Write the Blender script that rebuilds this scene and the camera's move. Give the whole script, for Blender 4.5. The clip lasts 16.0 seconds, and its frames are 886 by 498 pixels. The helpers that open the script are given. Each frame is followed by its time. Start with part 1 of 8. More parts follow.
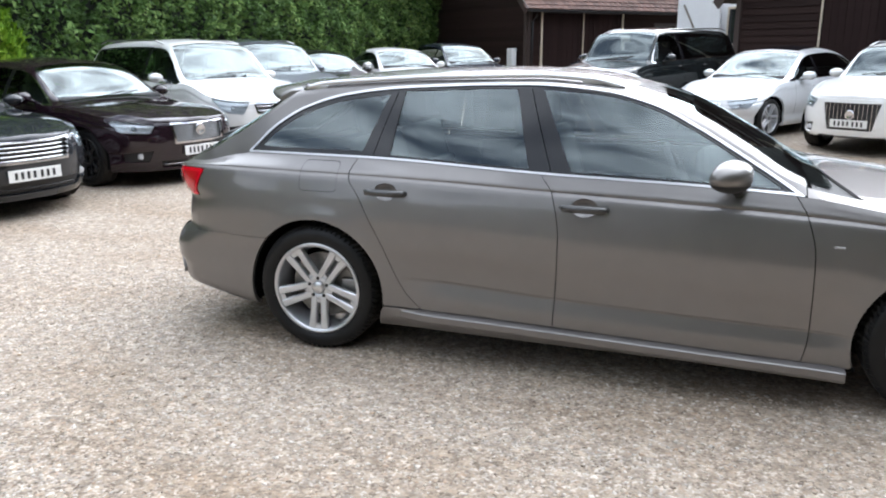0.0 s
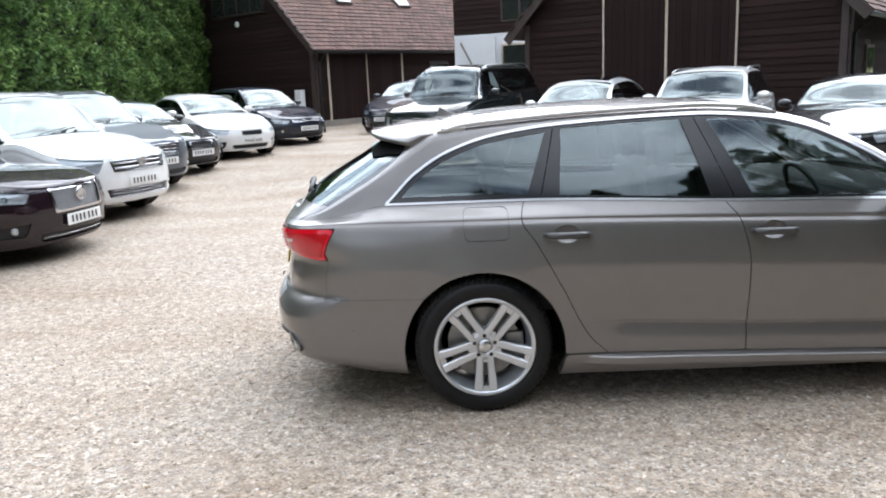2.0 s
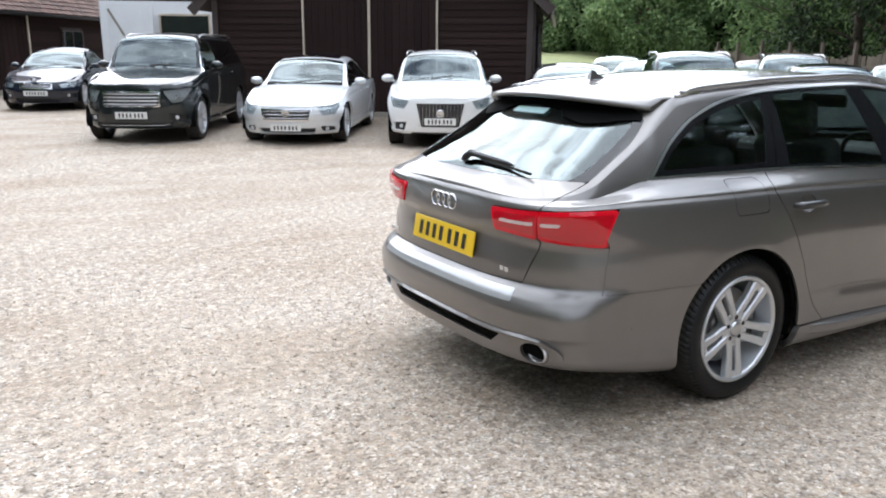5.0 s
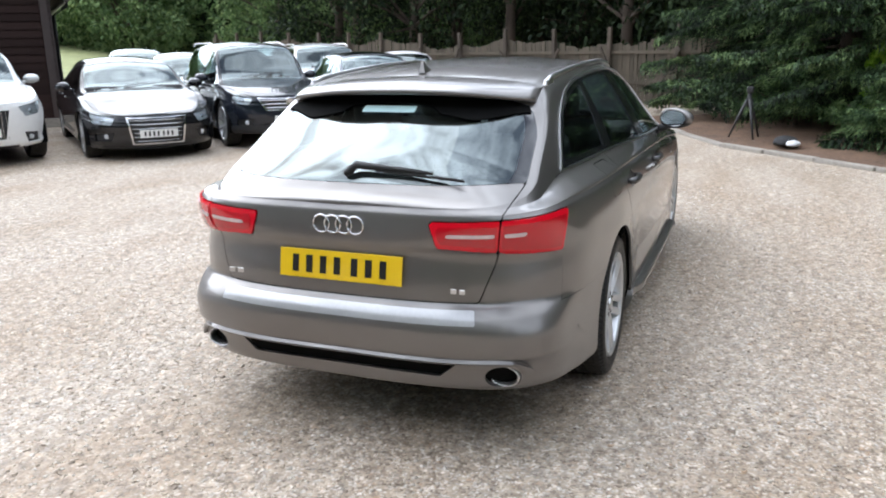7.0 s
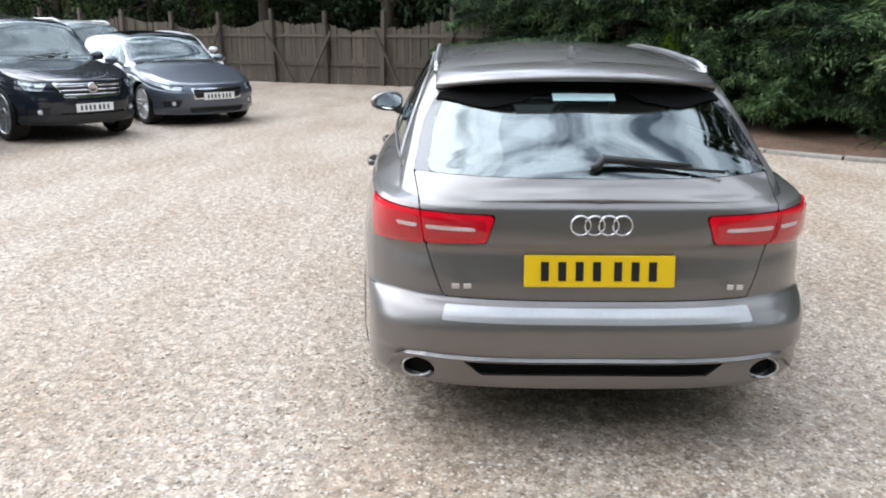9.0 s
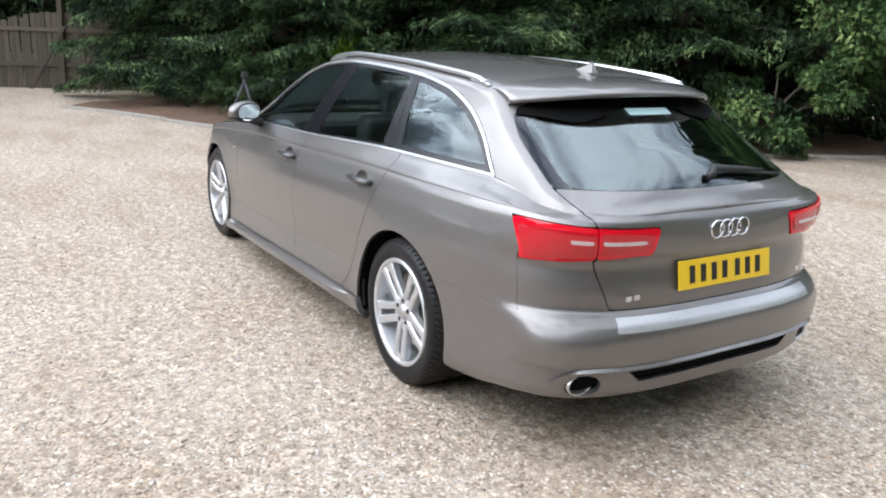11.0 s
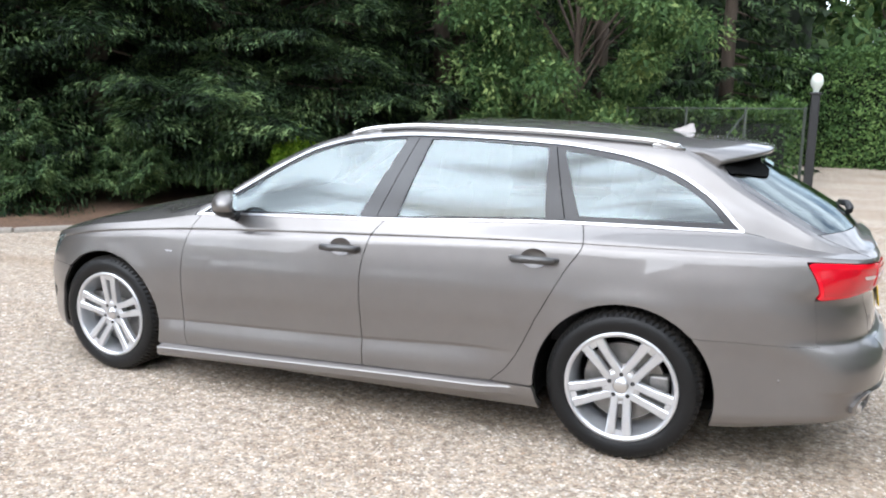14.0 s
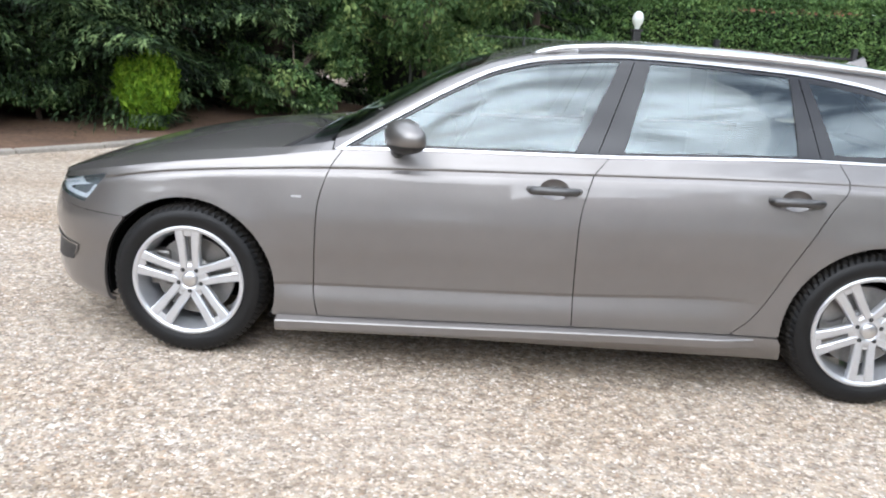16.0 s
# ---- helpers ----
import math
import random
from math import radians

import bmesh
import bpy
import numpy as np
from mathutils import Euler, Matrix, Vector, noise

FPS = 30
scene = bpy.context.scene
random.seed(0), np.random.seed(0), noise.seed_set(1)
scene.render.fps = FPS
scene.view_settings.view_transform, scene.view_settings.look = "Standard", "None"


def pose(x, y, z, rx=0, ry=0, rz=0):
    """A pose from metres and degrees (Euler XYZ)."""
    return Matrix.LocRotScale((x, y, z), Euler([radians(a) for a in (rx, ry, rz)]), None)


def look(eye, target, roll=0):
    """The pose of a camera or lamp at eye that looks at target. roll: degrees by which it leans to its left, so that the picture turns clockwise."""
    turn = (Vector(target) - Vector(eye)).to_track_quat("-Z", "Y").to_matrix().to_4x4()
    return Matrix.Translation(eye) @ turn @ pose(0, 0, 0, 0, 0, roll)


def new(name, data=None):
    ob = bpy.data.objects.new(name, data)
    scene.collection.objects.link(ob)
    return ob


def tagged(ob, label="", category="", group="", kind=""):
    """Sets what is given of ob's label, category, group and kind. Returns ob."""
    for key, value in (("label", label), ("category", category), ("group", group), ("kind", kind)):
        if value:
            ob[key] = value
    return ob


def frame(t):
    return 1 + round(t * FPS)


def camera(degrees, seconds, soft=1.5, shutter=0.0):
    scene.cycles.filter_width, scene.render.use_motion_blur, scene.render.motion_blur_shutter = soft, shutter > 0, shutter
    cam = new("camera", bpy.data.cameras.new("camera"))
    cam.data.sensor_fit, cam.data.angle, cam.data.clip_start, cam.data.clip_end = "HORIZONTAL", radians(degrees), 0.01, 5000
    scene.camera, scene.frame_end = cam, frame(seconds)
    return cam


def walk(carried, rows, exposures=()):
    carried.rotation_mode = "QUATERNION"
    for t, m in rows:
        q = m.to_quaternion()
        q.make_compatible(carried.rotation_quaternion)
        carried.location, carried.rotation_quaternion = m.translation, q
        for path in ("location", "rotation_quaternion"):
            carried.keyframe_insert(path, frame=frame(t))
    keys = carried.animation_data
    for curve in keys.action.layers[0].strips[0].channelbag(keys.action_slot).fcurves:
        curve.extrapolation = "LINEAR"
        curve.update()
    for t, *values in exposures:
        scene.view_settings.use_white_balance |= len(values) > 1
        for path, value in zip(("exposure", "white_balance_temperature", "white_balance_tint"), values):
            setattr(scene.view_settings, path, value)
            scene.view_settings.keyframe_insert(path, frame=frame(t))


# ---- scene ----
cam = camera(59.5, 16.0, 2.0)
PATH = [
    (0, (1.83, -4.374, 1.551), (1.233, -2.532, 1.051), -0.1),
    (0.5, (1.322, -4.462, 1.572), (0.897, -2.573, 1.069), -0.9),
    (1, (0.806, -4.502, 1.58), (0.513, -2.584, 1.098), -2.5),
    (1.5, (0.278, -4.474, 1.576), (0.14, -2.53, 1.129), -2.7),
    (2, (-0.258, -4.411, 1.578), (-0.216, -2.455, 1.161), -2.4),
    (2.5, (-0.774, -4.284, 1.578), (-0.572, -2.337, 1.168), -0.6),
    (3, (-1.269, -4.098, 1.579), (-0.942, -2.168, 1.166), 1.3),
    (3.2, (-1.469, -4.01, 1.56), (-1.092, -2.089, 1.152), 1.8),
    (5.3, (-2.987, -2.752, 1.488), (-1.821, -1.2, 1.007), -0.0),
    (5.5, (-3.074, -2.6, 1.491), (-1.806, -1.13, 1.013), -0.3),
    (6, (-3.259, -2.236, 1.511), (-1.766, -0.994, 1.034), -1.5),
    (6.5, (-3.395, -1.835, 1.504), (-1.721, -0.858, 1.008), -2.1),
    (7, (-3.501, -1.401, 1.502), (-1.698, -0.693, 1.003), -0.9),
    (7.5, (-3.57, -0.952, 1.506), (-1.701, -0.433, 1.019), 0.8),
    (8, (-3.591, -0.467, 1.511), (-1.686, -0.086, 1.036), 0.7),
    (8.5, (-3.6, 0.017, 1.521), (-1.675, 0.226, 1.022), -0.3),
    (9, (-3.564, 0.529, 1.512), (-1.639, 0.537, 0.968), 0.2),
    (9.2, (-3.561, 0.728, 1.511), (-1.635, 0.657, 0.977), 0.5),
    (11.3, (-2.708, 2.681, 1.544), (-1.128, 1.561, 1.046), 2.2),
    (11.5, (-2.585, 2.832, 1.553), (-1.039, 1.653, 1.083), 2.0),
    (12, (-2.254, 3.176, 1.563), (-0.825, 1.851, 1.114), 0.8),
    (12.5, (-1.855, 3.465, 1.54), (-0.588, 1.993, 1.06), 0.3),
    (13, (-1.451, 3.745, 1.534), (-0.349, 2.131, 1.107), -0.0),
    (13.5, (-1.017, 3.939, 1.534), (-0.079, 2.213, 1.158), -0.3),
    (14, (-0.526, 4.11, 1.539), (0.236, 2.299, 1.168), 0.3),
    (14.5, (-0.005, 4.2, 1.523), (0.58, 2.331, 1.116), 0.3),
    (15, (0.549, 4.184, 1.495), (0.943, 2.276, 1.042), 1.7),
    (15.5, (1.116, 4.129, 1.471), (1.333, 2.198, 0.997), 3.4),
    (16, (1.684, 4.024, 1.43), (1.764, 2.098, 0.898), 3.6),
]
walk(cam, [(t, look(*v)) for t, *v in PATH],
     [(0, 0.13), (3.2, 0.06), (7.0, 0.0), (9.2, 0.02), (11.5, 0.05), (13.5, 0.14), (16, 0.08)])

# ---------------------------------------------------------------- world and sun
SUN_ELEV, SUN_AZ = radians(42), radians(72)      # azimuth from +x towards +y
world = bpy.data.worlds.new("sky")
scene.world = world
world.use_nodes = True
wn, wl = world.node_tree.nodes, world.node_tree.links
wn.clear()
w_out = wn.new("ShaderNodeOutputWorld")
w_bg = wn.new("ShaderNodeBackground")
w_bg.inputs["Strength"].default_value = 0.15
w_sky = wn.new("ShaderNodeTexSky")
w_sky.sky_type, w_sky.sun_disc = "NISHITA", False
w_sky.sun_elevation, w_sky.sun_rotation = SUN_ELEV, radians(90) - SUN_AZ
w_co = wn.new("ShaderNodeTexCoord")
w_map = wn.new("ShaderNodeMapping")
w_map.inputs["Scale"].default_value = (1.0, 1.0, 2.6)
w_noise = wn.new("ShaderNodeTexNoise")
w_noise.inputs["Scale"].default_value, w_noise.inputs["Detail"].default_value = 3.4, 6.0
w_noise.inputs["Roughness"].default_value, w_noise.inputs["Distortion"].default_value = 0.55, 0.5
w_ramp = wn.new("ShaderNodeValToRGB")
w_ramp.color_ramp.elements[0].position, w_ramp.color_ramp.elements[1].position = 0.38, 0.58
w_ramp.color_ramp.elements[0].color, w_ramp.color_ramp.elements[1].color = (0.10, 0.10, 0.10, 1), (1, 1, 1, 1)
w_mix = wn.new("ShaderNodeMixRGB")
# thin cloud, brighter towards the sun behind it
w_dot, w_pow, w_lum, w_tint = (wn.new("ShaderNodeVectorMath"), wn.new("ShaderNodeMath"), wn.new("ShaderNodeMath"), wn.new("ShaderNodeMixRGB"))
w_dot.operation, w_pow.operation, w_lum.operation, w_tint.blend_type = "DOT_PRODUCT", "POWER", "MULTIPLY_ADD", "MULTIPLY"
w_dot.inputs[1].default_value = (math.cos(SUN_AZ) * math.cos(SUN_ELEV), math.sin(SUN_AZ) * math.cos(SUN_ELEV), math.sin(SUN_ELEV))
w_pow.use_clamp = True
w_pow.inputs[1].default_value = 1.6
w_lum.inputs[1].default_value, w_lum.inputs[2].default_value = 25.0, 16.5
w_tint.inputs[0].default_value, w_tint.inputs[2].default_value = 1.0, (0.92, 1.0, 1.13, 1)
wl.new(w_co.outputs["Generated"], w_map.inputs["Vector"])
wl.new(w_map.outputs[0], w_noise.inputs["Vector"])
wl.new(w_noise.outputs["Fac"], w_ramp.inputs[0])
w_max = wn.new("ShaderNodeMath")
w_max.operation = "MAXIMUM"
w_max.inputs[1].default_value = 0.0
wl.new(w_co.outputs["Generated"], w_dot.inputs[0])
wl.new(w_dot.outputs["Value"], w_max.inputs[0])
wl.new(w_max.outputs[0], w_pow.inputs[0])
wl.new(w_pow.outputs[0], w_lum.inputs[0])
wl.new(w_lum.outputs[0], w_tint.inputs[1])
wl.new(w_tint.outputs[0], w_mix.inputs[2])
wl.new(w_ramp.outputs[0], w_mix.inputs[0])
wl.new(w_sky.outputs[0], w_mix.inputs[1])
wl.new(w_mix.outputs[0], w_bg.inputs["Color"])
wl.new(w_bg.outputs[0], w_out.inputs[0])
sun = new("sun", bpy.data.lights.new("sun", "SUN"))
sun.data.energy, sun.data.angle, sun.data.color = 1.5, radians(75), (1.0, 0.99, 0.985)
sun.matrix_world = look((60 * math.cos(SUN_AZ) * math.cos(SUN_ELEV), 60 * math.sin(SUN_AZ) * math.cos(SUN_ELEV),
                         60 * math.sin(SUN_ELEV)), (0, 0, 0))
scene.view_settings.exposure = 0.0


# ---------------------------------------------------------------- materials
def mat(name, color=(0.5, 0.5, 0.5), rough=0.5, metal=0.0, coat=0.0, vary=0.0, scale=8.0, bump=0.0, bscale=60.0,
        per="", spec=0.5, coords="Object", stretch=(1, 1, 1)):
    """A plain surface with variation at two scales, relief and, with per, a shade for each object or island."""
    m = bpy.data.materials.new(name)
    m.use_nodes = True
    n, l = m.node_tree.nodes, m.node_tree.links
    b = n["Principled BSDF"]
    b.inputs["Base Color"].default_value = (*color, 1)
    b.inputs["Roughness"].default_value, b.inputs["Metallic"].default_value = rough, metal
    b.inputs["Coat Weight"].default_value, b.inputs["Coat Roughness"].default_value = coat, 0.03
    b.inputs["Specular IOR Level"].default_value = spec
    if vary or bump:
        co = n.new("ShaderNodeTexCoord")
        mp = n.new("ShaderNodeMapping")
        mp.inputs["Scale"].default_value = stretch
        l.new(co.outputs[coords], mp.inputs["Vector"])
    if vary:
        big, small = n.new("ShaderNodeTexNoise"), n.new("ShaderNodeTexNoise")
        big.inputs["Scale"].default_value, big.inputs["Detail"].default_value = scale, 4
        small.inputs["Scale"].default_value, small.inputs["Detail"].default_value = scale * 9, 3
        l.new(mp.outputs[0], big.inputs["Vector"])
        l.new(mp.outputs[0], small.inputs["Vector"])
        add = n.new("ShaderNodeMath")
        l.new(big.outputs["Fac"], add.inputs[0])
        l.new(small.outputs["Fac"], add.inputs[1])
        last = add
        if per:
            rnd = n.new("ShaderNodeObjectInfo" if per == "object" else "ShaderNodeNewGeometry")
            more = n.new("ShaderNodeMath")
            l.new(add.outputs[0], more.inputs[0])
            l.new(rnd.outputs["Random" if per == "object" else "Random Per Island"], more.inputs[1])
            last = n.new("ShaderNodeMath")
            last.operation = "MULTIPLY"
            last.inputs[1].default_value = 0.667
            l.new(more.outputs[0], last.inputs[0])
        rg = n.new("ShaderNodeMapRange")
        rg.inputs["From Min"].default_value, rg.inputs["From Max"].default_value = 0.55, 1.45
        rg.inputs["To Min"].default_value, rg.inputs["To Max"].default_value = 1 - vary, 1 + vary
        l.new(last.outputs[0], rg.inputs["Value"])
        mul = n.new("ShaderNodeVectorMath")
        mul.operation = "SCALE"
        mul.inputs[0].default_value = color
        l.new(rg.outputs[0], mul.inputs["Scale"])
        l.new(mul.outputs[0], b.inputs["Base Color"])
    if bump:
        bn, bb = n.new("ShaderNodeTexNoise"), n.new("ShaderNodeBump")
        bn.inputs["Scale"].default_value, bn.inputs["Detail"].default_value = bscale, 4
        bb.inputs["Strength"].default_value, bb.inputs["Distance"].default_value = 0.6, bump
        l.new(mp.outputs[0], bn.inputs["Vector"])
        l.new(bn.outputs["Fac"], bb.inputs["Height"])
        l.new(bb.outputs[0], b.inputs["Normal"])
    return m


def paint(name, color, metal=0.0, rough=0.38, flake=0.0, coat=1.0, spec=0.5):
    """Car paint: a base coat, flakes where it is metallic, and a clear coat."""
    m = mat(name, color, rough, metal, coat, vary=0.05, scale=1.3, spec=spec)
    n, l = m.node_tree.nodes, m.node_tree.links
    b = n["Principled BSDF"]
    b.inputs["Coat Roughness"].default_value, b.inputs["Coat IOR"].default_value = 0.025, 1.45
    if flake:
        co, vo, bb = n.new("ShaderNodeTexCoord"), n.new("ShaderNodeTexVoronoi"), n.new("ShaderNodeBump")
        vo.inputs["Scale"].default_value = 900
        bb.inputs["Strength"].default_value, bb.inputs["Distance"].default_value = flake, 0.001
        l.new(co.outputs["Object"], vo.inputs["Vector"])
        l.new(vo.outputs["Distance"], bb.inputs["Height"])
        l.new(bb.outputs[0], b.inputs["Normal"])
    return m


def glass(name, tint=(0.5, 0.56, 0.55), gloss=1.0, ior=2.3):
    """A thin pane: what lies behind it shows, tinted, under a Fresnel gloss."""
    m = bpy.data.materials.new(name)
    m.use_nodes = True
    n, l = m.node_tree.nodes, m.node_tree.links
    n.clear()
    out, mix, tr, gl, fr = (n.new("ShaderNode" + k) for k in
                            ("OutputMaterial", "MixShader", "BsdfTransparent", "BsdfGlossy", "Fresnel"))
    tr.inputs["Color"].default_value = (*tint, 1)
    gl.inputs["Roughness"].default_value = 0.0
    gl.inputs["Color"].default_value = (gloss * 0.86, gloss * 0.97, gloss * 0.985, 1)
    fr.inputs["IOR"].default_value = ior
    l.new(fr.outputs[0], mix.inputs[0])
    l.new(tr.outputs[0], mix.inputs[1])
    l.new(gl.outputs[0], mix.inputs[2])
    l.new(mix.outputs[0], out.inputs[0])
    return m


def ramp_stops(node, stops):
    e = node.color_ramp.elements
    while len(e) > 1:
        e.remove(e[-1])
    e[0].position, e[0].color = stops[0][0], (*stops[0][1], 1)
    for p, c in stops[1:]:
        k = e.new(p)
        k.color = (*c, 1)


def gravel_material(name, dust=0.0):
    """Washed shingle: a shade for every stone at two sizes, dark gaps between stones, damp and dusty drifts."""
    m = bpy.data.materials.new(name)
    m.use_nodes = True
    n, l = m.node_tree.nodes, m.node_tree.links
    b = n["Principled BSDF"]
    b.inputs["Roughness"].default_value = 0.75
    co = n.new("ShaderNodeTexCoord")
    warp, wadd = n.new("ShaderNodeTexNoise"), n.new("ShaderNodeVectorMath")
    warp.inputs["Scale"].default_value = 55
    wadd.operation = "MULTIPLY_ADD"
    wadd.inputs[1].default_value = (0.007, 0.007, 0.007)
    l.new(co.outputs["Object"], warp.inputs["Vector"])
    l.new(warp.outputs["Color"], wadd.inputs[0])
    l.new(co.outputs["Object"], wadd.inputs[2])
    v1, v2 = n.new("ShaderNodeTexVoronoi"), n.new("ShaderNodeTexVoronoi")
    v1.inputs["Scale"].default_value, v2.inputs["Scale"].default_value = 82, 50
    for v in (v1, v2):
        l.new(wadd.outputs[0], v.inputs["Vector"])
    stones = [(0.0, (0.13, 0.100, 0.074)), (0.14, (0.235, 0.182, 0.138)), (0.34, (0.355, 0.286, 0.215)), (0.54, (0.44, 0.364, 0.282)),
              (0.70, (0.32, 0.282, 0.243)), (0.86, (0.68, 0.612, 0.540)), (1.0, (0.36, 0.238, 0.150))]
    r1, r2 = n.new("ShaderNodeValToRGB"), n.new("ShaderNodeValToRGB")
    for v, r in ((v1, r1), (v2, r2)):
        ramp_stops(r, stones)
        s = n.new("ShaderNodeSeparateColor")
        l.new(v.outputs["Color"], s.inputs[0])
        l.new(s.outputs[0], r.inputs[0])
    mask, mr = n.new("ShaderNodeTexNoise"), n.new("ShaderNodeMapRange")
    mask.inputs["Scale"].default_value = 34
    mr.inputs["From Min"].default_value, mr.inputs["From Max"].default_value = 0.52, 0.58
    l.new(co.outputs["Object"], mask.inputs["Vector"])
    l.new(mask.outputs["Fac"], mr.inputs["Value"])
    mix = n.new("ShaderNodeMixRGB")
    for o, i in ((mr.outputs[0], 0), (r1.outputs[0], 1), (r2.outputs[0], 2)):
        l.new(o, mix.inputs[i])
    gap, gm = n.new("ShaderNodeMapRange"), n.new("ShaderNodeMixRGB")
    gap.inputs["From Min"].default_value, gap.inputs["From Max"].default_value = 0.35, 0.75
    gap.inputs["To Min"].default_value, gap.inputs["To Max"].default_value = 0.0, 0.22
    l.new(v1.outputs["Distance"], gap.inputs["Value"])
    gm.inputs[2].default_value = (0.20, 0.165, 0.13, 1)
    l.new(gap.outputs[0], gm.inputs[0])
    l.new(mix.outputs[0], gm.inputs[1])
    drift, dr, dm = n.new("ShaderNodeTexNoise"), n.new("ShaderNodeMapRange"), n.new("ShaderNodeMixRGB")
    drift.inputs["Scale"].default_value, drift.inputs["Detail"].default_value = 0.5, 6
    dr.inputs["From Min"].default_value, dr.inputs["From Max"].default_value = 0.35, 0.68
    dr.inputs["To Min"].default_value, dr.inputs["To Max"].default_value = 0.0, 0.36
    dm.blend_type = "MIX"
    dm.inputs[2].default_value = (0.40, 0.328, 0.260, 1)
    l.new(co.outputs["Object"], drift.inputs["Vector"])
    l.new(drift.outputs["Fac"], dr.inputs["Value"])
    l.new(dr.outputs[0], dm.inputs[0])
    l.new(gm.outputs[0], dm.inputs[1])
    # damp, trodden patches and bands where wheels have run
    damp, dpr, dpm, dmap = n.new("ShaderNodeTexNoise"), n.new("ShaderNodeMapRange"), n.new("ShaderNodeMixRGB"), n.new("ShaderNodeMapping")
    dmap.inputs["Scale"].default_value, dmap.inputs["Rotation"].default_value = (0.45, 1.15, 1.0), (0, 0, 0.35)
    damp.inputs["Scale"].default_value, damp.inputs["Detail"].default_value, damp.inputs["Roughness"].default_value = 1.1, 7, 0.62
    dpr.inputs["From Min"].default_value, dpr.inputs["From Max"].default_value = 0.42, 0.66
    dpr.inputs["To Min"].default_value, dpr.inputs["To Max"].default_value = 0.0, 0.62
    dpm.blend_type = "MULTIPLY"
    dpm.inputs[2].default_value = (0.68, 0.58, 0.47, 1)
    l.new(co.outputs["Object"], dmap.inputs["Vector"])
    l.new(dmap.outputs[0], damp.inputs["Vector"])
    l.new(damp.outputs["Fac"], dpr.inputs["Value"])
    l.new(dpr.outputs[0], dpm.inputs[0])
    l.new(dm.outputs[0], dpm.inputs[1])
    # small heaps of paler and darker stones
    heap, hr, hm = n.new("ShaderNodeTexNoise"), n.new("ShaderNodeMapRange"), n.new("ShaderNodeVectorMath")
    heap.inputs["Scale"].default_value, heap.inputs["Detail"].default_value, heap.inputs["Roughness"].default_value = 17.0, 3, 0.6
    hr.inputs["From Min"].default_value, hr.inputs["From Max"].default_value = 0.36, 0.64
    hr.inputs["To Min"].default_value, hr.inputs["To Max"].default_value = 0.70, 1.26
    hm.operation = "SCALE"
    l.new(co.outputs["Object"], heap.inputs["Vector"])
    l.new(heap.outputs["Fac"], hr.inputs["Value"])
    l.new(dpm.outputs[0], hm.inputs[0])
    l.new(hr.outputs[0], hm.inputs["Scale"])
    l.new(hm.outputs[0], b.inputs["Base Color"])
    bp = n.new("ShaderNodeBump")
    bp.invert = True
    bp.inputs["Strength"].default_value, bp.inputs["Distance"].default_value = 0.45, 0.006
    l.new(v1.outputs["Distance"], bp.inputs["Height"])
    l.new(bp.outputs[0], b.inputs["Normal"])
    return m


M = {}
M["gravel"] = gravel_material("gravel")
M["grey_paint"] = paint("grey_paint", (0.192, 0.180, 0.172), 0.80, 0.42, 0.10)
M["handle"] = mat("handle", (0.055, 0.053, 0.052), 0.32, 0.4, 0.5)
M["black_trim"] = mat("black_trim", (0.010, 0.010, 0.012), 0.18)
M["black_plastic"] = mat("black_plastic", (0.018, 0.018, 0.019), 0.55, vary=0.2, scale=20, bump=0.0004, bscale=500)
M["underbody"] = mat("underbody", (0.004, 0.004, 0.004), 0.95, spec=0.1, vary=0.3, scale=6)
M["chrome"] = mat("chrome", (0.66, 0.66, 0.68), 0.14, 1.0)
M["satin_metal"] = mat("satin_metal", (0.66, 0.66, 0.67), 0.30, 1.0)
M["film"] = mat("film", (0.42, 0.42, 0.43), 0.30, 0.3, 0.6, vary=0.08, scale=8)
M["alloy"] = mat("alloy", (0.58, 0.59, 0.61), 0.34, 0.75, 0.6, vary=0.06, scale=20)
M["disc_metal"] = mat("disc_metal", (0.24, 0.23, 0.22), 0.40, 0.7, vary=0.25, scale=30)
M["tyre"] = mat("tyre", (0.0065, 0.0065, 0.0068), 0.45, spec=0.28, vary=0.3, scale=14, bump=0.0015, bscale=260)
M["tread"] = mat("tread", (0.030, 0.027, 0.024), 0.85, spec=0.2, vary=0.5, scale=20, bump=0.002, bscale=200)
M["glass"] = glass("glass", (0.86, 0.95, 0.93), 1.0, 2.0)
M["rear_glass"] = glass("rear_glass", (0.50, 0.58, 0.58), 1.0, 2.2)
M["car_glass"] = glass("car_glass", (0.55, 0.62, 0.62), 1.0, 1.5)
M["dark_glass"] = glass("dark_glass", (0.80, 0.90, 0.89), 1.0, 2.0)
M["frit"] = mat("frit", (0.006, 0.007, 0.010), 0.03, spec=0.9)
M["screen_glass"] = glass("screen_glass", (0.36, 0.42, 0.43), 1.0, 2.1)
M["bezel"] = mat("bezel", (0.22, 0.23, 0.24), 0.2, 0.5, vary=0.3, scale=30)
M["reflector"] = mat("reflector", (0.66, 0.68, 0.71), 0.22, 0.35, vary=0.4, scale=25)
M["lamp_bowl"] = mat("lamp_bowl", (0.62, 0.64, 0.67), 0.25, 0.15, vary=0.3, scale=25)
M["red_lens"] = mat("red_lens", (0.70, 0.005, 0.020), 0.10, coat=0.2, vary=0.12, scale=30)
M["dark_lens"] = mat("dark_lens", (0.50, 0.004, 0.014), 0.12, coat=0.6)
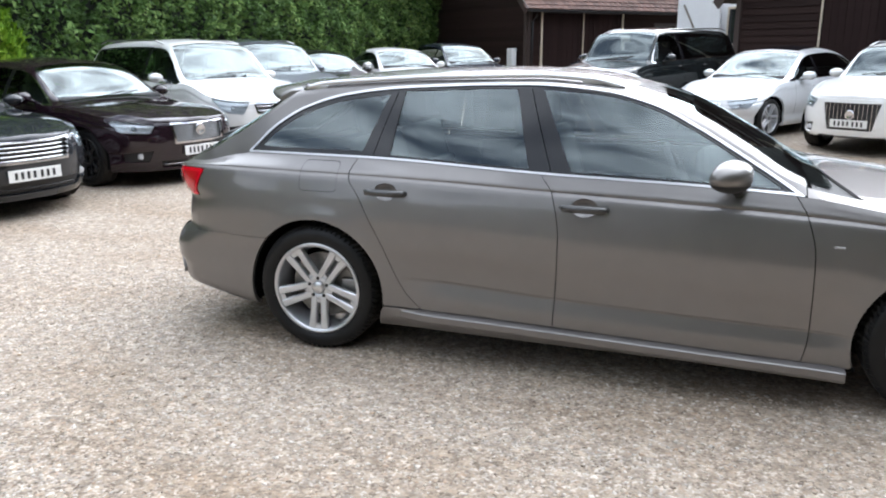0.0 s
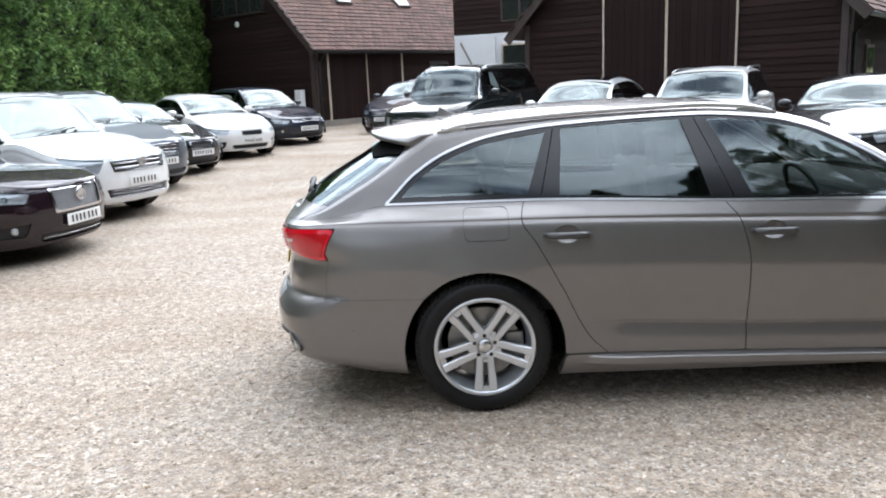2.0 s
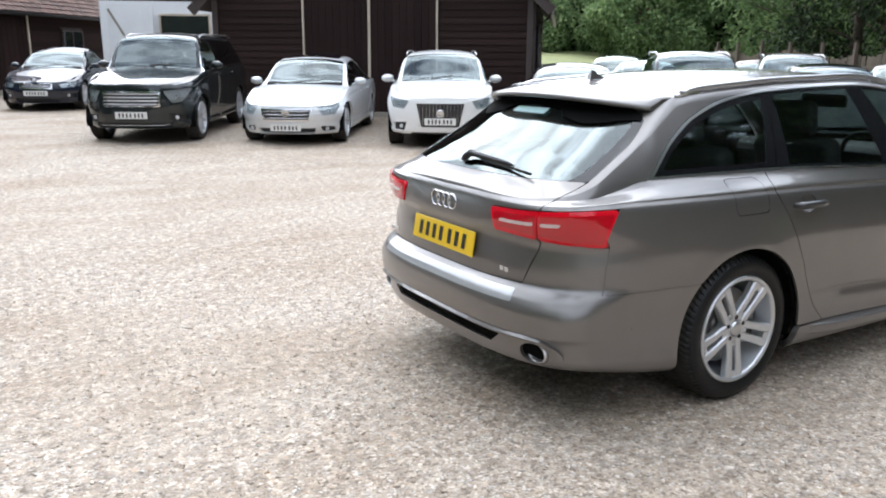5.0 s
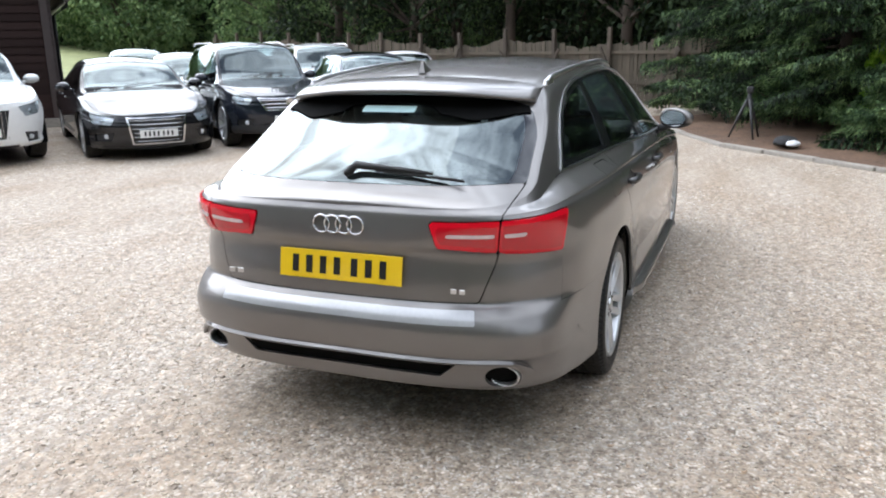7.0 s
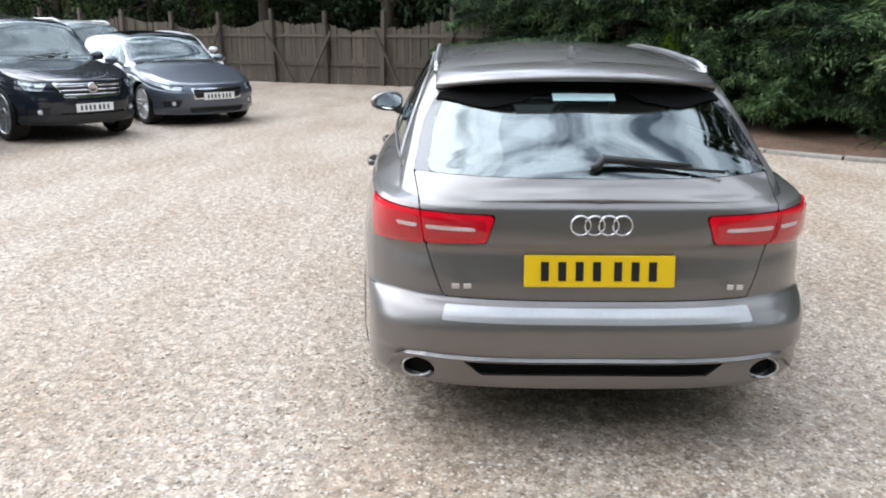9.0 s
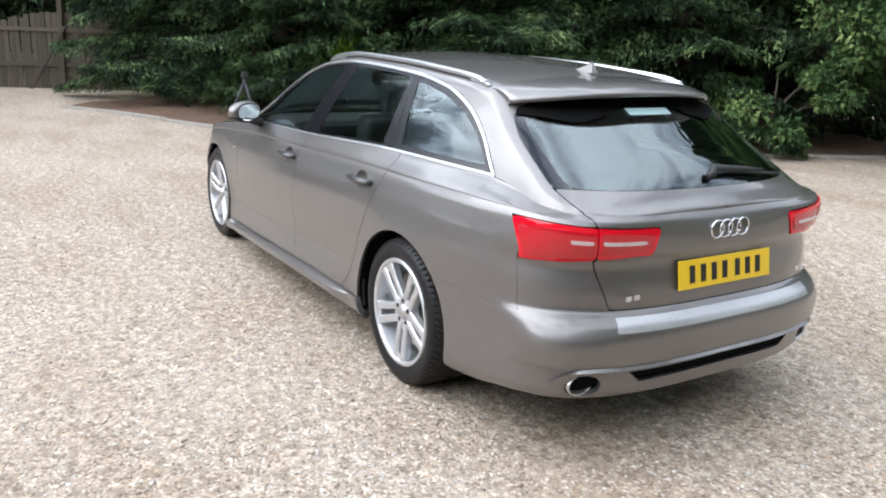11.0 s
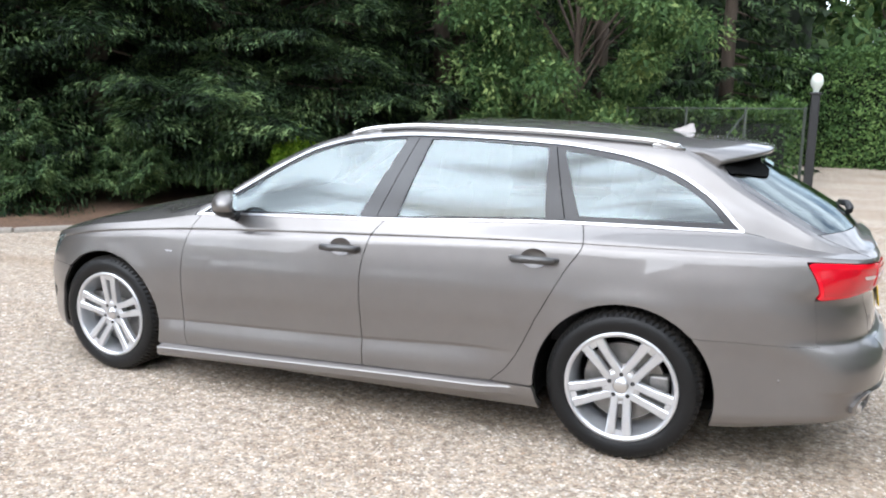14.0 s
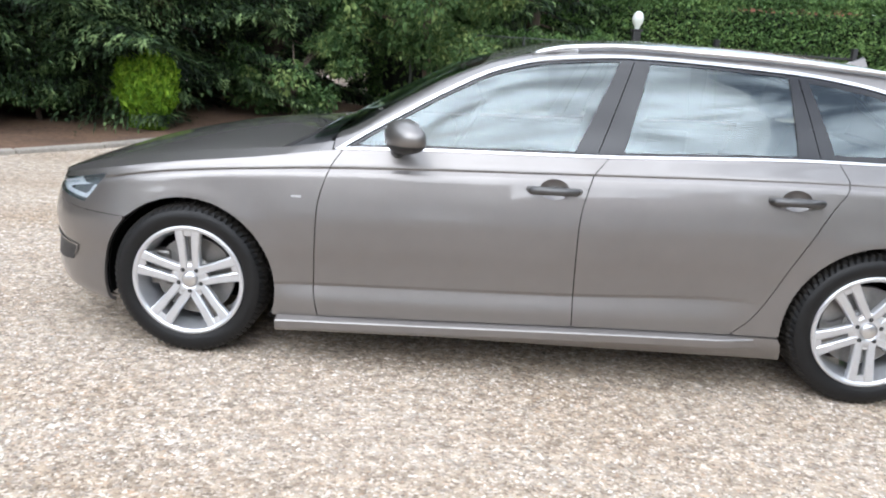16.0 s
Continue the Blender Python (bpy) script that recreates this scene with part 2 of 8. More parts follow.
M["lamp_inner"] = mat("lamp_inner", (0.60, 0.46, 0.46), 0.2, 0.0, 1.0, vary=0.2, scale=60)
M["clear_lens"] = glass("clear_lens", (0.95, 0.97, 0.98), 1.0, 1.45)
M["yellow_plate"] = mat("yellow_plate", (0.80, 0.52, 0.010), 0.35, coat=0.5, vary=0.04, scale=10)
M["white_plate"] = mat("white_plate", (0.78, 0.78, 0.76), 0.35, coat=0.5, vary=0.04, scale=10)
M["plate_ink"] = mat("plate_ink", (0.01, 0.01, 0.01), 0.4)
M["interior"] = mat("interior", (0.034, 0.034, 0.036), 0.7, vary=0.3, scale=9, bump=0.0006, bscale=300)
M["mirror"] = mat("mirror", (0.85, 0.87, 0.88), 0.02, 1.0)
M["grille_mesh"] = mat("grille_mesh", (0.36, 0.36, 0.37), 0.40, 0.7, vary=0.3, scale=40)
M["tinted_glass"] = glass("tinted_glass", (0.04, 0.05, 0.05), 1.0, 1.6)
M["sticker"] = mat("sticker", (0.55, 0.75, 0.74), 0.4)


# ---------------------------------------------------------------- mesh helpers
def part(name, bm, material, parent=None, label=""):
    """Links a bmesh as one mesh object, under its thing."""
    me = bpy.data.meshes.new(name)
    bm.to_mesh(me)
    bm.free()
    return link_mesh(name, me, material, parent, label)


def link_mesh(name, me, material, parent=None, label=""):
    if material is not None and not me.materials:
        me.materials.append(material)
    ob = new(name, me)
    if parent is not None:
        ob.parent = parent
    return tagged(ob, label)


def thing(name, m, label, category, group="", kind=""):
    e = new(name)
    e.empty_display_size = 0.2
    e.matrix_basis = m
    return tagged(e, label, category, group, kind)


def curve_of(pts):
    """A smooth, non-overshooting curve through a few control points."""
    a = np.array(sorted(pts), float)
    xs, ys = a[:, 0], a[:, 1]
    h, d = np.diff(xs), np.diff(ys) / np.diff(xs)
    m = np.zeros(len(xs))
    m[0], m[-1] = d[0], d[-1]
    for i in range(1, len(xs) - 1):
        if d[i - 1] * d[i] > 0:
            w1, w2 = 2 * h[i] + h[i - 1], h[i] + 2 * h[i - 1]
            m[i] = (w1 + w2) / (w1 / d[i - 1] + w2 / d[i])

    def f(x):
        x = np.clip(np.asarray(x, float), xs[0], xs[-1])
        i = np.clip(np.searchsorted(xs, x) - 1, 0, len(xs) - 2)
        t = (x - xs[i]) / h[i]
        return ((2 * t ** 3 - 3 * t ** 2 + 1) * ys[i] + (t ** 3 - 2 * t ** 2 + t) * h[i] * m[i]
                + (-2 * t ** 3 + 3 * t ** 2) * ys[i + 1] + (t ** 3 - t ** 2) * h[i] * m[i + 1])
    return f


def panel(name, P, sd, us, vs, material, parent, label="", off=0.0, lip=0.012, flip=False):
    """A sheet of the surface P(u, v) where sd(x, y, z, u, v) is negative, with its edge turned inwards."""
    U, V = np.meshgrid(us, vs, indexing="ij")
    X, Y, Z = P(U, V)
    S = np.broadcast_to(sd(X, Y, Z, U, V), U.shape)
    inside = S < 0
    nu, nv = U.shape
    index, uv, faces = {}, [], []

    def node(i, j):
        k = (i, j)
        if k not in index:
            index[k] = len(uv)
            uv.append((U[i, j], V[i, j]))
        return index[k]

    def cut(a, b):
        k = (a, b) if a < b else (b, a)
        if k not in index:
            (i0, j0), (i1, j1) = k
            t = S[i0, j0] / (S[i0, j0] - S[i1, j1])
            t = min(max(t, 0.02), 0.98)
            index[k] = len(uv)
            uv.append((U[i0, j0] + t * (U[i1, j1] - U[i0, j0]), V[i0, j0] + t * (V[i1, j1] - V[i0, j0])))
        return index[k]

    count = inside[:-1, :-1].astype(int) + inside[1:, :-1] + inside[1:, 1:] + inside[:-1, 1:]
    for i, j in zip(*np.nonzero(count)):
        ring = ((i, j), (i + 1, j), (i + 1, j + 1), (i, j + 1))
        f = []
        for k in range(4):
            a, b = ring[k], ring[(k + 1) % 4]
            if inside[a]:
                f.append(node(*a))
            if inside[a] != inside[b]:
                f.append(cut(a, b))
        if len(f) > 2:
            faces.append(f[::-1] if flip else f)
    if not faces:
        return None
    u, v = np.array(uv).T
    x, y, z = P(u, v)
    bm = bmesh.new()
    vert = [bm.verts.new(c) for c in zip(x, y, z)]
    for f in faces:
        try:
            bm.faces.new([vert[k] for k in f])
        except ValueError:
            pass
    bmesh.ops.remove_doubles(bm, verts=bm.verts, dist=0.0004)
    bm.normal_update()
    for q in bm.verts:
        q.co += q.normal * off
    if lip:
        edges = [e for e in bm.edges if e.is_boundary]
        under = {}
        for e in edges:
            e.smooth = False
            for q in e.verts:
                if q not in under:
                    under[q] = q.co - q.normal * lip
        made = {q: bm.verts.new(c) for q, c in under.items()}
        for e in edges:
            fa = e.link_faces[0]
            a, b = e.verts
            la = [q for q in fa.verts]
            if la[(la.index(a) + 1) % len(la)] is not b:
                a, b = b, a
            bm.faces.new((b, a, made[a], made[b]))
    for f in bm.faces:
        f.smooth = True
    return part(name, bm, material, parent, label)


def box(bm, sx, sy, sz, m=None, bevel=0.0, seg=2):
    """A block, centred, with softened edges."""
    r = bmesh.ops.create_cube(bm, size=1, matrix=Matrix.Diagonal((sx, sy, sz, 1)))
    vs = r["verts"]
    if bevel:
        es = list({e for q in vs for e in q.link_edges})
        g = bmesh.ops.bevel(bm, geom=es, offset=bevel, segments=seg, affect="EDGES", profile=0.5)
        vs = list({q for f in g["faces"] for q in f.verts} | {q for q in vs if q.is_valid})
        vs = [q for q in vs if q.is_valid]
    if m is not None:
        bmesh.ops.transform(bm, matrix=m, verts=vs)
    return vs


def lathe(bm, prof, n=48, m=None, smooth=True):
    """Turns a profile of (radius, y) about the y axis."""
    rings = []
    for r, y in prof:
        rings.append([bm.verts.new((r * math.cos(2 * math.pi * k / n), y, r * math.sin(2 * math.pi * k / n))) for k in range(n)])
    for a, b in zip(rings, rings[1:]):
        for k in range(n):
            f = bm.faces.new((a[k], b[k], b[(k + 1) % n], a[(k + 1) % n]))
            f.smooth = smooth
    if m is not None:
        bmesh.ops.transform(bm, matrix=m, verts=[q for r in rings for q in r])
    return rings


def tube(bm, pts, r, n=8, caps=True):
    """A round bar along a line of points; r a number or one per point."""
    pts = [Vector(p) for p in pts]
    rs = [r] * len(pts) if isinstance(r, (int, float)) else list(r)
    rings = []
    for k, p in enumerate(pts):
        d = (pts[min(k + 1, len(pts) - 1)] - pts[max(k - 1, 0)]).normalized()
        a = d.cross(Vector((0, 0, 1)) if abs(d.z) < 0.95 else Vector((1, 0, 0))).normalized()
        b = d.cross(a)
        rings.append([bm.verts.new(p + rs[k] * (math.cos(2 * math.pi * j / n) * a + math.sin(2 * math.pi * j / n) * b)) for j in range(n)])
    for p, q in zip(rings, rings[1:]):
        for j in range(n):
            f = bm.faces.new((p[j], p[(j + 1) % n], q[(j + 1) % n], q[j]))
            f.smooth = True
    if caps:
        bm.faces.new(rings[0][::-1])
        bm.faces.new(rings[-1])


def finish_normals(bm):
    bmesh.ops.recalc_face_normals(bm, faces=bm.faces)
    return bm


def smoothstep(a, b, x):
    t = np.clip((np.asarray(x, float) - a) / (b - a), 0, 1)
    return t * t * (3 - 2 * t)


def ground_height(x, y):
    """The yard rises gently towards the barns."""
    d = y - 7.0
    if d < -1.5:
        return 0.0
    rise = 0.025 * (d if d > 1.5 else (d + 1.5) ** 2 / 6)
    return min(rise, 0.9)


# ---------------------------------------------------------------- cars: the surface they share
class CarShape:
    """The skin of a car: a belt of plan outlines up to the waist, and sections from the waist over the roof.
    x runs forwards from the rear axle, y to the car's left, z up."""

    def __init__(self, **k):
        self.k = k
        self.w, self.zb, self.zt, self.zcr = curve_of(k["w"]), curve_of(k["zb"]), curve_of(k["zt"]), curve_of(k["zcr"])
        self.zl, self.xr, self.xf, self.yr = curve_of(k["zl"]), curve_of(k["xr"]), curve_of(k["xf"]), curve_of(k["yr"])
        self.zr, self.zc, self.offs = curve_of(k["zr"]), curve_of(k["zc"]), curve_of(k["offs"])
        self.lr, self.pr, self.qr = k.get("rear_cap", (0.50, 2.2, 2.6))
        self.lf, self.pf, self.qf = k.get("front_cap", (0.85, 2.0, 2.4))
        self.axles, self.arch, self.arch_z = k["axles"], k["arch"], k["arch_z"]
        self.flare, self.square = k.get("flare", 0.010), k.get("square", 0.0)
        self.top_square, self.tuck_by = k.get("top_square", 0.0), k.get("tuck", (0.0, 0.0))
        self.crease = k.get("crease", 0.0)

    def tuck(self, x, v):
        """How far the shoulder above the crease draws in towards the tail, and fills out over the front wings."""
        rear, front = self.tuck_by
        s = smoothstep(1.3, -0.45, x) * (1 - 0.45 * smoothstep(-0.48, -0.78, x))
        fold = np.where(np.asarray(v) < 0.15, smoothstep(0.085, 0.165, v) * 2, 1 - smoothstep(0.06, 0.40, v) + 0.19) * self.crease
        fold = fold * smoothstep(0.42, 0.75, x) * smoothstep(2.62, 2.40, x)
        return front * smoothstep(2.2, 3.0, x) * smoothstep(0.45, 1.0, v) - rear * s * smoothstep(0.70, 1.0, v) - fold

    def shell(self, T, V):
        T, V = np.asarray(T, float), np.asarray(V, float)
        sign = np.where((T < 0) | (T > 1), -1.0, 1.0)
        t = np.where(T > 1, 2 - T, np.abs(T))
        ff = np.clip(1 - t / 0.2, 0, 1) * math.pi / 2
        fr = np.clip((t - 0.8) / 0.2, 0, 1) * math.pi / 2
        s = np.clip((t - 0.2) / 0.6, 0, 1)

        def along(xf, xr, lr, pr=self.pr):
            x = (xf - self.lf) * (1 - s) + (xr + lr) * s
            x = x + self.lf * (1 - (1 - np.sin(ff) ** (2 / self.pf))) * (ff > 0)
            return x - lr * np.sin(fr) ** (2 / pr) * (fr > 0)
        x = along(self.xf(0.6), self.xr(0.6), self.lr)
        z = None
        for _ in range(2):
            knots = (self.zl(x), self.zcr(x), self.zt(x), self.zb(x))
            z = np.where(V < 0.15, knots[0] + (knots[1] - knots[0]) * V / 0.15,
                         np.where(V < 0.72, knots[1] + (knots[2] - knots[1]) * (V - 0.15) / 0.57,
                                  knots[2] + (knots[3] - knots[2]) * (V - 0.72) / 0.28))
            add = self.top_square * smoothstep(0.74, 0.955, z)
            x = along(self.xf(z), self.xr(z), self.lr - self.square * smoothstep(0.62, 0.48, z), self.pr + add)
        y = self.w(x) + self.offs(V) + self.tuck(x, V)
        for a in self.axles:
            d = np.hypot(x - a, z - self.arch_z) - self.arch
            y = y + self.flare * np.exp(-(d / 0.055) ** 2)
        y = y * np.cos(ff) ** (2 / self.qf) * np.cos(fr) ** (2 / (self.qr + add))
        return x, sign * y, z

    def waist(self, x):
        zb = self.zb(x)
        y = self.w(x) + self.offs(1.0) + self.tuck(x, 1.0)
        ur = np.clip((x - self.xr(zb)) / self.lr, 0, 1)
        uf = np.clip((self.xf(zb) - x) / self.lf, 0, 1)
        y = y * (1 - (1 - ur) ** (self.pr + self.top_square)) ** (1 / (self.qr + self.top_square)) * (1 - (1 - uf) ** self.pf) ** (1 / self.qf)
        return y, zb

    def upper(self, X, V):
        X, V = np.asarray(X, float), np.asarray(V, float)
        sign, a = np.where(V < 0, -1.0, 1.0), np.abs(V)
        yb, zb = self.waist(X)
        yr = np.minimum(self.yr(X), 0.968 * yb)
        zr = np.maximum(self.zr(X), zb + 0.004)
        zc = np.maximum(self.zc(X), zr + 0.003)
        k, e = 0.86 + self.k.get("tight", 0.0) * smoothstep(-0.25, -0.5, X), 0.16 - 1.2 * self.k.get("tight", 0.0) * smoothstep(-0.25, -0.5, X)
        yt = np.clip(a / 0.6, 0, 1) * k * yr
        top = zr + (zc - zr) * (1 - (yt / np.maximum(yr, 1e-6)) ** 2)
        by, bz = k * yr, zr + (zc - zr) * (1 - k ** 2)
        ay, az = yr + e * (yb - yr), zr + e * (zb - zr)
        q = np.clip((a - 0.6) / 0.12, 0, 1)
        cy = (1 - q) ** 2 * by + 2 * q * (1 - q) * yr + q * q * ay
        cz = (1 - q) ** 2 * bz + 2 * q * (1 - q) * zr + q * q * az
        s = np.clip((a - 0.72) / 0.28, 0, 1)
        bow = 0.10 * (zr - zb) * s * (1 - s)
        sy, sz = ay + (yb - ay) * s + bow, az + (zb - az) * s
        y = np.where(a < 0.6, yt, np.where(a < 0.72, cy, sy))
        z = np.where(a < 0.6, top, np.where(a < 0.72, cz, sz))
        return X, sign * y, z

    def arches(self, x, z):
        d = [self.arch - np.hypot(x - a, z - self.arch_z) for a in self.axles]
        return np.maximum(d[0], d[1])


def band(f, x, z, sgn):
    """Distance of (x, z) above (sgn 1) or below (-1) the line z = f(x)."""
    slope = (f(x + 0.005) - f(x - 0.005)) / 0.01
    return sgn * (z - f(x)) / np.sqrt(1 + slope ** 2)


def maximum(*a):
    r = a[0]
    for b in a[1:]:
        r = np.maximum(r, b)
    return r


# ---------------------------------------------------------------- wheels
def tyre_mesh(r, rim, width, n=108):
    bm = bmesh.new()
    w = width
    prof = [(rim - 0.012, -0.012), (rim + 0.004, 0.002), (rim + 0.022, 0.010), (rim + 0.5 * (r - rim), 0.014),
            (r - 0.022, 0.006), (r - 0.006, -0.010), (r - 0.001, -0.030)]
    for k in range(1, 4):
        c = -0.030 - (w - 0.06) * k / 4
        prof += [(r, c + 0.007), (r - 0.008, c + 0.005), (r - 0.008, c - 0.005), (r, c - 0.007)]
    prof += [(r - 0.001, -w + 0.030), (r - 0.006, -w + 0.01), (r - 0.03, -w - 0.006), (rim, -w)]
    rings = lathe(bm, prof, n, smooth=False)
    for j, ring in enumerate(rings):
        if 5 <= j <= len(prof) - 3:
            for k, q in enumerate(ring):
                if (k + (j // 3) % 2) % 3 == 0 and prof[j][0] > r - 0.007:
                    q.co.x *= (r - 0.008) / r
                    q.co.z *= (r - 0.008) / r
    for f in bm.faces:
        c = f.calc_center_median()
        f.smooth = math.hypot(c.x, c.z) < r - 0.02
    finish_normals(bm)
    me = bpy.data.meshes.new("tyre")
    bm.to_mesh(me)
    bm.free()
    me.materials.append(M["tyre"])
    me.materials.append(M["tread"])
    for f in me.polygons:
        f.material_index = int(math.hypot(f.center.x, f.center.z) > r - 0.012)
    return me


def bar(bm, a, b, wa, wb, depth, chamfer=0.35):
    """A spoke from a to b (points in the wheel's plane, y outwards), flat on its face and chamfered."""
    a, b = Vector(a), Vector(b)
    d = (b - a).normalized()
    out = Vector((0, 1, 0))
    side = d.cross(out).normalized()
    rings = []
    for p, w in ((a, wa), (b, wb)):
        prof = [(-w / 2, -depth), (-w / 2, -depth * 0.18), (-w / 2 * (1 - chamfer), 0), (w / 2 * (1 - chamfer), 0), (w / 2, -depth * 0.18), (w / 2, -depth)]
        rings.append([bm.verts.new(p + side * u + out * v) for u, v in prof])
    n = 6
    for k in range(n):
        bm.faces.new((rings[0][k], rings[0][(k + 1) % n], rings[1][(k + 1) % n], rings[1][k]))
    bm.faces.new(rings[0][::-1])
    bm.faces.new(rings[1])


def wheel_meshes(r, rim, width, style="twin", pairs=5, dark=False, ring=108):
    """The meshes of one wheel; its outer face looks along +y."""
    face = M["black_trim"] if dark else M["alloy"]
    bm = bmesh.new()
    lathe(bm, [(rim + 0.003, -0.002), (rim + 0.002, 0.008), (rim - 0.004, 0.010), (rim - 0.016, 0.006), (rim - 0.020, -0.004),
               (rim - 0.022, -0.05), (rim - 0.035, -0.07), (rim - 0.035, -width + 0.02), (rim, -width)], 60)
    finish_normals(bm)
    rim_me = bpy.data.meshes.new("wheel")
    bm.to_mesh(rim_me)
    bm.free()
    rim_me.materials.append(face)
    bm = bmesh.new()
    R = rim - 0.012
    if style == "twin":
        for e in (-1, 1):
            p0, p1, p2 = (-e * 0.026, -0.018, 0.030), (-e * 0.0295, -0.004, R * 0.60), (-e * 0.0365, 0.004, R)
            bar(bm, p0, p1, 0.034, 0.036, 0.034, 0.28)
            bar(bm, p1, p2, 0.036, 0.044, 0.030, 0.28)
        bar(bm, (0, -0.005, R * 0.86), (0, 0.001, R), 0.06, 0.07, 0.026, 0.1)
        bar(bm, (0, -0.021, 0.03), (0, -0.018, R * 0.36), 0.05, 0.05, 0.03, 0.1)
    else:
        bar(bm, (0, -0.03, 0.03), (0, 0.0, R), 0.056, 0.040, 0.03)
    finish_normals(bm)
    spoke = bpy.data.meshes.new("spoke")
    bm.to_mesh(spoke)
    bm.free()
    spoke.materials.append(face)
    bm = bmesh.new()
    lathe(bm, [(0.080, -0.055), (0.078, -0.028), (0.070, -0.018), (0.036, -0.015), (0.034, -0.020)], 40)
    finish_normals(bm)
    hub = bpy.data.meshes.new("hub")
    bm.to_mesh(hub)
    bm.free()
    hub.materials.append(face)
    bm = bmesh.new()
    lathe(bm, [(0.0005, -0.005), (0.026, -0.006), (0.033, -0.011), (0.033, -0.03)], 32)
    finish_normals(bm)
    cap = bpy.data.meshes.new("hub_cap")
    bm.to_mesh(cap)
    bm.free()
    cap.materials.append(M["satin_metal"])
    bm = bmesh.new()
    lathe(bm, [(0.0005, -0.0125), (0.0095, -0.0125), (0.0105, -0.015), (0.0105, -0.04)], 6, smooth=False)
    finish_normals(bm)
    bolt = bpy.data.meshes.new("wheel_bolt")
    bm.to_mesh(bolt)
    bm.free()
    # black bolt heads stand in for the shaded holes in the hub
    bolt.materials.append(M["black_plastic"])
    bm = bmesh.new()
    lathe(bm, [(0.05, -0.085), (rim * 0.72, -0.085), (rim * 0.72, -0.11), (0.05, -0.11)], 48, smooth=False)
    lathe(bm, [(0.0005, -0.075), (0.08, -0.075), (0.085, -0.09)], 32)
    box(bm, 0.09, 0.06, 0.16, Matrix.Translation((rim * 0.62, -0.095, 0.03)), 0.012)
    finish_normals(bm)
    disc = bpy.data.meshes.new("brake_disc")
    bm.to_mesh(disc)
    bm.free()
    disc.materials.append(M["disc_metal"])
    return dict(rim=rim_me, spoke=spoke, hub=hub, pairs=pairs, tyre=tyre_mesh(r, rim, width, ring), cap=cap, bolt=bolt, disc=disc)


def add_wheel(ms, parent, x, y, z, turn, full=True):
    """One wheel under its car; y > 0 stands on the car's left."""
    m = Matrix.Translation((x, y, z)) @ (Matrix.Identity(4) if y > 0 else Matrix.Rotation(math.pi, 4, "Z")) @ Matrix.Rotation(radians(turn), 4, "Y")
    wh = link_mesh("wheel", ms["rim"], None, parent, "silver twin-spoke alloy wheel" if full else "")
    wh.matrix_basis = m
    link_mesh("tyre", ms["tyre"], None, wh, "black rubber tyre")
    link_mesh("brake_disc", ms["disc"], None, wh)
    link_mesh("hub", ms["hub"], None, wh)
    for k in range(ms["pairs"]):
        link_mesh("spoke", ms["spoke"], None, wh).matrix_basis = Matrix.Rotation(2 * math.pi * k / ms["pairs"], 4, "Y")
    if full:
        link_mesh("hub_cap", ms["cap"], None, wh)
        for k in range(5):
            a = math.pi / 2 + 2 * math.pi * (k + 0.5) / 5
            b = link_mesh("wheel_bolt", ms["bolt"], None, wh)
            b.matrix_basis = Matrix.Translation((0.052 * math.cos(a), 0, 0.052 * math.sin(a)))
    return wh


def plate_bars(parent, m, w=0.52, h=0.111, yellow=False):
    """A number plate: its backing, and its characters as plain bars. It faces -y of m."""
    bm = bmesh.new()
    box(bm, w, 0.006, h, None, 0.002, 1)
    p = part("number_plate", bm, M["yellow_plate" if yellow else "white_plate"], parent, "yellow rear number plate" if yellow else "white number plate")
    p.matrix_basis = m
    cw = w * 0.095
    bm = bmesh.new()
    box(bm, cw * 0.55, 0.002, h * 0.60)
    ink = bpy.data.meshes.new("plate_bar")
    bm.to_mesh(ink)
    bm.free()
    ink.materials.append(M["plate_ink"])
    xs = [(-0.40 + 0.115 * k) * w + cw / 2 for k in range(4)] + [(0.085 + 0.115 * k) * w + cw / 2 for k in range(3)]
    for x in xs:
        link_mesh("plate_bar", ink, None, p).matrix_basis = Matrix.Translation((x - 0.01 * w, -0.0042, 0))
    return p


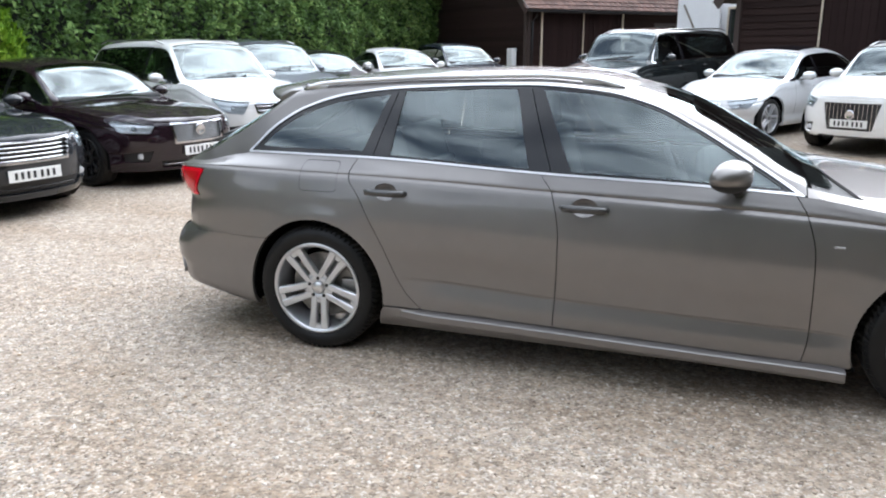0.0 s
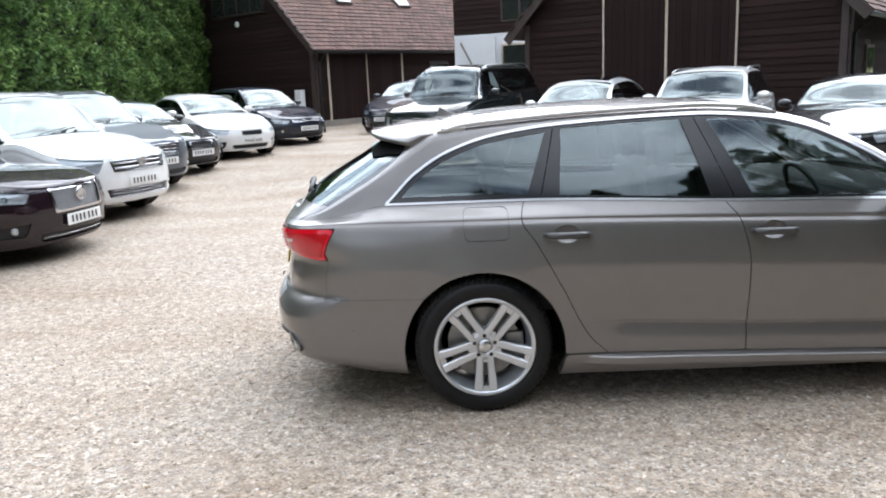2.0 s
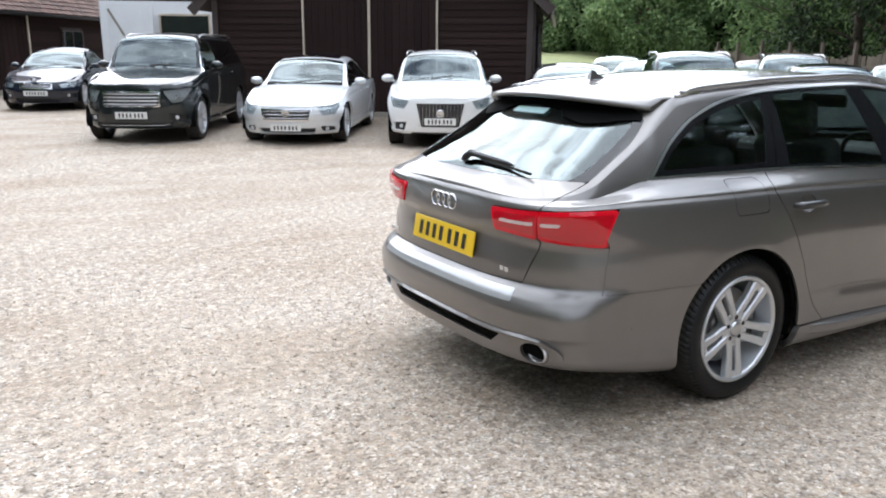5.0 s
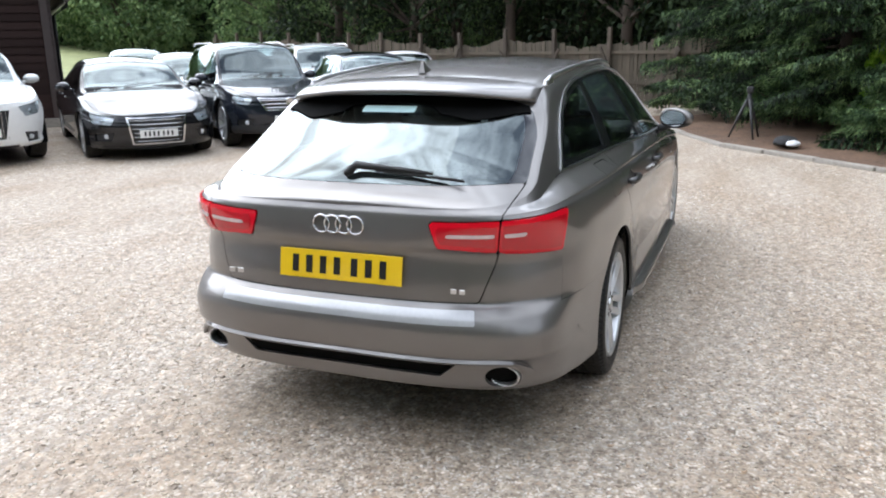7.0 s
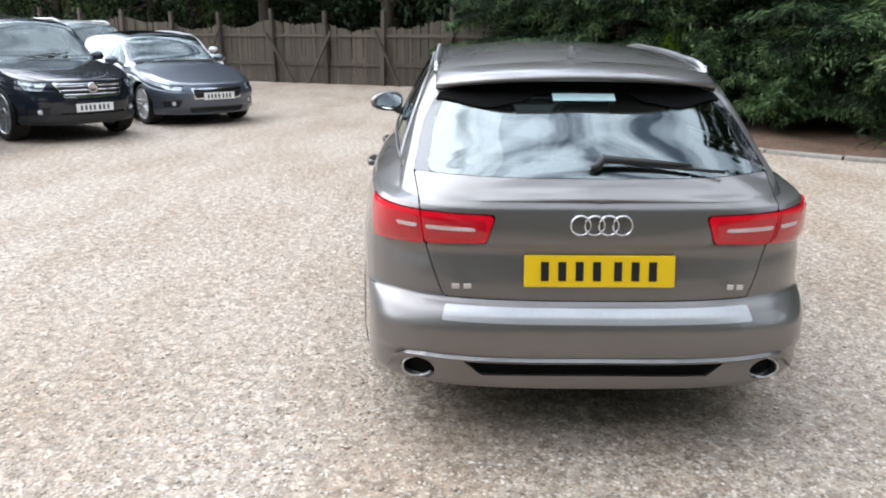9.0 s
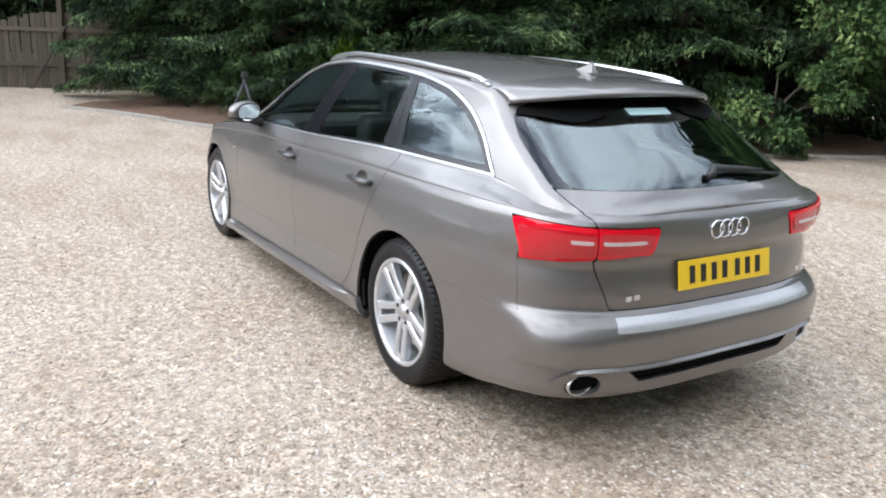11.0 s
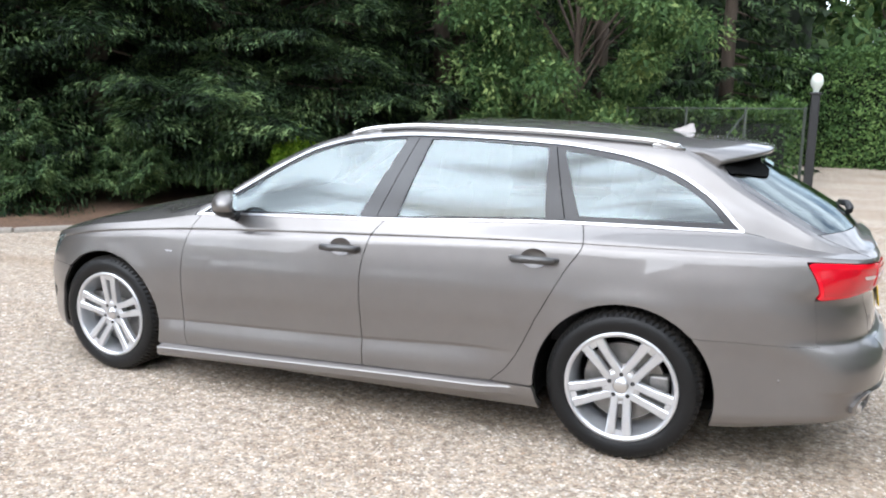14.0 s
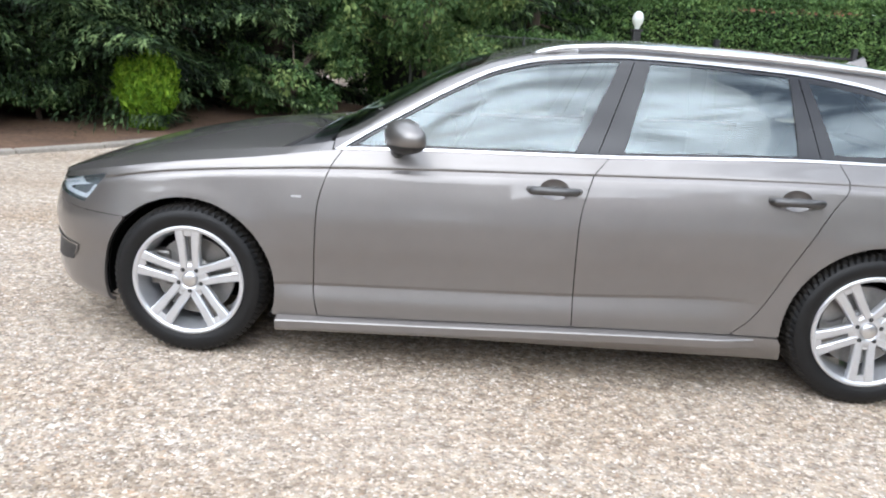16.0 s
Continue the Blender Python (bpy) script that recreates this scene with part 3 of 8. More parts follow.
# ---------------------------------------------------------------- the grey estate car
ESTATE = CarShape(
    axles=(0.0, 2.912), arch=0.385, arch_z=0.322, flare=0.006, rear_cap=(0.50, 3.0, 3.0), square=0.15, tuck=(0.070, 0.040), crease=0.009, top_square=1.6, tight=0.085, front_cap=(0.74, 2.3, 2.6),
    w=[(-1.1, 0.80), (-0.7, 0.838), (-0.45, 0.872), (0.0, 0.902), (0.6, 0.912), (1.5, 0.916), (2.3, 0.910), (2.9, 0.902), (3.3, 0.884), (3.85, 0.80)],
    zb=[(-1.0, 0.945), (-0.75, 0.957), (-0.6, 0.985), (-0.45, 1.016), (0.2, 1.018), (1.16, 0.984), (2.24, 0.944), (2.6, 0.895), (3.0, 0.845), (3.4, 0.765), (3.85, 0.63)],
    zt=[(-1.0, 0.925), (-0.67, 0.945), (0.19, 0.940), (1.23, 0.908), (2.34, 0.860), (3.0, 0.805), (3.4, 0.725), (3.85, 0.60)],
    zcr=[(-1.1, 0.40), (-0.4, 0.43), (0.56, 0.445), (1.26, 0.412), (2.36, 0.372), (3.0, 0.35), (3.85, 0.34)],
    zl=[(-1.1, 0.275), (-0.85, 0.265), (-0.4, 0.205), (0.4, 0.185), (2.5, 0.165), (3.2, 0.19), (3.85, 0.20)],
    xr=[(0.2, -0.985), (0.29, -1.022), (0.375, -1.036), (0.395, -1.046), (0.41, -1.064), (0.50, -1.072), (0.555, -1.058), (0.58, -1.035), (0.600, -1.010), (0.66, -1.008),
        (0.785, -0.992), (0.80, -1.004), (0.815, -1.006), (0.92, -0.992), (0.955, -0.972), (1.05, -0.93)],
    xf=[(0.15, 3.68), (0.21, 3.76), (0.30, 3.785), (0.40, 3.775), (0.5, 3.79), (0.62, 3.765), (0.70, 3.735), (0.95, 3.68)],
    yr=[(-0.99, 0.55), (-0.93, 0.62), (-0.88, 0.66), (-0.735, 0.683), (-0.6, 0.670), (-0.51, 0.660), (-0.4, 0.645), (-0.29, 0.614), (-0.2, 0.592), (0.4, 0.583), (1.1, 0.600), (1.62, 0.625), (2.0, 0.690), (2.3, 0.765), (2.6, 0.74), (3.3, 0.66), (3.8, 0.4)],
    zr=[(-0.98, 0.948), (-0.93, 0.953), (-0.87, 0.962), (-0.8, 0.975), (-0.735, 1.000), (-0.6, 1.074), (-0.51, 1.126), (-0.4, 1.198), (-0.29, 1.288), (-0.2, 1.345), (0.2, 1.390), (0.6, 1.410), (1.07, 1.413), (1.4, 1.385),
        (1.62, 1.340), (1.85, 1.245), (2.05, 1.130), (2.25, 1.005), (2.42, 0.955), (3.0, 0.878), (3.4, 0.792), (3.8, 0.66)],
    zc=[(-0.985, 0.957), (-0.93, 0.990), (-0.885, 1.036), (-0.6, 1.212), (-0.42, 1.315), (-0.3, 1.362), (-0.08, 1.408), (0.45, 1.449), (0.9, 1.458), (1.3, 1.436),
        (1.6, 1.378), (1.8, 1.318), (2.1, 1.170), (2.44, 0.985), (2.52, 0.970), (2.75, 0.950), (3.3, 0.845), (3.6, 0.745), (3.8, 0.665)],
    offs=[(0.0, -0.050), (0.02, -0.018), (0.05, -0.007), (0.10, -0.007), (0.15, -0.008), (0.235, -0.008), (0.34, -0.004), (0.45, -0.004), (0.55, -0.013),
          (0.65, -0.029), (0.705, -0.042), (0.718, -0.053), (0.726, -0.055), (0.745, -0.052), (0.85, -0.064), (1.0, -0.085)],
)


def estate_car():
    car = thing("estate_car", Matrix.Identity(4), "metallic grey-brown estate car parked on the gravel", "car")
    S, G = ESTATE, 0.0022
    P, Q = S.shell, S.upper
    A = curve_of([(0.15, 2.32), (0.36, 2.36), (0.69, 2.352), (0.86, 2.31), (0.96, 2.25), (1.0, 2.23)])
    B = curve_of([(0.15, 1.245), (0.26, 1.25), (0.68, 1.262), (0.90, 1.222), (1.0, 1.15), (1.05, 1.13)])
    C = curve_of([(0.15, 0.61), (0.275, 0.60), (0.305, 0.570), (0.36, 0.512), (0.62, 0.372), (0.83, 0.258), (0.945, 0.192), (1.04, 0.222)])
    sill = curve_of([(-0.5, 0.30), (0.63, 0.285), (2.5, 0.222)])
    half_gate = curve_of([(0.55, 0.50), (0.60, 0.535), (0.65, 0.556), (0.80, 0.604), (0.93, 0.622), (1.012, 0.648), (1.06, 0.660)])
    vs = np.concatenate([np.linspace(0, 0.03, 4), np.linspace(0.036, 0.14, 19), [0.146, 0.15, 0.154], np.linspace(0.165, 0.70, 34),
                         [0.708, 0.714, 0.718, 0.722, 0.726, 0.732, 0.742], np.linspace(0.76, 1.0, 11)])

    GLASS_FOOT = 1.017

    def ledge(x, y, z):
        return maximum(np.abs(y) - half_gate(z), z - GLASS_FOOT, x + 0.60)

    def gate(x, y, z):
        return maximum(np.abs(y) - half_gate(z), x + 0.75, 0.603 - z)

    def lamp(x, y, z):
        c = np.abs(y) + (x - S.xr(z))
        top = 0.905 + 0.022 * smoothstep(0.36, 1.06, c)
        bot = 0.806 - 0.030 * smoothstep(0.36, 1.06, c)
        return maximum(0.362 + (0.905 - z) * 0.42 - c, c - (1.075 + (z - 0.85) * 0.36), z - top, bot - z, x + 0.55)

    def bumper_top(x, y, z):
        c = np.abs(y) + (x - S.xr(z))
        return np.minimum(z - 0.5862, maximum(c - 1.058, z - 0.80))

    def handle_hole(x, z):
        d = [np.hypot((x - hx) / 1.45, z - hz - 0.002) - 0.042 for hx, hz in HANDLES]
        return -np.minimum(d[0], d[1])

    def exhaust(y, z):
        return 0.044 - np.hypot((np.abs(y) - 0.632) * 0.70, z - 0.326)

    def headlamp(x, z):
        return maximum(3.30 + (0.75 - z) * 0.9 - x, z - (0.765 - (x - 3.3) * 0.25), 0.635 - z)

    HANDLES = ((0.40, 0.868), (1.375, 0.846))
    grid = P(*np.meshgrid(np.linspace(0.2, 0.8, 240), np.linspace(0, 1, 160), indexing="ij"))

    def side_y(x, z):
        return float(grid[1].ravel()[np.argmin((grid[0] - x) ** 2 + (grid[2] - z) ** 2)])

    for side in (1, -1):
        word = "left" if side > 0 else "right"
        fl = side > 0

        def both(name, sd, t0, t1, n, material=M["grey_paint"], label="", off=0.0, lip=0.012, pts=vs):
            return panel(name, P, lambda x, y, z, u, v: sd(x, np.abs(y), z, v), side * np.linspace(t0, t1, n), pts, material, car, label, off, lip,
                         flip=not fl)
        both("front_door", lambda x, y, z, v: maximum(x - A(z) + G, B(z) + G - x, sill(x) + G - z, handle_hole(x, z)), 0.22, 0.62, 190)
        both("rear_door", lambda x, y, z, v: maximum(x - B(z) + G, C(z) + G - x, sill(x) + G - z, S.arches(x, z) + 0.02, handle_hole(x, z)), 0.42, 0.80, 190)
        both("rear_wing", lambda x, y, z, v: maximum(x - C(z) + G, S.arches(x, z), G - gate(x, y, z), G - lamp(x, y, z),
                                                     np.where(x < -0.2, 0.0016 - bumper_top(x, y, z), -1), sill(x) + G - z + np.where(x < 0.2, -1, 0)), 0.56, 1.0, 190)
        both("front_wing", lambda x, y, z, v: maximum(A(z) + G - x, S.arches(x, z), np.where(x > 3.0, 0.60 + G - z, -1), G - headlamp(x, z), 0.22 - z), 0.05, 0.46, 150)
        both("side_skirt", lambda x, y, z, v: maximum(z - sill(x) + G, S.arches(x, z) - 0.004, 0.3 - x, x - 2.515), 0.22, 0.80, 150,
             M["grey_paint"], "painted sill skirt", 0.010, 0.030, np.linspace(0, 0.12, 9))
        both("headlamp", lambda x, y, z, v: headlamp(x, z) + np.where(y < 0.35, 1, 0), 0.06, 0.3, 60, M["clear_lens"], "clear headlamp lens")
        both("lamp_bowl", lambda x, y, z, v: headlamp(x, z) + np.where(y < 0.35, 1, 0), 0.06, 0.3, 30, M["bezel"], "dark headlamp inner bezel", -0.020, 0.0)
        both("light_strip", lambda x, y, z, v: maximum(headlamp(x, z) + 0.012, -headlamp(x, z) - 0.030, z - 0.715) + np.where(y < 0.35, 1, 0), 0.06, 0.3, 80, M["lamp_bowl"], "pale running-light strip", -0.012, 0.002)
        # tail lamps: the part on the wing, the part on the tailgate, pale bands inside
        for name, cond in (("tail_lamp_outer", lambda x, y, z: G - gate(x, y, z)), ("tail_lamp_inner", lambda x, y, z: gate(x, y, z) + G)):
            lens = both(name, lambda x, y, z, v, cond=cond: maximum(lamp(x, y, z) + 0.002, cond(x, y, z)), 0.70, 1.0, 90, M["red_lens"],
                        "red tail lamp lens", 0.006, 0.02)
            def light_band(x, y, z, v, cond=cond, half=0.0065):
                c = y + (x - S.xr(z))
                mid = 0.856 + 0.012 * smoothstep(0.42, 1.0, c)
                return maximum(np.abs(z - mid) - half, 0.44 - c, c - 0.80, cond(x, y, z) + 0.016 - half * 0.5)
            b = both("reversing_band", light_band, 0.70, 1.0, 120, M["lamp_inner"], "pale clear band", 0.0125, 0.003, np.linspace(0.5, 0.72, 30))
            if b and lens:
                b.parent = lens
            b = both("lens_inner", lambda x, y, z, v, cond=cond: maximum(lamp(x, y, z) + 0.020, cond(x, y, z) + 0.008, 0.40 - (y + (x - S.xr(z)))), 0.70, 1.0, 120, M["dark_lens"], "deeper red inner lens",
                     0.009, 0.003, np.linspace(0.45, 0.74, 50))
            if b and lens:
                b.parent = lens
        # sill ledge along the bottom of the doors
        bm = bmesh.new()
        rows = []
        for x in np.linspace(0.42, 2.515, 36):
            zs, ys = float(sill(x)), side_y(x, float(sill(x)) + 0.02)
            out = 0.040 * float(smoothstep(0.40, 0.66, x))
            rows.append([bm.verts.new((x, side * (ys + dy), zs + dz)) for dy, dz in ((-0.012, 0.002), (out * 0.8, -0.010), (out, -0.016), (out, -0.046), (out - 0.014, -0.062))])
        for a, b in zip(rows, rows[1:]):
            for k in range(4):
                f = bm.faces.new((a[k], b[k], b[k + 1], a[k + 1]))
                f.smooth = k in (1,)
        finish_normals(bm)
        part("sill_ledge", bm, M["grey_paint"], car, "painted sill ledge under the doors")
        # glasshouse side
        roofline = curve_of([(-0.47, 0.99), (-0.42, 1.035), (-0.30, 1.150), (-0.13, 1.250), (0.10, 1.318), (0.42, 1.356), (1.07, 1.378), (1.40, 1.355), (1.62, 1.303), (1.85, 1.195),
                             (2.0, 1.108), (2.25, 0.955), (2.30, 0.92)])
        lower = lambda x: S.zb(x) + 0.010

        def dlo(x, z):
            return maximum(band(roofline, x, z, 1), band(lower, x, z, -1), -0.435 - x)
        lean = lambda x0, x1, x, z: x - (x0 + (x1 - x0) * (z - 1.0) / 0.36)

        def pane(name, sd, x0, x1, n, material, label="", off=0.0, lip=0.004):
            return panel(name, Q, lambda x, y, z, u, v: sd(x, z), np.linspace(x0, x1, n), side * np.linspace(0.62, 1.0, 60), material, car, label, off, lip, flip=not fl)
        pane("front_side_window", lambda x, z: maximum(dlo(x, z) + 0.010, lean(1.30, 1.13, x, z) * -1), 1.05, 2.32, 110, M["glass"], "tinted front door glass", -0.006)
        pane("rear_side_window", lambda x, z: maximum(dlo(x, z) + 0.010, lean(1.10, 1.0, x, z), -lean(0.38, 0.42, x, z)), 0.3, 1.12, 80, M["dark_glass"], "tinted rear door glass", -0.006)
        pane("quarter_window", lambda x, z: maximum(dlo(x, z) + 0.022, lean(0.215, 0.35, x, z)), -0.5, 0.42, 90, M["dark_glass"], "tinted rear quarter glass", -0.003)
        pane("window_seal", lambda x, z: maximum(dlo(x, z), -(dlo(x, z) + 0.012)), -0.5, 2.32, 330, M["black_trim"], "black rubber window seal", -0.003)
        pane("b_pillar_trim", lambda x, z: maximum(dlo(x, z) + 0.006, lean(1.30, 1.13, x, z), -lean(1.205, 1.07, x, z) + G), 0.95, 1.32, 50, M["black_trim"], "gloss black pillar trim", 0.001)
        pane("b_pillar_trim", lambda x, z: maximum(dlo(x, z) + 0.006, lean(1.205, 1.07, x, z) + G, -lean(1.10, 1.0, x, z)), 0.95, 1.32, 50, M["black_trim"], "gloss black pillar trim", 0.001)
        pane("c_pillar_trim", lambda x, z: maximum(dlo(x, z) + 0.006, lean(0.38, 0.42, x, z), -lean(0.285, 0.385, x, z) + G), 0.15, 0.45, 50, M["black_trim"], "gloss black pillar trim", 0.0)
        pane("c_pillar_trim", lambda x, z: maximum(dlo(x, z) + 0.006, lean(0.285, 0.385, x, z) + G, -lean(0.215, 0.35, x, z)), 0.15, 0.45, 50, M["black_trim"], "gloss black pillar trim", 0.0)
        pane("quarter_border", lambda x, z: maximum(dlo(x, z) + 0.010, -(dlo(x, z) + 0.024), lean(0.215, 0.35, x, z)), -0.5, 0.42, 100, M["black_trim"], "", -0.002)
        pane("chrome_strip", lambda x, z: maximum(dlo(x, z) - 0.0125, -dlo(x, z) + 0.001), -0.52, 2.36, 380, M["satin_metal"], "bright chrome window surround", 0.004, 0.008)
        # roof side, pillars
        def cant(x, y, z, u, v):
            return maximum(0.0145 - dlo(x, z) - np.where(np.abs(v) < 0.68, 1, 0), G - glass_front(x, y, v), G - glass_back(x, z, v), G - ledge(x, y, z), x - 2.30)
        glass_front = lambda x, y, v: maximum(1.665 + 0.04 * (np.abs(v) / 0.6) ** 2 - x, x - 2.42, np.abs(v) - 0.612)
        glass_back = lambda x, z, v: maximum(GLASS_FOOT - z, x + 0.36, np.abs(v) - 0.606)
        xs = np.concatenate([np.linspace(-0.985, -0.5, 90), np.linspace(-0.49, 2.30, 220)])
        panel("body_side", Q, cant, xs, side * np.linspace(0.52, 1.0, 76), M["grey_paint"], car, "", 0.0, 0.010, flip=not fl)
        # roof rail: a bright bar on two feet
        skin = lambda x, y: float(np.interp(y, *[q[::1] for q in (Q(np.full(40, x), np.linspace(0, 0.72, 40))[1:])]))
        rail_z = lambda x: skin(x, 0.574 - 0.004 * x) + 0.016 * float(smoothstep(-0.20, -0.06, x)) * float(smoothstep(1.52, 1.34, x)) + 0.002
        bm = bmesh.new()
        rx = np.linspace(-0.18, 1.50, 40)
        ry = lambda x: 0.574 - 0.004 * x
        tube(bm, [(x, side * ry(x), float(rail_z(x))) for x in rx], [0.006] + [0.0125] * 38 + [0.006], 10)
        for x in (-0.10, 1.36):
            box(bm, 0.12, 0.020, 0.024, Matrix.Translation((x, side * ry(x), float(rail_z(x)) - 0.010)), 0.006)
        part("roof_rail", bm, M["satin_metal"], car, "satin silver roof rail")
        # door handles with their recesses
        for hx, hz in HANDLES:
            yb = side_y(hx, hz)
            lean_in = (side_y(hx, hz - 0.04) - side_y(hx, hz + 0.04)) / 0.08
            bm = bmesh.new()
            tube(bm, [(hx - 0.105, side * (yb + 0.000), hz), (hx - 0.09, side * (yb + 0.026), hz + 0.001), (hx - 0.04, side * (yb + 0.034), hz + 0.001),
                      (hx + 0.04, side * (yb + 0.034), hz), (hx + 0.09, side * (yb + 0.026), hz - 0.001), (hx + 0.105, side * yb, hz - 0.001)],
                 [0.012, 0.0165, 0.0175, 0.0175, 0.0165, 0.012], 12)
            part("door_handle", bm, M["handle"], car, "dark satin door handle")
            bm = bmesh.new()
            rows = []
            for q in np.linspace(0.02, 1.04, 8):
                rows.append([bm.verts.new((hx + 0.061 * q * math.cos(th), side * (yb - 0.022 * (1 - min(q, 1.0) ** 2.5) - 0.003 - lean_in * 0.042 * q * math.sin(th)), hz + 0.002 + 0.042 * q * math.sin(th)))
                             for th in np.linspace(0, 2 * math.pi, 28, endpoint=False)])
            for a, b in zip(rows, rows[1:]):
                for k in range(28):
                    f = bm.faces.new((a[k], a[(k + 1) % 28], b[(k + 1) % 28], b[k]))
                    f.smooth = True
            bm.faces.new(rows[0])
            finish_normals(bm)
            part("handle_recess", bm, M["grey_paint"], car)
        # door mirror
        bm = bmesh.new()
        g = bmesh.ops.create_uvsphere(bm, u_segments=28, v_segments=16, radius=1)["verts"]
        for q in g:
            if q.co.x < -0.42:
                q.co.x = -0.42 - 0.1 * (q.co.x + 0.42)
            q.co = Vector((q.co.x * 0.078, q.co.y * 0.124, (abs(q.co.z) ** 0.85 * (1 if q.co.z > 0 else -1)) * 0.068 * (1 - 0.15 * q.co.y * side)))
        swept = Matrix.Translation((1.985, side * 0.952, 1.030)) @ Matrix.Rotation(radians(side * 32), 4, "Z")
        bmesh.ops.transform(bm, matrix=swept, verts=g)
        for f in bm.faces:
            f.smooth = True
        mir = part("door_mirror", bm, M["grey_paint"], car, "body-colour door mirror cap")
        bm = bmesh.new()
        g = bmesh.ops.create_uvsphere(bm, u_segments=28, v_segments=16, radius=1)["verts"]
        bmesh.ops.delete(bm, geom=[q for q in g if q.co.z > -0.34], context="VERTS")
        for q in bm.verts:
            q.co = Vector((max(q.co.x, -0.44) * 0.080, q.co.y * 0.126, -(abs(q.co.z) ** 0.85) * 0.0695 * (1 - 0.15 * q.co.y * side)))
        bmesh.ops.transform(bm, matrix=swept, verts=bm.verts)
        for f in bm.faces:
            f.smooth = True
        part("mirror_base", bm, M["black_plastic"], mir, "black underside of the mirror")
        bm = bmesh.new()
        bmesh.ops.create_circle(bm, cap_ends=True, segments=32, radius=1,
                                matrix=swept @ Matrix.Translation((-0.0385, 0, 0)) @ Matrix.Rotation(radians(-90), 4, "Y") @ Matrix.Diagonal((0.052, 0.098, 1, 1)))
        part("mirror_glass", bm, M["mirror"], mir)
        bm = bmesh.new()
        tube(bm, [(2.03, side * 0.83, 0.955), (2.02, side * 0.87, 0.962), (2.01, side * 0.905, 0.985)], [0.030, 0.026, 0.030], 10)
        part("mirror_foot", bm, M["black_plastic"], mir)
        # wheel arch liners
        for a in S.axles:
            bm = bmesh.new()
            n = 24
            rows = []
            for k in range(n + 1):
                th = math.pi * (-0.08 + 1.16 * k / n)
                rows.append([bm.verts.new((a + (S.arch + 0.012) * math.cos(th), side * yy, S.arch_z + (S.arch + 0.012) * math.sin(th))) for yy in (0.45, 0.862 - (0.05 if a > 1 else 0.03) * float(smoothstep(0.15, 0.36, (math.cos(th) * 0.4) * (1 if a > 1 else -1))))])
            for r0, r1 in zip(rows, rows[1:]):
                bm.faces.new((r0[0], r0[1], r1[1], r1[0]))
            fan = [r[0] for r in rows]
            bm.faces.new(fan)
            part("arch_liner", bm, M["underbody"], car)

    tw = lambda n, a=0.70: np.linspace(a, 2 - a, n)
    panel("tailgate", P, lambda x, y, z, u, v: maximum(gate(x, y, z) + G, G - lamp(x, y, z)), tw(150, 0.78), vs, M["grey_paint"], car, "", 0.0, 0.012, flip=False)
    panel("tailgate_ledge", Q, lambda x, y, z, u, v: ledge(x, y, z) + G, np.linspace(-0.985, -0.60, 90), np.linspace(-1, 1, 121), M["grey_paint"], car, "", 0.0, 0.008)
    inset = lambda y, z: maximum(np.abs(y) - 0.40 - (z - 0.319) * 1.2, np.abs(z - (0.350 + 0.012 * (1 - (y / 0.6) ** 2))) - 0.035)
    panel("rear_bumper", P, lambda x, y, z, u, v: maximum(bumper_top(x, y, z), G - gate(x, y, z), G - lamp(x, y, z), S.arches(x, z), x + 0.25, exhaust(y, z) * np.where(x < -0.8, 1, -1) + np.where(x < -0.8, 0, -1), -inset(y, z) - np.where(x < -0.7, 0, 5)),
          tw(300, 0.66), np.concatenate([np.linspace(0, 0.14, 26), np.linspace(0.15, 0.62, 60)]), M["grey_paint"], car, "", 0.0, 0.02, flip=False)
    panel("diffuser_mesh", P, lambda x, y, z, u, v: maximum(inset(y, z) - 0.004, x + 0.7), tw(160, 0.80), np.linspace(0, 0.3, 40), M["underbody"], car, "black honeycomb diffuser insert", -0.014, 0.0, flip=False)
    blade_line = curve_of([(0.0, 0.400), (0.35, 0.397), (0.50, 0.396), (0.60, 0.398), (0.66, 0.392), (0.71, 0.365), (0.745, 0.322), (0.765, 0.285)])
    blade = lambda y: blade_line(np.abs(y))
    blade_slope = lambda y: (blade(np.abs(y) + 0.004) - blade(np.abs(y) - 0.004)) / 0.008
    panel("diffuser_blade", P, lambda x, y, z, u, v: maximum(np.abs(z - blade(y)) / np.sqrt(1 + blade_slope(y) ** 2) - 0.0085, np.abs(y) - 0.742, x + 0.6), tw(420, 0.76), np.linspace(0, 0.4, 110), M["grey_paint"], car,
          "raised diffuser edge", 0.014, 0.03, flip=False)
    panel("load_lip", P, lambda x, y, z, u, v: maximum(np.abs(y) - 0.53 - (0.585 - z) * 0.3, z - 0.583, 0.535 - z, x + 0.7), tw(160, 0.80), np.linspace(0.25, 0.5, 40), M["film"], car, "bright protective film on the bumper lip", 0.0012, 0.001, flip=False)
    fx = lambda n, a=0.36: np.linspace(-a, a, n)
    panel("front_bumper", P, lambda x, y, z, u, v: maximum(np.where(np.abs(y) > 0.50, z - 0.60, z - 0.95), S.arches(x, z), 3.1 - x, G - headlamp(x, z) - np.where(np.abs(y) < 0.35, 1, 0),
                                                           0.004 - grille_sd(y, z)), fx(220), vs, M["grey_paint"], car, "", 0.0, 0.015, flip=False)
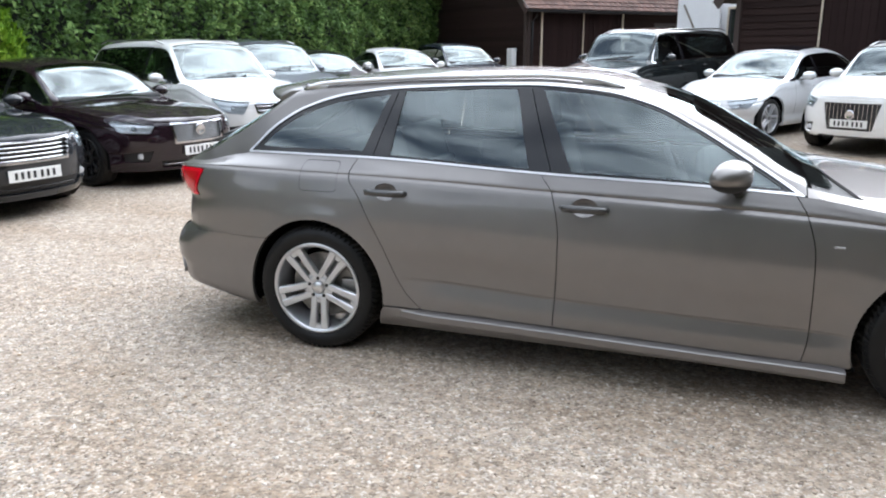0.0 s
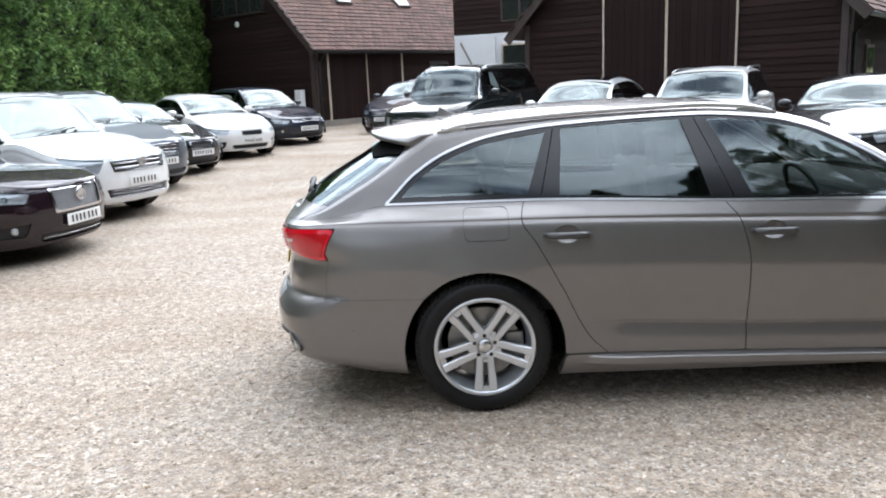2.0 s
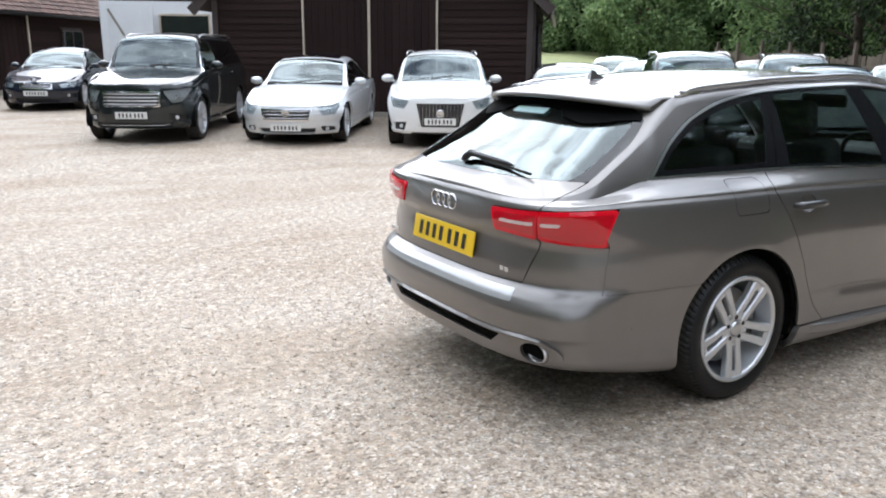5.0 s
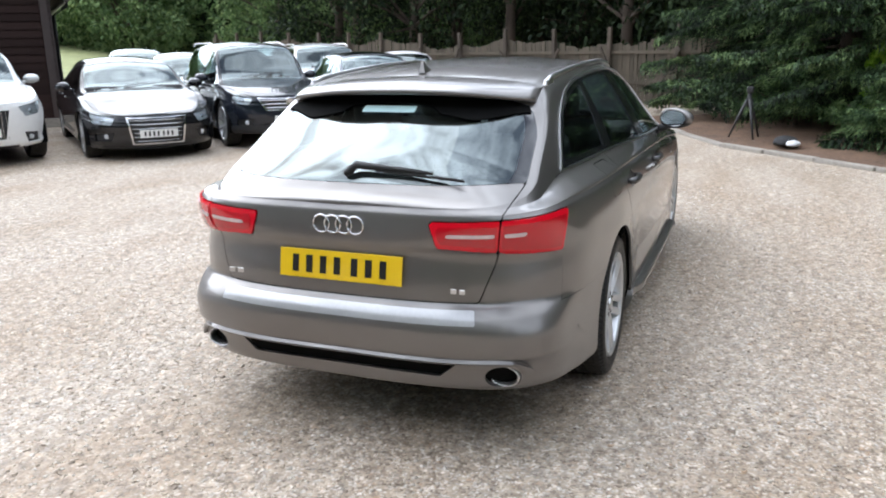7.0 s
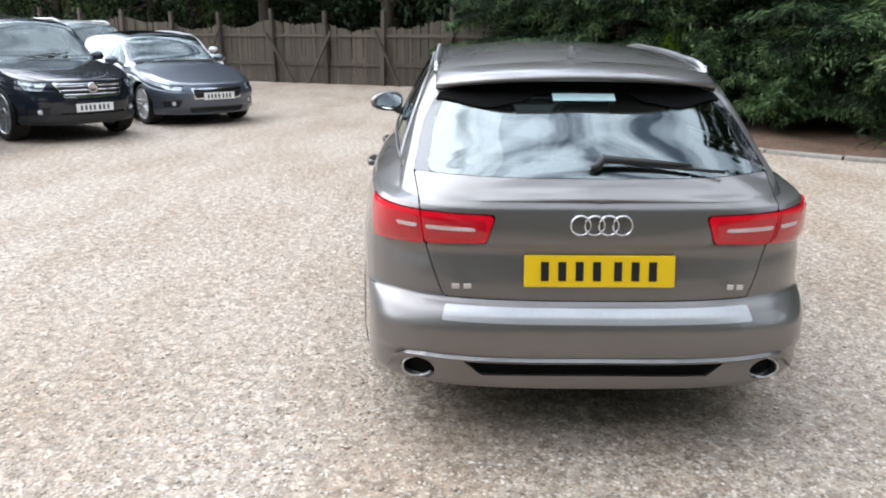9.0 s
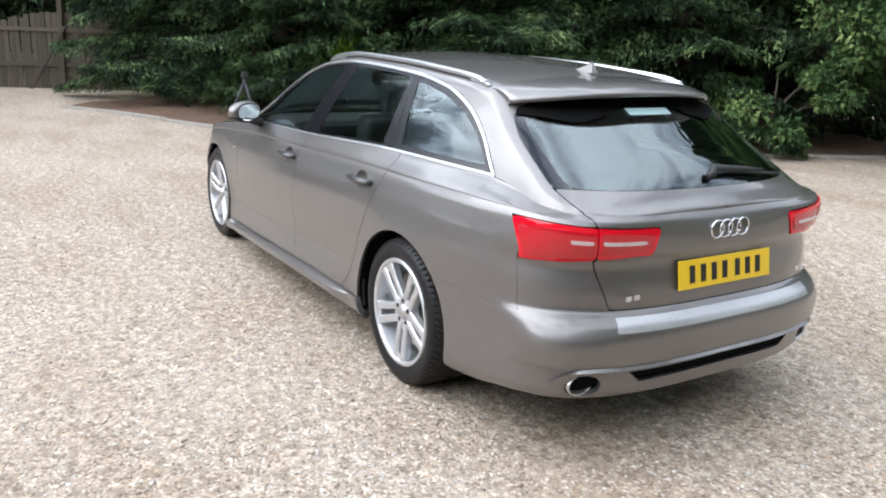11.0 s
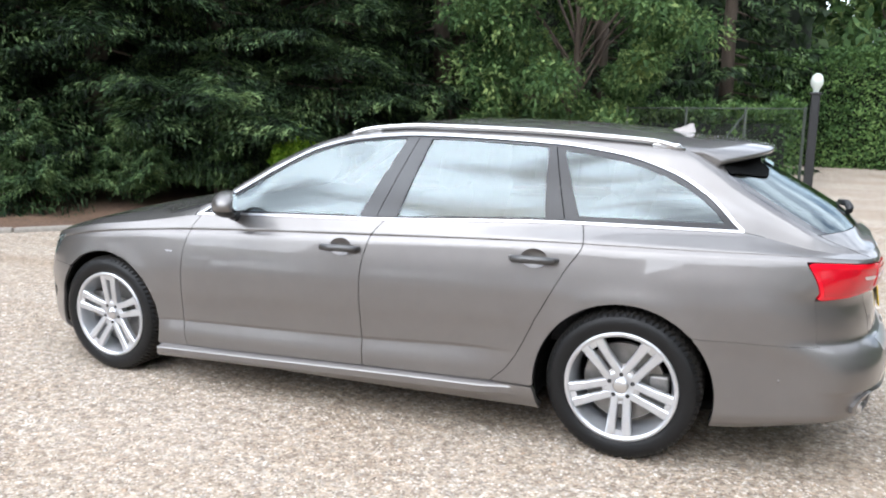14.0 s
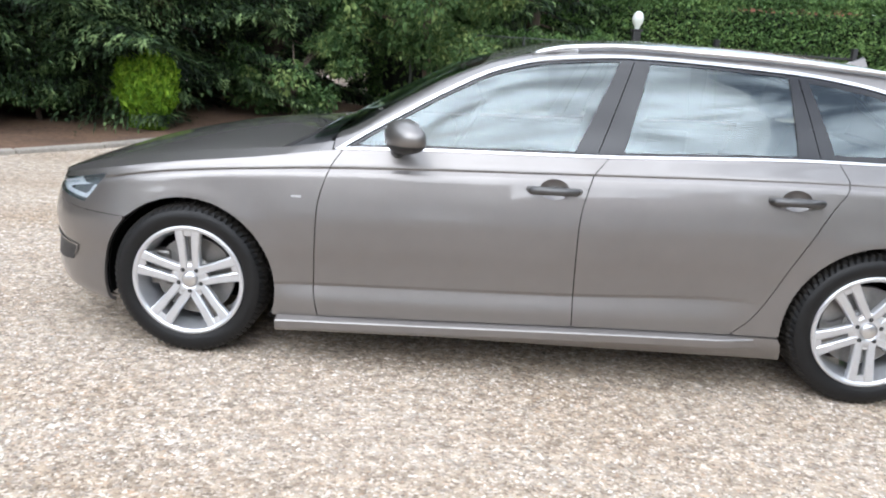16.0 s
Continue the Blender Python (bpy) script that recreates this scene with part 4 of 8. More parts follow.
    for s in (-1, 1):
        notch = lambda x, y, z: maximum(np.abs(z - 0.375 + (x - 3.6) * 0.10) - 0.048 - (x - 3.6) * 0.10, 3.47 + (0.40 - z) * 0.5 - x, 0.42 - np.abs(y))
        panel("lower_intake", P, lambda x, y, z, u, v: notch(x, y, z), s * np.linspace(0.03, 0.25, 90), np.linspace(0.0, 0.5, 60), M["black_plastic"], car, "black lower intake", 0.003, 0.002, flip=s < 0)
        panel("intake_trim", P, lambda x, y, z, u, v: maximum(notch(x, y, z) - 0.008, -notch(x, y, z), 0.375 - z), s * np.linspace(0.03, 0.25, 120), np.linspace(0.0, 0.5, 80), M["grey_paint"], car, "", 0.007, 0.004, flip=s < 0)
    panel("grille", P, lambda x, y, z, u, v: maximum(grille_sd(y, z), 3.1 - x), fx(80, 0.2), vs, M["black_plastic"], car, "black front grille", -0.01, 0.0, flip=False)
    panel("bonnet", Q, lambda x, y, z, u, v: maximum(2.40 + 0.12 * (np.abs(v) / 0.7) ** 2 - x, x - 3.66, np.abs(v) - 0.74), np.linspace(2.38, 3.72, 90), np.linspace(-1, 1, 61), M["grey_paint"], car, "", 0.0, 0.012)
    panel("wing_top", Q, lambda x, y, z, u, v: maximum(2.305 - x, 0.746 - np.abs(v)), np.concatenate([np.linspace(2.28, 3.5, 80), np.linspace(3.51, 3.79, 30)]), np.linspace(-1, 1, 101), M["grey_paint"], car, "", 0.0, 0.008)
    glass_front = lambda x, y, v: maximum(1.665 + 0.04 * (np.abs(v) / 0.6) ** 2 - x, x - 2.42, np.abs(v) - 0.612)
    glass_back = lambda x, z, v: maximum(GLASS_FOOT - z, x + 0.36, np.abs(v) - 0.606)
    panel("windscreen", Q, lambda x, y, z, u, v: glass_front(x, y, v), np.linspace(1.64, 2.44, 60), np.linspace(-0.65, 0.65, 50), M["glass"], car, "laminated windscreen", -0.002, 0.004)
    panel("cowl", Q, lambda x, y, z, u, v: maximum(2.33 - x, x - (2.40 + 0.12 * (np.abs(v) / 0.7) ** 2) + 0.004, np.abs(v) - 0.73), np.linspace(2.3, 2.6, 30), np.linspace(-0.8, 0.8, 50), M["black_plastic"], car, "black scuttle panel", -0.012, 0.0)
    panel("rear_window", Q, lambda x, y, z, u, v: maximum(glass_back(x, z, v), np.abs(v) - 0.556), np.linspace(-0.92, -0.34, 70), np.linspace(-0.68, 0.68, 70), M["rear_glass"], car, "tinted tailgate glass", -0.001, 0.004)
    for s in (-1, 1):
        panel("rear_window_border", Q, lambda x, y, z, u, v: maximum(glass_back(x, z, v) - 0.001, 0.556 - np.abs(v)), np.linspace(-0.92, -0.34, 70), s * np.linspace(0.53, 0.62, 30), M["frit"], car, "black glass border", 0.0, 0.004, flip=s < 0)
    panel("roof", Q, lambda x, y, z, u, v: maximum(G - glass_front(x, y, v), -0.36 + G - x, x - 1.8, np.abs(v) - 0.52 + 0.0005), np.linspace(-0.37, 1.8, 140), np.linspace(-0.52, 0.52, 60), M["grey_paint"], car, "", 0.0, 0.006)
    panel("inner_shell", P, lambda x, y, z, u, v: maximum(S.arches(x, z) - 0.004, z - S.zb(x) + 0.02), np.linspace(-1, 1, 260), np.linspace(0, 1, 30), M["underbody"], car, "", -0.025, 0.0, flip=False)
    # floor pan
    bm = bmesh.new()
    box(bm, 3.9, 1.25, 0.05, Matrix.Translation((1.3, 0, 0.21)), 0.02)
    part("floor_pan", bm, M["underbody"], car)
    # roof spoiler over the rear window
    def skin_z(x, y):
        _, yy, zz = Q(np.full(80, x), np.linspace(0, 0.74, 80))
        return float(np.interp(y, yy, zz))
    bm = bmesh.new()
    ys = np.linspace(-0.575, 0.575, 41)
    tip = lambda y: -0.545 + 0.215 * (abs(y) / 0.575) ** 3.0
    top = lambda y: 1.345 - 0.043 * (abs(y) / 0.575) ** 2.4
    rows = []
    for y in ys:
        x0 = -0.20
        z0 = skin_z(x0, abs(y)) + 0.0015
        t, h = tip(y), top(y)
        xm = x0 + 0.45 * (t - x0)
        zm = 0.5 * (z0 + h) + 0.012
        rows.append([bm.verts.new(c) for c in ((x0, y, z0), (xm, y, zm), (t + 0.012, y, h + 0.004), (t, y, h - 0.006), (t + 0.008, y, h - 0.020),
                                               (min(t + 0.12, -0.24), y, h - 0.028))])
    for a, b in zip(rows, rows[1:]):
        for k in range(5):
            f = bm.faces.new((a[k], b[k], b[k + 1], a[k + 1]))
            f.smooth = True
    for row in (rows[0], rows[-1]):
        bm.faces.new(row)
    finish_normals(bm)
    sp = part("roof_spoiler", bm, M["grey_paint"], car, "body-colour roof spoiler")
    under = lambda y: -0.480 - 0.040 * smoothstep(0.17, 0.24, np.abs(y)) + 0.15 * smoothstep(0.34, 0.60, np.abs(y))
    panel("spoiler_underside", Q, lambda x, y, z, u, v: maximum(under(y) - x, x + 0.345, np.abs(v) - 0.596), np.linspace(-0.64, -0.33, 80), np.linspace(-0.66, 0.66, 100), M["underbody"], car,
          "black panel under the spoiler", 0.006, 0.004).parent = sp
    bm = bmesh.new()
    box(bm, 0.012, 0.22, 0.010, Matrix.Translation((-0.522, 0, 1.330)), 0.003)
    part("brake_light", bm, M["red_lens"], sp, "high-level brake light strip")
    # sticker at the top of the glass
    bm = bmesh.new()
    zz = lambda x: float(S.zc(x))
    vsx = [bm.verts.new((x, y, zz(x) + 0.004 - 0.02 * 0)) for x, y in ((-0.50, -0.12), (-0.50, 0.12), (-0.54, 0.12), (-0.54, -0.12))]
    bm.faces.new(vsx)
    part("glass_sticker", bm, M["sticker"], car, "pale sticker inside the glass")
    # rear wiper
    bm = bmesh.new()
    wz = lambda x, y: float(S.zc(x)) - 0.078 * (y / 0.66) ** 2 + 0.022
    tube(bm, [(-0.885, 0.02, 1.045), (-0.888, 0.0, 1.060), (-0.875, -0.02, wz(-0.872, -0.02) + 0.012), (-0.865, -0.20, wz(-0.865, -0.2)), (-0.862, -0.33, wz(-0.862, -0.33))], [0.014, 0.018, 0.016, 0.011, 0.006], 10)
    tube(bm, [(-0.868, -0.10, wz(-0.868, -0.1) - 0.008), (-0.860, -0.45, wz(-0.86, -0.45) - 0.008)], 0.006, 8)
    part("rear_wiper", bm, M["black_plastic"], car, "black rear wiper arm")
    # plate, rings, badges
    tilt = math.degrees(math.atan2(0.018, 0.11))
    plate_bars(car, Matrix.Translation((-1.0095, 0, 0.712)) @ Matrix.Rotation(radians(-90), 4, "Z") @ Matrix.Rotation(radians(tilt) * -1, 4, "X"), yellow=True)
    for k in range(4):
        bm = bmesh.new()
        g = 0.0335
        n, m = 36, 8
        ring = [[bm.verts.new((-1.004 - 0.006 * math.sin(2 * math.pi * j / m) * 1.0, (k - 1.5) * 0.0475 + (g + 0.0042 * math.cos(2 * math.pi * j / m)) * math.cos(2 * math.pi * i / n),
                               0.873 + (g + 0.0042 * math.cos(2 * math.pi * j / m)) * math.sin(2 * math.pi * i / n))) for j in range(m)] for i in range(n)]
        for i in range(n):
            for j in range(m):
                f = bm.faces.new((ring[i][j], ring[(i + 1) % n][j], ring[(i + 1) % n][(j + 1) % m], ring[i][(j + 1) % m]))
                f.smooth = True
        part("badge_ring", bm, M["chrome"], car, "chrome badge ring")
    for y0, wd in ((0.475, 0.075), (-0.475, 0.06)):
        for k in range(2):
            bm = bmesh.new()
            box(bm, 0.004, wd * 0.36, 0.018, Matrix.Translation((-1.004, y0 + (k - 0.5) * wd * 0.55, 0.655)), 0.001, 1)
            part("badge_bar", bm, M["satin_metal"], car)
    # exhaust pipes
    for s in (-1, 1):
        bm = bmesh.new()
        lathe(bm, [(0.058, 0.16), (0.060, 0.012), (0.060, 0.0), (0.055, -0.001), (0.052, 0.006), (0.050, 0.14), (0.002, 0.14)], 36,
              Matrix.Translation((-0.945, s * 0.632, 0.326)) @ Matrix.Rotation(radians(-90), 4, "Z") @ Matrix.Diagonal((0.98, 1, 0.68, 1)))
        part("exhaust_pipe", finish_normals(bm), M["satin_metal"], car, "chrome oval exhaust tailpipe")
        bm = bmesh.new()
        box(bm, 0.05, 0.17, 0.11, Matrix.Translation((-0.80, s * 0.630, 0.325)))
        part("exhaust_surround", bm, M["underbody"], car)
    # fuel flap on the right, as a fine joint
    def flap(x, z):
        dx, dz = np.abs(x - 0.025) - 0.078, np.abs(z - 0.925) - 0.045
        return np.hypot(np.maximum(dx, 0), np.maximum(dz, 0)) + np.minimum(maximum(dx, dz), 0) - 0.027
    panel("fuel_flap", P, lambda x, y, z, u, v: maximum(flap(x, z) - 0.0013, -flap(x, z) - 0.0013), -np.linspace(0.66, 0.80, 260), np.linspace(0.60, 0.98, 160), M["black_trim"], car, "outline of the fuel flap", 0.0008, 0.0, flip=True)
    # aerial fin
    bm = bmesh.new()
    prof = [(-0.17, 0.0), (-0.155, 0.044), (-0.146, 0.050), (-0.11, 0.028), (-0.05, 0.010), (-0.02, 0.0)]
    base = float(S.zc(-0.1))
    a = [bm.verts.new((x, 0.004 if 0 < h else 0.018, base + h - 0.006)) for x, h in prof]
    b = [bm.verts.new((x, -0.004 if 0 < h else -0.018, base + h - 0.006)) for x, h in prof]
    bm.faces.new(a)
    bm.faces.new(b[::-1])
    for k in range(len(prof)):
        bm.faces.new((a[k], b[k], b[(k + 1) % len(prof)], a[(k + 1) % len(prof)]))
    part("aerial_fin", finish_normals(bm), M["grey_paint"], car, "shark-fin roof aerial")
    # parking sensors and side badge
    for s in (-1, 1):
        bm = bmesh.new()
        lathe(bm, [(0.0005, 0.0015), (0.008, 0.001), (0.009, 0.0), (0.009, -0.01)], 16, Matrix.Translation((-0.62, s * side_y(-0.62, 0.44), 0.44)) @ (Matrix.Identity(4) if s > 0 else Matrix.Rotation(math.pi, 4, "Z")))
        part("parking_sensor", finish_normals(bm), M["grey_paint"], car)
        bm = bmesh.new()
        box(bm, 0.042, 0.003, 0.009, Matrix.Translation((2.44, s * (side_y(2.44, 0.745) + 0.0005), 0.745)), 0.001, 1)
        part("side_badge", bm, M["film"], car)
    # interior
    def seat(x, y, wide=0.5, rest=True):
        bm = bmesh.new()
        box(bm, 0.52, wide, 0.16, Matrix.Translation((x + 0.1, y, 0.50)), 0.05, 3)
        box(bm, 0.14, wide * 0.95, 0.62, Matrix.Translation((x - 0.20, y, 0.80)) @ Matrix.Rotation(radians(-16), 4, "Y"), 0.05, 3)
        if rest:
            box(bm, 0.09, 0.26, 0.19, Matrix.Translation((x - 0.315, y, 1.20)) @ Matrix.Rotation(radians(-8), 4, "Y"), 0.04, 3)
            for e in (-0.06, 0.06):
                tube(bm, [(x - 0.29, y + e, 1.05), (x - 0.31, y + e, 1.14)], 0.006, 6)
        for f in bm.faces:
            f.smooth = True
        part("seat", bm, M["interior"], car, "black leather seat")
    for s in (-1, 1):
        seat(1.30, s * 0.36)
        seat(0.42, s * 0.36, 0.55)
    bm = bmesh.new()
    box(bm, 0.55, 1.40, 0.30, Matrix.Translation((2.12, 0, 0.83)), 0.08, 3)
    part("dashboard", bm, M["interior"], car)
    bm = bmesh.new()
    n, m = 30, 8
    T = Matrix.Translation((1.78, -0.36, 0.93)) @ Matrix.Rotation(radians(62), 4, "Y")
    ring = [[bm.verts.new(T @ Vector(((0.18 + 0.015 * math.cos(2 * math.pi * j / m)) * math.cos(2 * math.pi * i / n), (0.18 + 0.015 * math.cos(2 * math.pi * j / m)) * math.sin(2 * math.pi * i / n), 0.015 * math.sin(2 * math.pi * j / m)))) for j in range(m)] for i in range(n)]
    for i in range(n):
        for j in range(m):
            bm.faces.new((ring[i][j], ring[(i + 1) % n][j], ring[(i + 1) % n][(j + 1) % m], ring[i][(j + 1) % m])).smooth = True
    box(bm, 0.10, 0.34, 0.03, T, 0.01)
    part("steering_wheel", bm, M["interior"], car)
    bm = bmesh.new()
    box(bm, 1.05, 1.10, 0.05, Matrix.Translation((-0.20, 0, 0.86)), 0.02)
    part("load_cover", bm, M["interior"], car, "black load cover")
    bm = bmesh.new()
    box(bm, 0.02, 0.30, 0.08, Matrix.Translation((1.80, 0.0, 1.26)), 0.02)
    part("rear_view_mirror", bm, M["interior"], car)
    for s in (-1, 1):
        bm = bmesh.new()
        box(bm, 1.8, 0.05, 0.20, Matrix.Translation((1.35, s * 0.74, 0.86)), 0.02)
        part("door_card", bm, M["interior"], car)
    # wheels
    ms = wheel_meshes(0.336, 0.243, 0.235, ring=216)
    for x, y, turn in ((0, 0.878, 180), (0, -0.878, 180), (2.912, 0.878, 0), (2.912, -0.878, 20)):
        add_wheel(ms, car, x, y, 0.334, turn)
    return car


def grille_sd(y, z):
    return maximum(np.abs(y) - 0.36 + (z - 0.4) * 0.15, np.abs(z - 0.47) - 0.2)


# ---------------------------------------------------------------- ground
def ground():
    bm = bmesh.new()
    xs = np.concatenate([[-900, -300, -120, -60], np.linspace(-40, 60, 81), [90, 180, 500, 900]])
    ys = np.concatenate([[-900, -300, -120, -60], np.linspace(-40, 60, 81), [90, 180, 500, 900]])
    g = [[bm.verts.new((x, y, ground_height(x, y))) for y in ys] for x in xs]
    for i in range(len(xs) - 1):
        for j in range(len(ys) - 1):
            bm.faces.new((g[i][j], g[i + 1][j], g[i + 1][j + 1], g[i][j + 1])).smooth = True
    tagged(part("ground", bm, M["gravel"]), "pale beige gravel yard with worn, dusty drifts", "ground", kind="structure")


ground()
estate_car()


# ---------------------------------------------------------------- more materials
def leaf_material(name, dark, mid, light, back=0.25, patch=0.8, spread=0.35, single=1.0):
    """Leaves: a shade for each leaf, a slow drift over the plant, wide where it paints lit boughs and dark gaps, some
    light through the blade.
    """
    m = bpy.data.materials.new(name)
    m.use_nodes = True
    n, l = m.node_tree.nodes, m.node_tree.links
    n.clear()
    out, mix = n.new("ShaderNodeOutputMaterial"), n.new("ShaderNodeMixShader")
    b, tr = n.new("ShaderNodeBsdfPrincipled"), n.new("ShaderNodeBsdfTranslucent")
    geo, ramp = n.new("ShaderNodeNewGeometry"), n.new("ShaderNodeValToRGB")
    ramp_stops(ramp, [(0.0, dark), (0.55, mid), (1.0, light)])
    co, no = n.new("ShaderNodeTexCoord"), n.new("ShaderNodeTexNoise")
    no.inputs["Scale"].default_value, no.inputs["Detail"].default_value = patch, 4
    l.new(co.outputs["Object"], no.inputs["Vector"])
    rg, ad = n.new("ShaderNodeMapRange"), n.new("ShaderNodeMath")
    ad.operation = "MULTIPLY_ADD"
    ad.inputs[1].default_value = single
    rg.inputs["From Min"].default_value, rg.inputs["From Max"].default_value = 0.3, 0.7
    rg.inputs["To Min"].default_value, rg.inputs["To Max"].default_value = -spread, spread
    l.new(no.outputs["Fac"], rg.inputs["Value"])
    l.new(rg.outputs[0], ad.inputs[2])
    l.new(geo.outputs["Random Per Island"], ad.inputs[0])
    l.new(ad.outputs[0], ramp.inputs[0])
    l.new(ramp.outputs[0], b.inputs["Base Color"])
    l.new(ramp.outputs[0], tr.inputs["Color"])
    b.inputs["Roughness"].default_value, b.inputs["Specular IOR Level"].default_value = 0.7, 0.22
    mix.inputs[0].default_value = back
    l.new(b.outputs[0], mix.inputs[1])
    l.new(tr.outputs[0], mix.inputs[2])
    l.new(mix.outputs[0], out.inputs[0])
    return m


M["hedge_leaf"] = leaf_material("hedge_leaf", (0.050, 0.100, 0.027), (0.13, 0.23, 0.064), (0.28, 0.40, 0.12), 0.25, 1.4, 0.45, 0.8)
# in these three, wide drift paints lit boughs and shaded gaps into the colour
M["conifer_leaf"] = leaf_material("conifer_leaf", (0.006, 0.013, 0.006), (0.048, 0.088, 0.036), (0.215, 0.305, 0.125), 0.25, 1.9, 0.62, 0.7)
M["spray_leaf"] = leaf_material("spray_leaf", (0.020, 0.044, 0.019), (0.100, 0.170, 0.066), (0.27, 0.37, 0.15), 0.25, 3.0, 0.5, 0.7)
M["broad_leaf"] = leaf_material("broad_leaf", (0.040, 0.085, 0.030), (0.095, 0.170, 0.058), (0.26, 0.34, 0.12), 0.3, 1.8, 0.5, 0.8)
M["yellow_leaf"] = leaf_material("yellow_leaf", (0.075, 0.165, 0.012), (0.16, 0.30, 0.02), (0.29, 0.43, 0.045), 0.3)
# woodland leaf twice: pale for sunlit, hazy far trees, near-black for shaded woods
M["far_leaf_lit"] = leaf_material("far_leaf_lit", (0.070, 0.120, 0.050), (0.145, 0.225, 0.090), (0.26, 0.34, 0.15), 0.42)
M["wood_leaf_shaded"] = leaf_material("wood_leaf_shaded", (0.007, 0.014, 0.006), (0.017, 0.031, 0.012), (0.042, 0.068, 0.024))
M["laurel_leaf"] = leaf_material("laurel_leaf", (0.034, 0.072, 0.022), (0.080, 0.155, 0.045), (0.18, 0.28, 0.09))
# near-black filler colour, standing in for the shade inside hedges and bushes
M["shade_core"] = mat("shade_core", (0.010, 0.014, 0.008), 0.95, vary=0.4, scale=3)
M["bark"] = mat("bark", (0.075, 0.055, 0.042), 0.9, vary=0.4, scale=5, bump=0.01, bscale=20, stretch=(1, 1, 0.2))
M["board"] = mat("board", (0.026, 0.015, 0.013), 0.85, spec=0.15, vary=0.32, scale=1.2, bump=0.002, bscale=40, per="object", stretch=(0.25, 1, 6))
M["door_board"] = mat("door_board", (0.022, 0.012, 0.011), 0.85, spec=0.15, vary=0.25, scale=2, bump=0.002, bscale=40, per="object", stretch=(6, 6, 0.3))
M["barn_trim"] = mat("barn_trim", (0.05, 0.034, 0.03), 0.6, vary=0.2, scale=3)
M["pale_strip"] = mat("pale_strip", (0.52, 0.44, 0.34), 0.6, vary=0.3, scale=4, stretch=(1, 1, 0.3))
M["tile"] = mat("tile", (0.115, 0.060, 0.046), 0.8, vary=0.45, scale=1.5, bump=0.002, bscale=60, per="island")
M["white_paint"] = mat("white_paint", (0.78, 0.79, 0.80), 0.5, vary=0.05, scale=2)
M["dark_pane"] = mat("dark_pane", (0.02, 0.022, 0.024), 0.06, coat=0.6)
M["rooflight"] = mat("rooflight", (0.55, 0.60, 0.63), 0.08, coat=1.0, vary=0.1, scale=3)
M["brick"] = mat("brick", (0.20, 0.085, 0.055), 0.9, vary=0.35, scale=6, bump=0.004, bscale=30)
M["concrete"] = mat("concrete", (0.27, 0.245, 0.212), 0.85, vary=0.3, scale=3, bump=0.004, bscale=40)
M["soil"] = mat("soil", (0.112, 0.064, 0.038), 0.95, vary=0.55, scale=2.2, bump=0.02, bscale=25)
M["fence_wood"] = mat("fence_wood", (0.080, 0.064, 0.045), 0.85, vary=0.35, scale=2.5, bump=0.003, bscale=30, per="object", stretch=(3, 3, 0.4))
M["post_wood"] = mat("post_wood", (0.078, 0.060, 0.045), 0.85, vary=0.35, scale=3, bump=0.004, bscale=30, per="object")
M["wire"] = mat("wire", (0.10, 0.115, 0.10), 0.6, 0.4, vary=0.2, scale=5)
M["black_iron"] = mat("black_iron", (0.012, 0.012, 0.013), 0.45, vary=0.2, scale=8)
M["globe"] = mat("globe", (0.56, 0.60, 0.55), 0.15, coat=0.8, vary=0.05, scale=10)
M["grass"] = mat("grass", (0.25, 0.265, 0.115), 0.9, vary=0.35, scale=0.6, bump=0.03, bscale=9)
M["cloth_black"] = mat("cloth_black", (0.014, 0.014, 0.016), 0.8, vary=0.2, scale=10, bump=0.003, bscale=80)
M["cloth_white"] = mat("cloth_white", (0.68, 0.68, 0.68), 0.7, vary=0.12, scale=12, bump=0.003, bscale=60)
rng = np.random.default_rng(7)


# ---------------------------------------------------------------- foliage
def unit(a):
    return a / np.maximum(np.linalg.norm(a, axis=-1, keepdims=True), 1e-9)


def leaf_mesh(name, c, d, n, length, width, material, parent, label=""):
    """Many small blades in one mesh: at c, pointing along d, facing about n."""
    k = len(c)
    d = unit(d)
    s = unit(np.cross(d, n))
    up = np.cross(s, d)
    length, width = np.broadcast_to(length, (k,))[:, None], np.broadcast_to(width, (k,))[:, None]
    v = np.empty((k, 4, 3))
    v[:, 0] = c - d * length * 0.45
    v[:, 1] = c + s * width * 0.5 + up * width * 0.16
    v[:, 2] = c + d * length * 0.55 - up * length * 0.10
    v[:, 3] = c - s * width * 0.5 + up * width * 0.16
    me = bpy.data.meshes.new(name)
    me.vertices.add(4 * k)
    me.vertices.foreach_set("co", v.reshape(-1).astype(np.float32))
    me.loops.add(4 * k)
    me.loops.foreach_set("vertex_index", np.arange(4 * k, dtype=np.int32))
    me.polygons.add(k)
    me.polygons.foreach_set("loop_start", np.arange(0, 4 * k, 4, dtype=np.int32))
    me.update(calc_edges=True)
    me.validate()
    return link_mesh(name, me, material, parent, label)


def lumps(p, scale, seed):
    """A smooth, uneven field for outlines."""
    r = np.random.default_rng(seed)
    out = np.zeros(len(p))
    for f, a in ((1.0, 1.0), (2.3, 0.55), (5.1, 0.3)):
        for _ in range(3):
            w = r.normal(size=3) * f / scale
            out += a / 3 * np.sin(p @ w * 2 * math.pi + r.uniform(0, 6.28))
    return out


